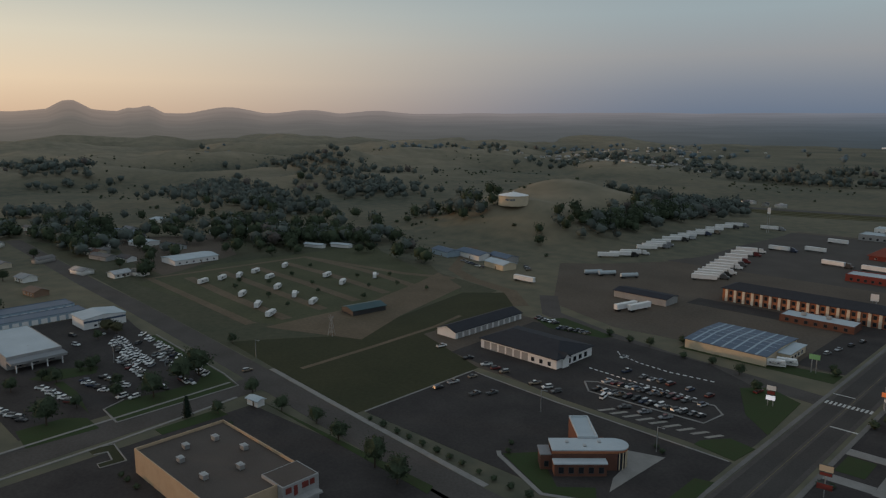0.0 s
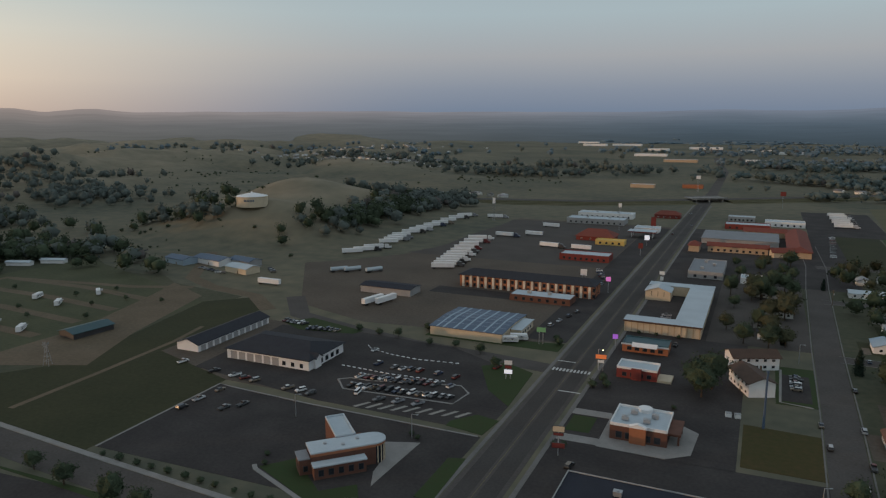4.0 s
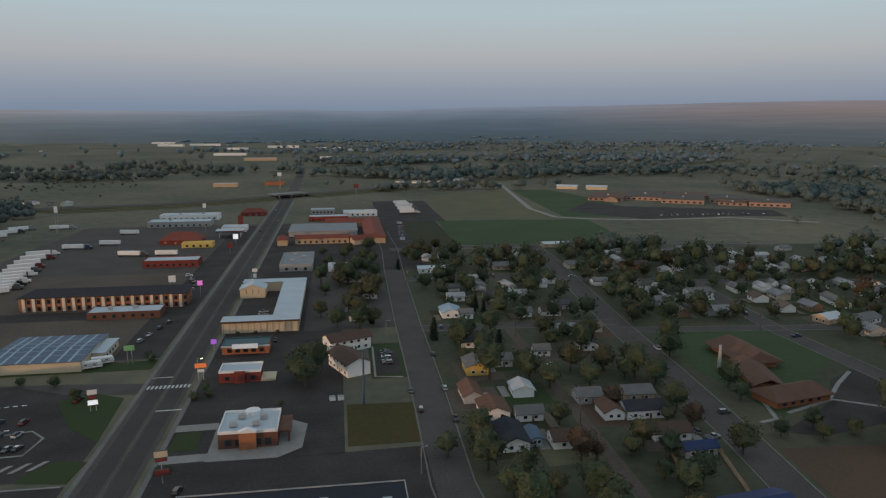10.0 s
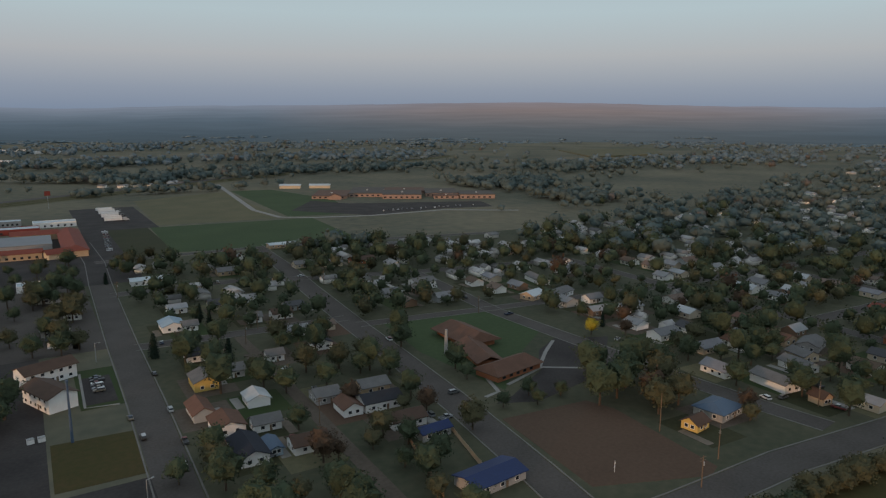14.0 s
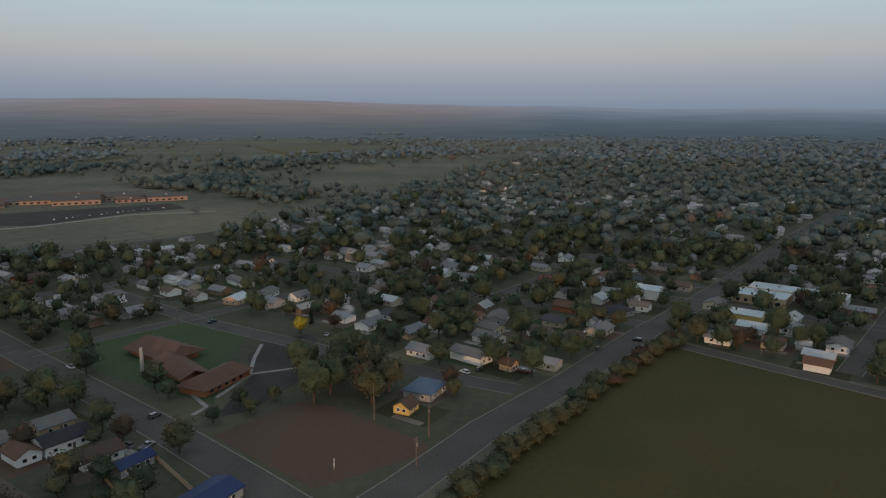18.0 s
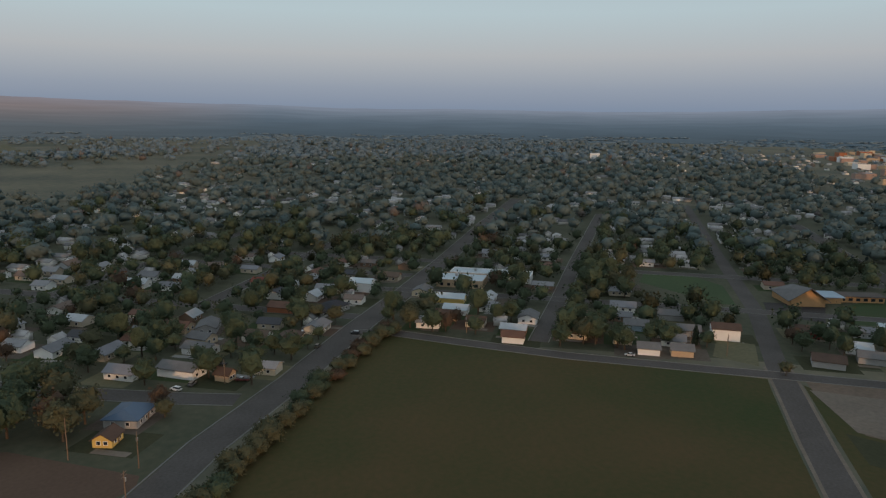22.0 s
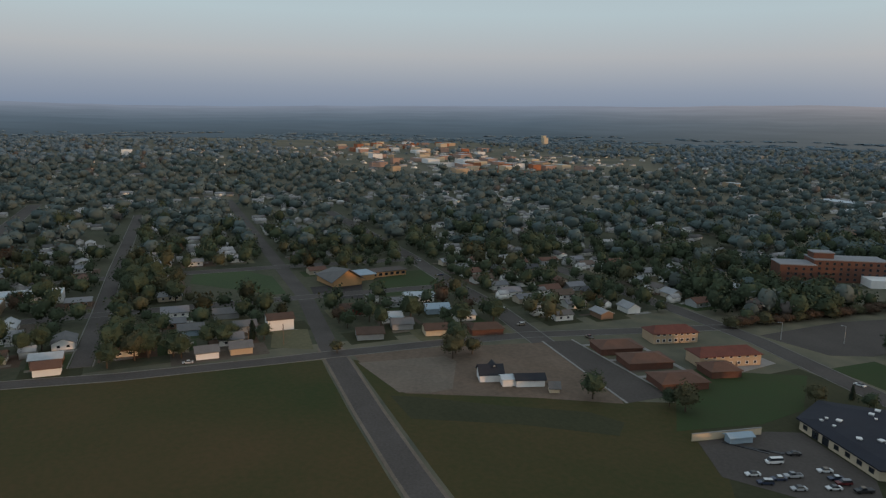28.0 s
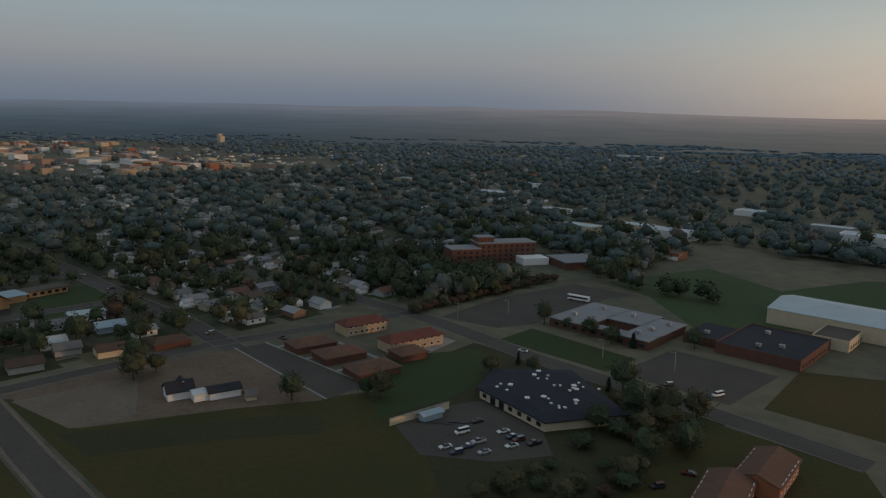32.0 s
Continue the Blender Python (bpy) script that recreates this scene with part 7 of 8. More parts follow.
sign(-86, 300, 8, [(4.2, 2.2, 6.0, LIT_GREEN)], "green and yellow roadside sign", 8, 2)
sign(-78, 410, 10, [(2.8, 2.8, 7.4, LIT_PINK)], "lit pink electronic screen by the hotel", 8)
sign(-94, 416, 11, [(4.0, 4.0, 8.4, WHITE)], "square white hotel sign", 4, 2)
sign(-52, 444, 9, [(3.2, 2.2, 7, WHITE), (2.0, 2.6, 3.2, WHITE)], "white motel sign on a post", 6)
sign(-82, 585, 9, [(4.0, 4.0, 5.0, LIT_WHITE)], "bright white lit filling-station sign", 8)
sign(-80, 540, 10, [(3.4, 4.2, 5.6, RED_WALL)], "red filling-station sign on a post", 8)
sign(-86, 648, 16, [(4.2, 8, 8, RED_WALL)], "tall red and white fuel price sign", 8, 2)
sign(-245, 672, 24, [(3.0, 6.0, 18, WHITE)], "very tall white truck-stop sign", 8, 2)
sign(-118, 660, 26, [(3.0, 4.0, 22, WHITE)], "very tall slim white sign post", 8)
sign(-84, 1068, 24, [(6, 5, 19, WHITE)], "tall white sign past the highway", 8, 2)
sign(22, 905, 20, [(6, 5, 15, RED_WALL)], "tall red sign near the highway", 8)


def pole(x, y, h, label, lamp=None, m=WOOD, arms=True):
    p = thing("utility_pole" if not lamp else "street_lamp", x, y, (x * 7 + y * 3) % 40, label, "pole" if not lamp else "street lamp", "poles and lamps")
    part("post", Shape().tube(0.19, 0.12, -0.4, h, 8), m, p)
    if lamp:
        arm = part("arm", Shape().box(0, 1.8, -0.06, 0.06, h - 0.2, h - 0.08), STEEL, p)
        part("lamp_head", Shape().box(1.4, 2.2, -0.18, 0.18, h - 0.32, h - 0.12), lamp, arm)
    elif arms:
        for z in (h - 0.6, h - 1.5):
            part("crossarm", Shape().box(-1.2, 1.2, -0.07, 0.07, z, z + 0.14), WOOD, p)
        part("transformer", Shape().tube(0.28, 0.28, h - 3.0, h - 2.0, 10, pose(0.4, 0, 0)), STEEL, p)


pole(168, 127, 11, "tall wooden utility pole at the street corner")
pole(168, 150, 13, "bare pale pole by the playing field", m=WOOD, arms=False)
for x, y in ((79, 310), (79, 250), (77, 212), (150, 118), (316, 60), (318, 0), (312, -40), (310, -55), (232, 136), (196, 300), (150, 400), (90, 330), (40, 430)):
    pole(x, y, 9.5, "wooden utility pole beside the street")
for x, y, lit in ((21, 187, STEEL), (350, -88, LIT_WARM), (-55.5, 278, LIT_WARM), (-262, 152, STEEL), (237, -276, STEEL), (222, -300, STEEL), (150, -274, STEEL), (20, 318, STEEL), (-96, 190, STEEL), (-140, 190, STEEL), (120, -280, STEEL), (-300, 110, STEEL), (-280, 122, STEEL)):
    pole(x, y, 8.5, "grey street lamp with a single arm", lamp=lit, m=STEEL)
mast = thing("steel_mast", 7, 241, 0, "slim blue-painted steel mast", "mast")
part("post", Shape().tube(0.45, 0.3, -0.3, 20, 12), BLUE_STEEL, mast)
part("cap", Shape().tube(0.5, 0.5, 20, 20.6, 12), BLUE_STEEL, mast)
LOT_BUSHES = ((-300, 103, 0.6), (-292, 86, 0.7), (-338, 118, 0.6), (-300, 97, 0.55), (-272, 100, 0.6), (-299, 83, 0.6), (-334, 87, 0.6), (-252, 70, 1.2), (-256, 118, 1.3), (-250, 104, 1.2), (-260, 126, 1.4), (-497, 191, 0.9), (-510, 126, 0.9), (-580, 164, 0.9), (-470, 200, 0.8))
WEST_SHEDS = ((-644, 255, 30, 14, BLUE_WALL, BLUE_STEEL), (-578, 242, 20, 16, WHITE, PALE_ROOF), (-698, 310, 16, 14, WHITE, PALE_ROOF), (-573, 333, 20, 6, WHITE, PALE_ROOF), (-589, 375, 18, 6, WHITE, PALE_ROOF), (-539, 196, 22, 9, GREY_WALL, GREY_ROOF), (-728, 208, 26, 10, WHITE, GREY_ROOF))
for i, (x, y, q) in enumerate(LOT_BUSHES):
    tree("green3" if q > 0.5 else "bush", x, y, q, i * 47)
hut = gable_building("shed", -217, 125, 6, 3.2, 2.5, 0.5, WHITE, PALE_ROOF, "small white trailer shed on the verge", "shed", rot=8, wins="", door=True)
for x, y, lx, ly, w_, r_ in WEST_SHEDS:
    gable_building("shed", x, y, lx, ly, 3.2, 1.2, w_, r_, "pale metal shed among the western yards", "shed", rot=12, wins="", door=True)
goal = thing("goal_post", 136, 137, 40, "small pale goal frame on the bare field", "goal post")
part("upright", Shape().tube(0.08, 0.08, 0, 3.4, 6), WHITE, goal)
part("crossbar", Shape().box(-1.5, 1.5, -0.06, 0.06, 2.2, 2.32), WHITE, goal)
for x, y in ((-4, 247), (-1, 247)):
    d = thing("dumpster", x, y, 10, "white waste container standing on the asphalt", "container")
    part("bin", Shape().box(-1.0, 1.0, -0.8, 0.8, 0.1, 1.5), WHITE, d)
    part("lid", Shape().box(-1.05, 1.05, -0.85, 0.85, 1.5, 1.6), GREY_WALL, d)


def fence(pts, h, material, label):
    f = thing("fence", pts[0][0], pts[0][1], 0, label, "fence")
    for (ax, ay), (bx, by) in zip(pts, pts[1:]):
        ln = math.hypot(bx - ax, by - ay)
        m = pose(ax - pts[0][0], ay - pts[0][1], 0, 0, 0, math.degrees(math.atan2(by - ay, bx - ax)))
        k = max(1, round(ln / 2.5))
        for i in range(k):
            part("panel", Shape().box(i * ln / k + 0.08, (i + 1) * ln / k - 0.08, -0.03, 0.03, 0.08, h), material, f, m=m)
            part("post", Shape().box(i * ln / k - 0.07, i * ln / k + 0.07, -0.07, 0.07, -0.2, h + 0.1), material, f, m=m)


fence([(183, 384), (181, 360), (207, 361)], 1.7, WHITE, "white board fence round a yard")
fence([(112, 190), (104, 150)], 1.8, TAN, "tan board fence along the street")
fence([(96, 186), (88, 150)], 1.8, WOOD, "weathered board fence between yards")
fence([(96, 189), (111, 190)], 1.7, WOOD, "weathered board fence behind a yard")
fence([(45, 228), (44, 219)], 1.2, WHITE, "low white picket fence by the walk")
for x, y, lx, ly, rz in ((104, 185, 11, 5, 6), (103, 151, 18, 10, 8)):
    b = gable_building("house", x, y, lx, ly, 2.8, 1.3, GREY_WALL, mat("blue_tarpaulin", (0.016, 0.034, 0.12), (0.012, 0.024, 0.085), rough=0.5, fine=2), "house with its roof covered by a blue tarpaulin", rot=rz, wins="s", nwin=3)

# ---------------------------------------------------------------- planted trees and thickets
for i, (k, x, y, s) in enumerate((
    ("spruce", -224.5, 104, 0.85), ("green3", -219, 112, 0.6), ("green3", -188, 130.5, 0.75), ("green3", -172, 127.5, 0.85), ("green2", -150, 124, 0.75), ("green1", -138, 122, 0.8), ("green3", -205, 128, 0.7), ("green3", -226.5, 129.5, 0.75), ("olive2", -346, 125, 0.9), ("olive2", -340, 127, 0.8), ("green3", -297, 100, 0.7), ("green3", -260, 95, 0.7), ("green3", -298, 86, 0.6), ("green3", -294, 71, 0.7), ("green3", -260, 82, 0.6), ("green3", -288, 156, 0.6),
    ("green1", -14, 262, 1.1), ("green1", -17, 270, 1.1), ("green2", -11, 272, 1.1), ("green3", 30, 196, 0.9), ("green3", -50, 262, 0.5), ("bush", -53, 256, 1.3), ("bush", -48, 258, 1.3), ("green3", -94, 262, 0.6), ("green3", -106, 276, 0.6), ("green3", -150, 284, 0.55), ("bush", -120, 282, 1.3), ("bush", -132, 280, 1.2), ("bush", -160, 284, 1.3), ("bush", -172, 286, 1.4), ("bush", -142, 300, 1.5), ("bush", -78, 302, 1.4), ("bush", -81, 308, 1.2),
    ("yellow", 221, 242, 0.85), ("green2", 166, 176, 1.16), ("green1", 176, 178, 1.26), ("olive1", 178, 160, 1.21), ("rust1", 184, 168, 1.16), ("olive1", 190, 162, 1.16), ("green1", 186, 184, 1.26), ("olive2", 200, 140, 0.8), ("rust1", 206, 146, 0.8), ("green3", 148, 188, 0.7), ("green3", 160, 190, 0.7), ("green3", 136, 192, 0.7), ("green2", 196, 190, 1.26), ("green1", 206, 186, 1.16), ("olive1", 198, 178, 1.26), ("green2", 180, 196, 1.16),
    ("olive1", 117, 182, 0.95), ("olive2", 84, 186, 0.8), ("rust1", 92, 222, 0.8), ("green1", 76, 244, 0.9), ("olive1", 102, 258, 1.0), ("green2", 112, 250, 1.0), ("green1", 118, 244, 0.9), ("green1", 136, 270, 1.0), ("green2", 142, 284, 1.0), ("green1", 142, 234, 0.95), ("green3", 140, 222, 0.8), ("green1", 150, 196, 0.6), ("spruce", 72, 350, 0.8), ("spruce", 70, 362, 0.9), ("spruce", 68, 356, 0.8), ("spruce", 38, 470, 0.8), ("spruce", 112, 300, 0.9), ("rust1", 73, 186, 0.6),
    ("green1", 206, -148, 0.9), ("olive1", 184, -172, 0.95), ("green3", 161, -236, 0.8), ("olive1", 172, -222, 0.7), ("spruce", 171, -240, 0.6), ("green2", 108, -222, 1.0), ("olive1", 101, -232, 1.0), ("olive2", 96, -222, 1.1), ("olive1", 92, -236, 1.0), ("olive2", 100, -212, 1.0), ("green1", 112, -204, 0.8), ("green2", 82, -206, 0.9), ("green1", 90, -196, 0.9), ("hedge", 112, -150, 0.6), ("hedge_green", 104, -158, 0.7), ("hedge", 96, -166, 0.8), ("hedge_green", 108, -170, 0.6), ("hedge", 84, -150, 0.8), ("hedge_green", 86, -176, 1.0), ("green1", 124, -244, 1.1), ("spruce", 128, -240, 0.6), ("green1", 172, -300, 0.8), ("green1", 158, -296, 0.8), ("spruce", 148, -298, 0.8), ("green3", 186, -302, 0.7), ("green1", 128, -318, 0.8), ("green2", 200, -302, 0.8), ("green3", 190, -170, 0.8),
    ("green1", 314, 76, 1.0), ("olive1", 318, 88, 1.0), ("green2", 330, 100, 1.1), ("green1", 306, 16, 0.95), ("green2", 318, 14, 1.1), ("olive1", 312, 6, 1.1), ("green1", 322, 2, 1.1), ("green2", 330, 10, 1.1), ("green1", 308, -12, 0.9), ("green1", 318, -30, 0.9), ("green3", 320, -48, 0.9), ("olive2", 290, -74, 0.7), ("green2", 272, -122, 1.0), ("olive1", 266, -118, 1.0), ("olive2", 268, -128, 0.9), ("rust1", 400, 50, 0.8), ("green1", 416, 62, 0.9), ("green2", 420, 50, 1.0),
    ("green2", 410, 4, 1.2), ("green1", 422, 8, 1.2), ("green2", 434, 4, 1.2), ("olive1", 416, -8, 1.2), ("green1", 428, -6, 1.2), ("green2", 442, -4, 1.2), ("green1", 446, 12, 1.2), ("olive1", 436, -16, 1.1), ("green1", 404, -14, 1.1),
)):
    tree(k, x, y, s, (i * 53) % 360)
plant = random.Random(12)
for i in range(34):
    x, y = (plant.uniform(76, 112), plant.uniform(-190, -140)) if i % 2 else (plant.uniform(84, 122), plant.uniform(-246, -186))
    u, v = x - 137, y + 207
    u, v = u * math.cos(radians(17)) - v * math.sin(radians(17)), u * math.sin(radians(17)) + v * math.cos(radians(17))
    if (abs(u) < 23 and abs(v) < 19) or abs(x - 66) < 18 and abs(y + 200) < 34:
        continue
    tree(plant.choice(("hedge", "hedge_green", "hedge_green", "hedge_rust", "olive2")), x, y, plant.uniform(0.6, 1.0), plant.uniform(0, 360))
for i in range(30):
    tree(plant.choice(("green1", "green2", "green3", "olive1")), plant.uniform(-14, 23), (338, 362, 390, 408, 428, 434, 448, 458, 488, 505, 524, 540)[i % 12] + plant.uniform(-4, 4), plant.uniform(0.75, 1.15), plant.uniform(0, 360))
for i in range(40):
    t = i / 39
    x = 138 + 172 * t
    tree(plant.choice(("hedge", "hedge_green", "hedge_green", "hedge") if t < 0.55 else ("hedge", "hedge_rust", "hedge_green", "hedge_rust")), x + plant.uniform(-2, 2), 99.5 + plant.uniform(-3.5, 2.5) - 4 * (t > 0.9), plant.uniform(0.65, 1.15), plant.uniform(0, 360))
for i in range(18):
    tree("hedge_rust" if i % 3 else "hedge", 262 - 0.4 * i + plant.uniform(-2, 2), -268 - 7.4 * i, plant.uniform(0.9, 1.2), plant.uniform(0, 360))
for i, (x, y) in enumerate(((-326, 210), (-340, 240), (-360, 250), (-385, 212), (-390, 255), (-330, 270), (-345, 300), (-405, 280), (-310, 250), (-380, 232), (-300, 290), (-322, 286), (-356, 282), (-398, 222), (-352, 214))):
    tree("green3", x, y, 0.35 + 0.02 * (i % 5), i * 40)
for i in range(16):
    tree("bush", -176 + i * 6.3 + plant.uniform(-1, 1), 144.5 - i * 0.3, plant.uniform(0.6, 1.0), i * 31)
for x, y in ((-128, 158), (-131, 163), (-97, 192), (-94, 190), (-207, 110), (-198, 72), (-194, 72), (-188, 72), (-53, 202), (-50, 203), (-22, 246), (-30, 334), (-40, 334), (-48, 334)):
    tree("bush", x, y, 0.7, x * 13 % 360)


def in_town(x, y):
    if 40 < x < 140 and 186 < y < 545:
        return True
    if 140 <= x < 430 and 122 < y < 520:
        return True
    return x >= 298 and -480 < y < 520


for x, y, lx, ly, ro in ((14, 420, 12, 8, 90), (4, 440, 10, 8, 0), (16, 398, 11, 8, 90)):
    house(x, y, lx, ly, ro)

# filler houses along the blocks, and their yard trees
lots = random.Random(77)
FAR_HOUSES = []
count = 0
yy = -470.0
while yy < 520:
    xx = 44.0
    while xx < 900:
        x, y = xx + lots.uniform(-2.5, 2.5), yy + lots.uniform(-3, 3)
        if in_town(x, y) and lots.random() < (0.8 if math.hypot(x, y) < 520 else 0.34):
            if clear(x, y, 6.5):
                lx, ly, ro = lots.uniform(9, 13.4), lots.uniform(6.8, 8.8), lots.choice((0, 90, 90)) + lots.uniform(-4, 4)
                if math.hypot(x, y) < 520 and count < 135:
                    hs = house(x, y, lx, ly, ro, wins="s" if ro < 45 else "n", rise=lots.uniform(1.3, 2.2), label=lots.choice(("frame house with a pitched shingle roof", "small frame bungalow with a shingle roof")))
                    count += 1
                else:
                    FAR_HOUSES.append((x, y, lx, ly, ro))
                    keep(x - 6, y - 6, x + 6, y + 6)
                if lots.random() < 0.35 and clear(x + 11, y + 8, 3):
                    FAR_HOUSES.append((x + 11, y + 8, 6, 5, ro))
        xx += 18.5
    yy += 23.0

near = []
yard = random.Random(8)
for _ in range(14000):
    x, y = yard.uniform(-12, 560), yard.uniform(-420, 545)
    r = math.hypot(x, y)
    if r > 560 or not (in_town(x, y) or (40 < x < 300 and 120 < y < 520)) or not clear(x, y, 2.6):
        continue
    if any((x - a) ** 2 + (y - b) ** 2 < 62 for a, b in near):
        continue
    if x < 140 and yard.random() < 0.62:
        continue
    near.append((x, y))
near.sort(key=lambda p: math.hypot(*p))
NEAR_TREES, REST_TREES = near[:110], near[110:]
for i, (x, y) in enumerate(NEAR_TREES):
    k = yard.choice(("green1", "green1", "green2", "green2", "green3", "olive1", "olive2", "green1", "green2", "green3", "spruce", "rust1", "green3", "green1"))
    tree(k, x, y, yard.uniform(0.7, 1.2), yard.uniform(0, 360))
for key, (m, shape) in YARDS.items():
    tagged(part("ground", shape, m), {"lawn": "mown green house lots", "rough_grass": "rough olive house lots", "dry_grass": "dry straw-coloured house lots", "bare_dirt": "bare brown dirt house lots", "gravel": "gravelled yards and drives", "concrete": "pale concrete house drives", "pale_dirt": "pale dirt house drives"}[key], "yards", kind="structure")


# ---------------------------------------------------------------- far houses, woods and town, joined
def joined(name, base_list, places, material, label, category):
    """Many placed copies of small base shapes in one mesh. places: x, y, z, rotation, scale x, y, z, which base."""
    bases = [(np.array(b.v, dtype=np.float32), b.f) for b in base_list]
    vs, fs, off = [], [], 0
    for x, y, z, r, sx, sy, sz, k in places:
        v, f = bases[k % len(bases)]
        x, y = site(x, y)
        c, s = math.cos(r), math.sin(r)
        w = v * np.array((sx, sy, sz), dtype=np.float32)
        vs.append(np.stack((w[:, 0] * c - w[:, 1] * s + x, w[:, 0] * s + w[:, 1] * c + y, w[:, 2] + z), 1))
        fs.append((f, off))
        off += len(v)
    verts = np.concatenate(vs)
    loops = np.array([i + o for f, o in fs for q in f for i in q], dtype=np.int32)
    sizes = np.array([len(q) for f, o in fs for q in f], dtype=np.int32)
    me = bpy.data.meshes.new(name)
    me.vertices.add(len(verts)); me.vertices.foreach_set("co", verts.ravel())
    me.loops.add(len(loops)); me.loops.foreach_set("vertex_index", loops)
    me.polygons.add(len(sizes)); me.polygons.foreach_set("loop_start", np.concatenate(([0], np.cumsum(sizes)[:-1])).astype(np.int32))
    me.update(calc_edges=True)
    me.materials.append(material)
    return tagged(new(name, me), label, category, kind="stuff")


FAR_WALL = mat("far_siding", (0.84, 0.83, 0.81), (0.62, 0.6, 0.58), coarse=0.05, fine=0.3, bump=0, island=0.45)
FAR_ROOF = mat("far_shingle", (0.34, 0.335, 0.335), (0.17, 0.16, 0.158), coarse=0.05, fine=0.3, bump=0, island=0.65)
wide = random.Random(21)
# more houses of the town, further out than the measured blocks
for _ in range(1500):
    r, a = 520 + 1900 * wide.random() ** 0.8, -wide.uniform(52, 158)
    x, y = -r * math.sin(radians(a)), r * math.cos(radians(a))
    if in_town(x, y) and x < 900 or not clear(x, y, 4):
        continue
    if y > 500 + 0.32 * max(0, x - 420):
        continue
    FAR_HOUSES.append((x, y, wide.uniform(9, 15), wide.uniform(7, 10), wide.choice((0, 90)) + wide.uniform(-4, 4)))
for cx, cy, sx, sy, n in ((-850, 1420, 230, 160, 120), (-1150, 2000, 260, 260, 70), (-640, 190, 160, 60, 10), (140, 1150, 160, 40, 10), (-330, 880, 120, 30, 8)):
    for _ in range(n):
        FAR_HOUSES.append((cx + wide.gauss(0, sx / 2), cy + wide.gauss(0, sy / 2), wide.uniform(9, 15), wide.uniform(6, 9), wide.uniform(0, 180)))
box_walls, box_roof = Shape().body(-0.5, 0.5, -0.5, 0.5, 1.0, 0.55), Shape().gable(-0.5, 0.5, -0.5, 0.5, 1.01, 0.55, t=0.08, over=0.06)
placed = [(x, y, height(x, y), radians(ro), lx, ly, 2.9, 0) for x, y, lx, ly, ro in FAR_HOUSES]
joined("distant_house_walls", [box_walls], placed, FAR_WALL, "pale walls of many far frame houses among trees", "houses")
joined("distant_house_roofs", [box_roof], placed, FAR_ROOF, "grey and brown roofs of many far houses", "roofs")

# far halls and blocks
for i in range(84):
    x, y = wide.uniform(1250, 2500), wide.uniform(-860, -420)
    y += (x - 1300) * -0.18
    w, d, h = wide.uniform(18, 50), wide.uniform(16, 34), wide.uniform(6, 13)
    flat_building("town_building", x - w / 2, y - d / 2, x + w / 2, y + d / 2, h, wide.choice((ORANGE_BRICK, CREAM, ROSY_WALL, WHITE, TAN, ROSY_WALL)), wide.choice((PALE_ROOF, GREY_FLAT, GRAVEL_ROOF)), "masonry block of the far town centre", "building")
for x, y, w, d, h, m in ((1174, -650, 40, 25, 8, ORANGE_BRICK), (1300, -690, 30, 24, 9, CREAM), (1243, -618, 44, 20, 6, ORANGE_BRICK), (2636, -1571, 20, 20, 26, CREAM), (2680, -1590, 16, 16, 34, CREAM), (809, -1147, 22, 12, 10, ORANGE_BRICK), (370, -615, 40, 22, 6, CREAM), (346, -672, 44, 20, 5, CREAM), (290, -640, 46, 24, 8, WHITE), (250, -540, 36, 16, 5, ORANGE_BRICK), (1110, -2180, 160, 30, 10, WHITE), (560, -760, 40, 24, 6, WHITE), (640, -820, 60, 30, 7, GREY_WALL), (470, -720, 36, 20, 5, WHITE), (150, -760, 50, 30, 8, WHITE), (200, -820, 40, 20, 6, GREY_WALL), (90, -700, 40, 20, 6, WHITE), (1900, 30, 30, 24, 14, WHITE), (300, -900, 50, 26, 6, WHITE), (700, -1000, 44, 26, 6, WHITE), (900, -900, 36, 20, 6, TAN),
                         (-600, 2770, 90, 30, 7, WHITE), (-490, 2830, 110, 30, 7, WHITE), (-297, 2098, 90, 26, 6, WHITE), (-188, 1834, 80, 26, 6, TAN), (-191, 2652, 110, 30, 7, WHITE), (-166, 1110, 36, 16, 5, TAN), (-96, 1130, 30, 14, 5, ORANGE_BRICK), (-30, 2500, 90, 26, 6, WHITE), (60, 2350, 80, 26, 6, WHITE), (-700, 3100, 90, 26, 6, WHITE), (-20, 1900, 50, 20, 5, WHITE), (-330, 2500, 70, 24, 6, WHITE)):
    flat_building("hall", x - w / 2, y - d / 2, x + w / 2, y + d / 2, h, m, PALE_ROOF if m is not ORANGE_BRICK else GRAVEL_ROOF, "far flat-roofed hall among trees", "building")

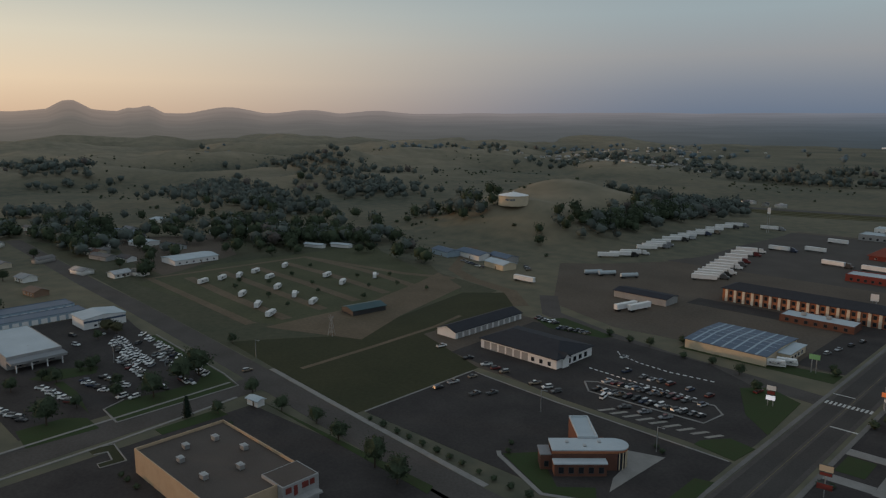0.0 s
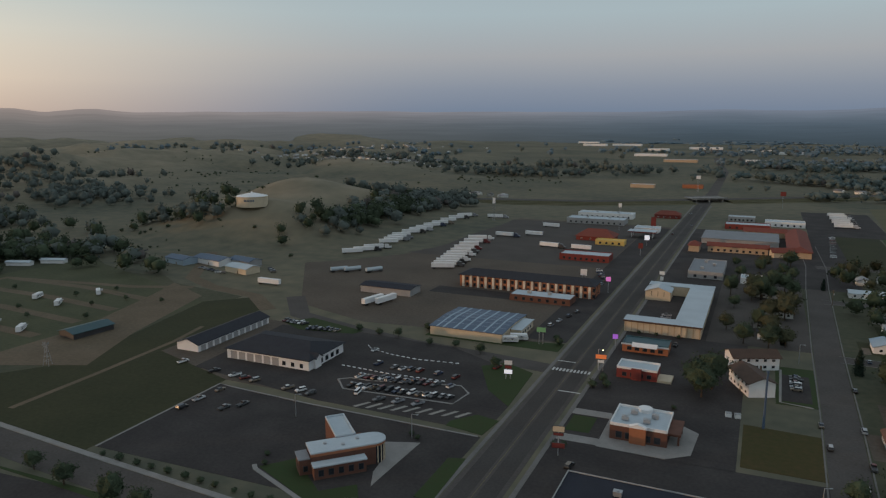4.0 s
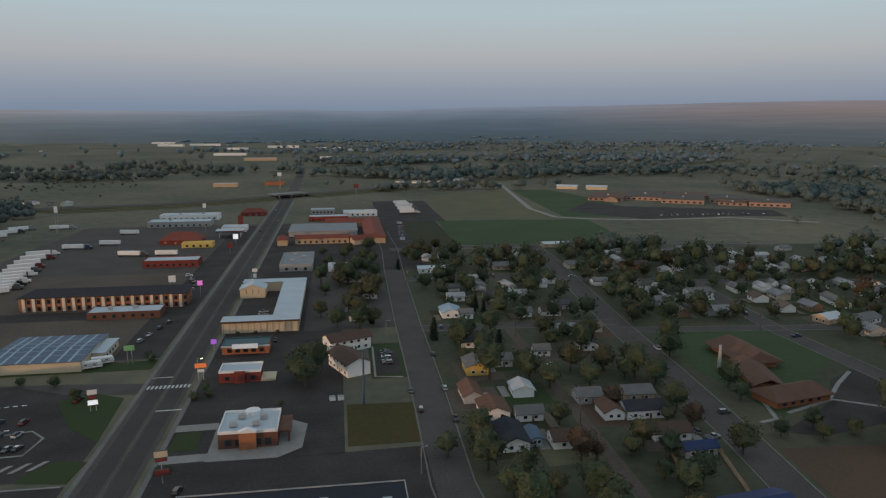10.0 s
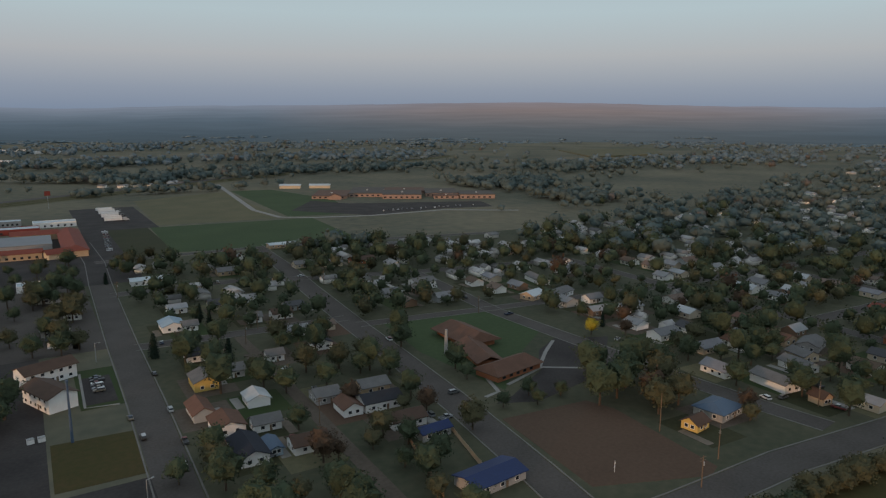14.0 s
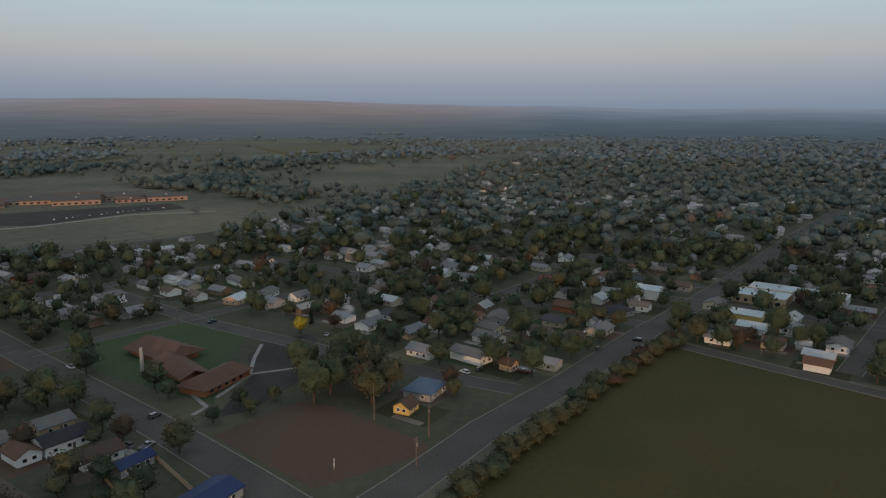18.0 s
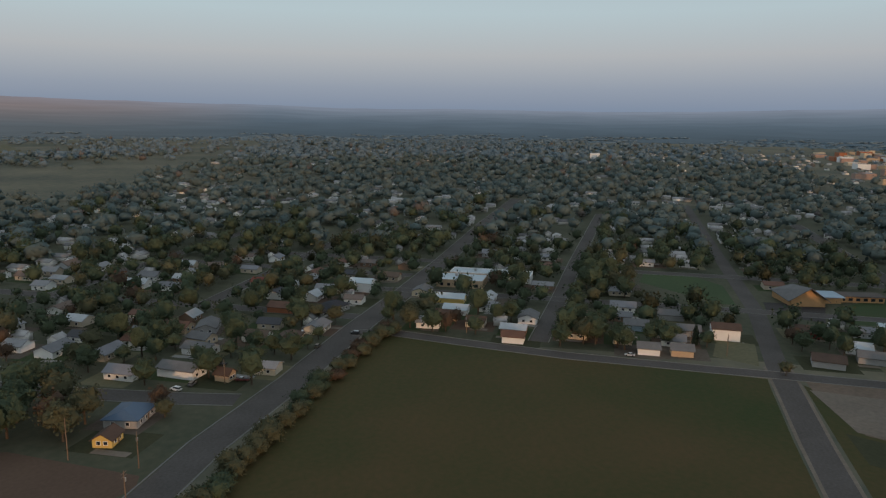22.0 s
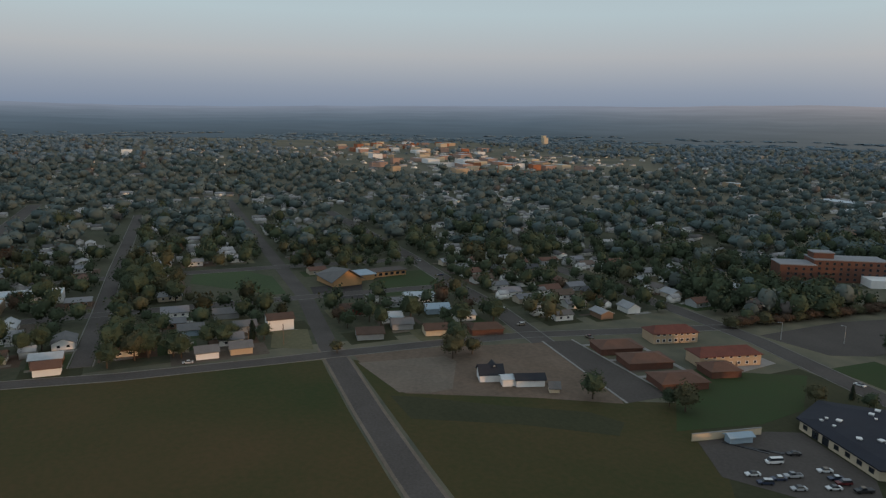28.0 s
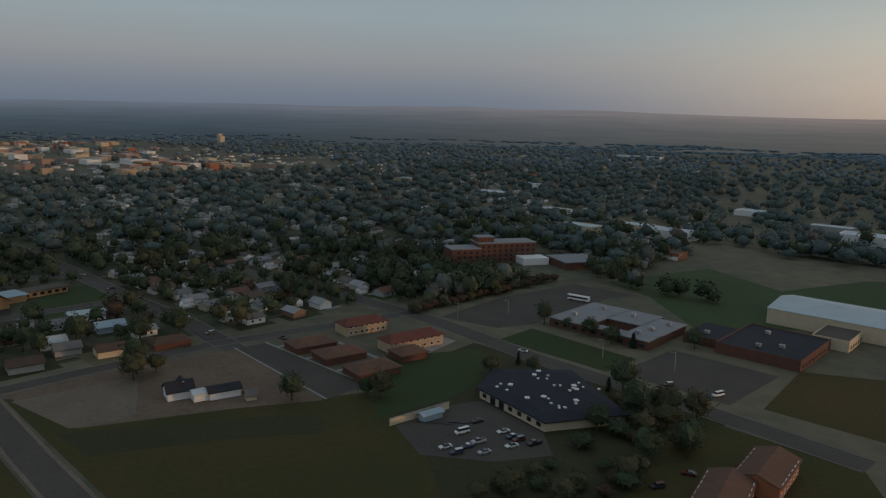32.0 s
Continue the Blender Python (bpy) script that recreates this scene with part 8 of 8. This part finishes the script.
# woods
small = [crown(40 + i, 11.4, 11.0, 42, 1.15, 0.06, level=0) for i in range(6)]
middle = [crown(60 + i, 10.8, 10.4, 120, 0.82, 0.1, level=0) for i in range(6)]
TOWN_TREES = []
for _ in range(11600):
    r, a = 540 + 2350 * wide.random() ** 1.15, -wide.uniform(36, 190)
    x, y = -r * math.sin(radians(a)), r * math.cos(radians(a))
    if y > 520 + 0.32 * max(0, x - 420) or not clear(x, y, 3):
        continue
    if 1150 < x < 2900 and -1150 < y < -380 and wide.random() < 0.9:
        continue
    if a < -158 and wide.random() < 0.45:
        continue
    TOWN_TREES.append((x, y))
for cx, cy, sx, sy, n, tilt in ((-560, 335, 150, 44, 120, 0), (-470, 352, 60, 40, 50, 0), (-930, 490, 130, 40, 110, 0), (-800, 660, 130, 40, 80, 0), (-720, 440, 180, 50, 110, 0), (-620, 232, 70, 24, 26, 0), (-600, 196, 90, 16, 24, 0), (-480, 172, 60, 14, 20, 0), (-760, 240, 120, 50, 50, 0), (-671, 220, 60, 40, 26, 0), (-640, 200, 180, 60, 90, 0), (-580, 240, 260, 150, 100, 0), (-470, 340, 120, 60, 60, 0), (-340, 650, 26, 150, 260, 0), (-420, 760, 110, 40, 120, 0), (-480, 500, 60, 30, 40, 0), (-760, 600, 120, 40, 60, 0), (-900, 480, 160, 40, 60, 0),
                               (-850, 1420, 300, 200, 320, 0), (-1150, 2000, 380, 330, 300, 0), (-420, 1250, 160, 120, 160, 0), (-300, 1500, 200, 160, 220, 0), (120, 1250, 220, 110, 260, 0), (500, 1330, 260, 110, 300, 0), (100, 1700, 300, 160, 320, 0), (700, 1750, 420, 220, 420, 0), (-100, 2300, 500, 260, 320, 0), (400, 2600, 600, 320, 380, 0), (1100, 2400, 500, 420, 380, 0), (1000, 1150, 320, 160, 320, 0), (640, 900, 160, 90, 200, 0), (560, 700, 120, 80, 160, 0), (1500, 1200, 420, 200, 380, 0), (2100, 1500, 500, 500, 400, 0), (340, 1010, 140, 26, 110, 0), (150, 1010, 100, 20, 60, 0), (2300, 600, 500, 500, 420, 0), (-1500, 1500, 400, 160, 120, 0), (-1100, 800, 260, 60, 100, 0), (-1700, 1000, 300, 90, 90, 0), (-1300, 400, 260, 60, 90, 0),
                               (110, 470, 20, 30, 10, 0), (95, 620, 12, 60, 34, 0), (200, 512, 60, 10, 34, 0), (330, 560, 50, 30, 50, 0), (-12, 380, 5, 60, 16, 0), (16, 520, 12, 40, 26, 0), (190, -425, 40, 16, 40, 0), (230, -470, 30, 60, 50, 0), (70, -470, 60, 12, 20, 0), (300, -520, 60, 30, 60, 0), (120, -640, 160, 20, 60, 0), (280, -330, 24, 60, 70, 0), (330, -300, 40, 50, 70, 0)):
    for _ in range(n):
        x, y = cx + wide.gauss(0, sx / 2), cy + wide.gauss(0, sy / 2)
        belt = noise.noise((x / 420, y / 110, 8.2)) + 0.45 * noise.noise((x / 120, y / 70, 2.2))
        if clear(x, y, 2.5) and (cy < 1000 or belt > (-0.12 if cx > 0 else 0.05)):
            TOWN_TREES.append((x, y))
groups = {0: [], 1: [], 2: [], 3: [], 4: []}
for x, y in TOWN_TREES:
    s = wide.uniform(0.7, 1.25) * (1.2 if math.hypot(x, y) < 1200 else 1.35)
    k = 0 if wide.random() < 0.86 else (1 if wide.random() < 0.8 else 2)
    # with distance, trees take leaf copies that have haze in their colour
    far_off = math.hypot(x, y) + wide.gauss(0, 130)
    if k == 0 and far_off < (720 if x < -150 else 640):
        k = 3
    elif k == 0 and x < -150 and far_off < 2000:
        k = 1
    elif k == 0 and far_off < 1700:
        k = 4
    b = s * (1.22 if k in (0, 4) else 1.0)
    groups[k].append((x, y, height(x, y) - 0.6, wide.uniform(0, 6.28), b, b, s * wide.uniform(0.85, 1.15), wide.randrange(6)))
for _ in range(2300):
    x, y = wide.uniform(-1500, -290), wide.uniform(330, 1500)
    if noise.noise((x / 90, y / 90, 4.4)) + 0.5 * noise.noise((x / 30, y / 30, 1.4)) > 0.26 and clear(x, y, 3) and math.hypot(x + 415, y - 512) > 24:
        s = wide.uniform(0.14, 0.42)
        groups[3].append((x, y, height(x, y) - 0.5, wide.uniform(0, 6.28), s * 1.3, s * 1.3, s, wide.randrange(6)))
yards = [(x, y, height(x, y) - 0.4, wide.uniform(0, 6.28), q, q, q * wide.uniform(0.9, 1.2), wide.randrange(6)) for x, y in REST_TREES for q in (wide.uniform(0.65, 1.25),)]
yards_olive, yards_rust = yards[::6], yards[3::15]
joined("yard_trees", middle, [q for q in yards if q not in yards_olive and q not in yards_rust], LEAF, "green yard trees between the houses", "trees")
joined("olive_yard_trees", middle, yards_olive, LEAF_OLIVE, "olive yard trees between the houses", "trees")
joined("autumn_yard_trees", middle, yards_rust, LEAF_RUST, "rust-coloured yard trees between the houses", "trees")
joined("nearer_woods", middle, groups[3], LEAF, "dark green thickets and woods at the edge of town", "trees")
joined("mid_woods", small, groups[4], MID_HAZE_LEAF, "green canopy of trees over the town blocks, tinted with painted haze", "trees")
joined("woods", small, groups[0], FAR_HAZE_LEAF, "dense green tree canopy over the town and river land, haze painted into its colour", "trees")
far_trees = []
tiny = [crown(80 + i, 11.0, 11.0, 9, 1.8, 0.06, level=0) for i in range(6)]
for _ in range(9000):
    r, a = 2900 + 520 * wide.random() ** 1.2, -wide.uniform(-24, 192)
    x, y = -r * math.sin(radians(a)), r * math.cos(radians(a))
    patch = noise.noise((a / 9.0, r / 120, 9.1)) + 0.5 * noise.noise((a / 2.6, r / 60, 3.1))
    if patch < (-0.45 if a < -56 else -0.02) + 0.5 * (r - 2900) / 520 + (0.5 if a > 12 else 0):
        continue
    q = wide.uniform(1.5, 2.6)
    far_trees.append((x, y, far_height(x, y) - 2, wide.uniform(0, 6.28), q * 2.2, q * 2.2, q * 0.42, wide.randrange(6)))
# the blue of these woods is distance haze put into the leaf colour
joined("farthest_woods", tiny, far_trees, FARTHEST_HAZE_LEAF, "farthest woods along the foot of the ridges, blued with painted haze", "trees")
joined("olive_woods", small, groups[1], FAR_HAZE_OLIVE, "olive trees scattered through the town canopy, paled with painted haze", "trees")
joined("autumn_woods", small, groups[2], FAR_HAZE_RUST, "rust-coloured trees scattered through the canopy, paled with painted haze", "trees")
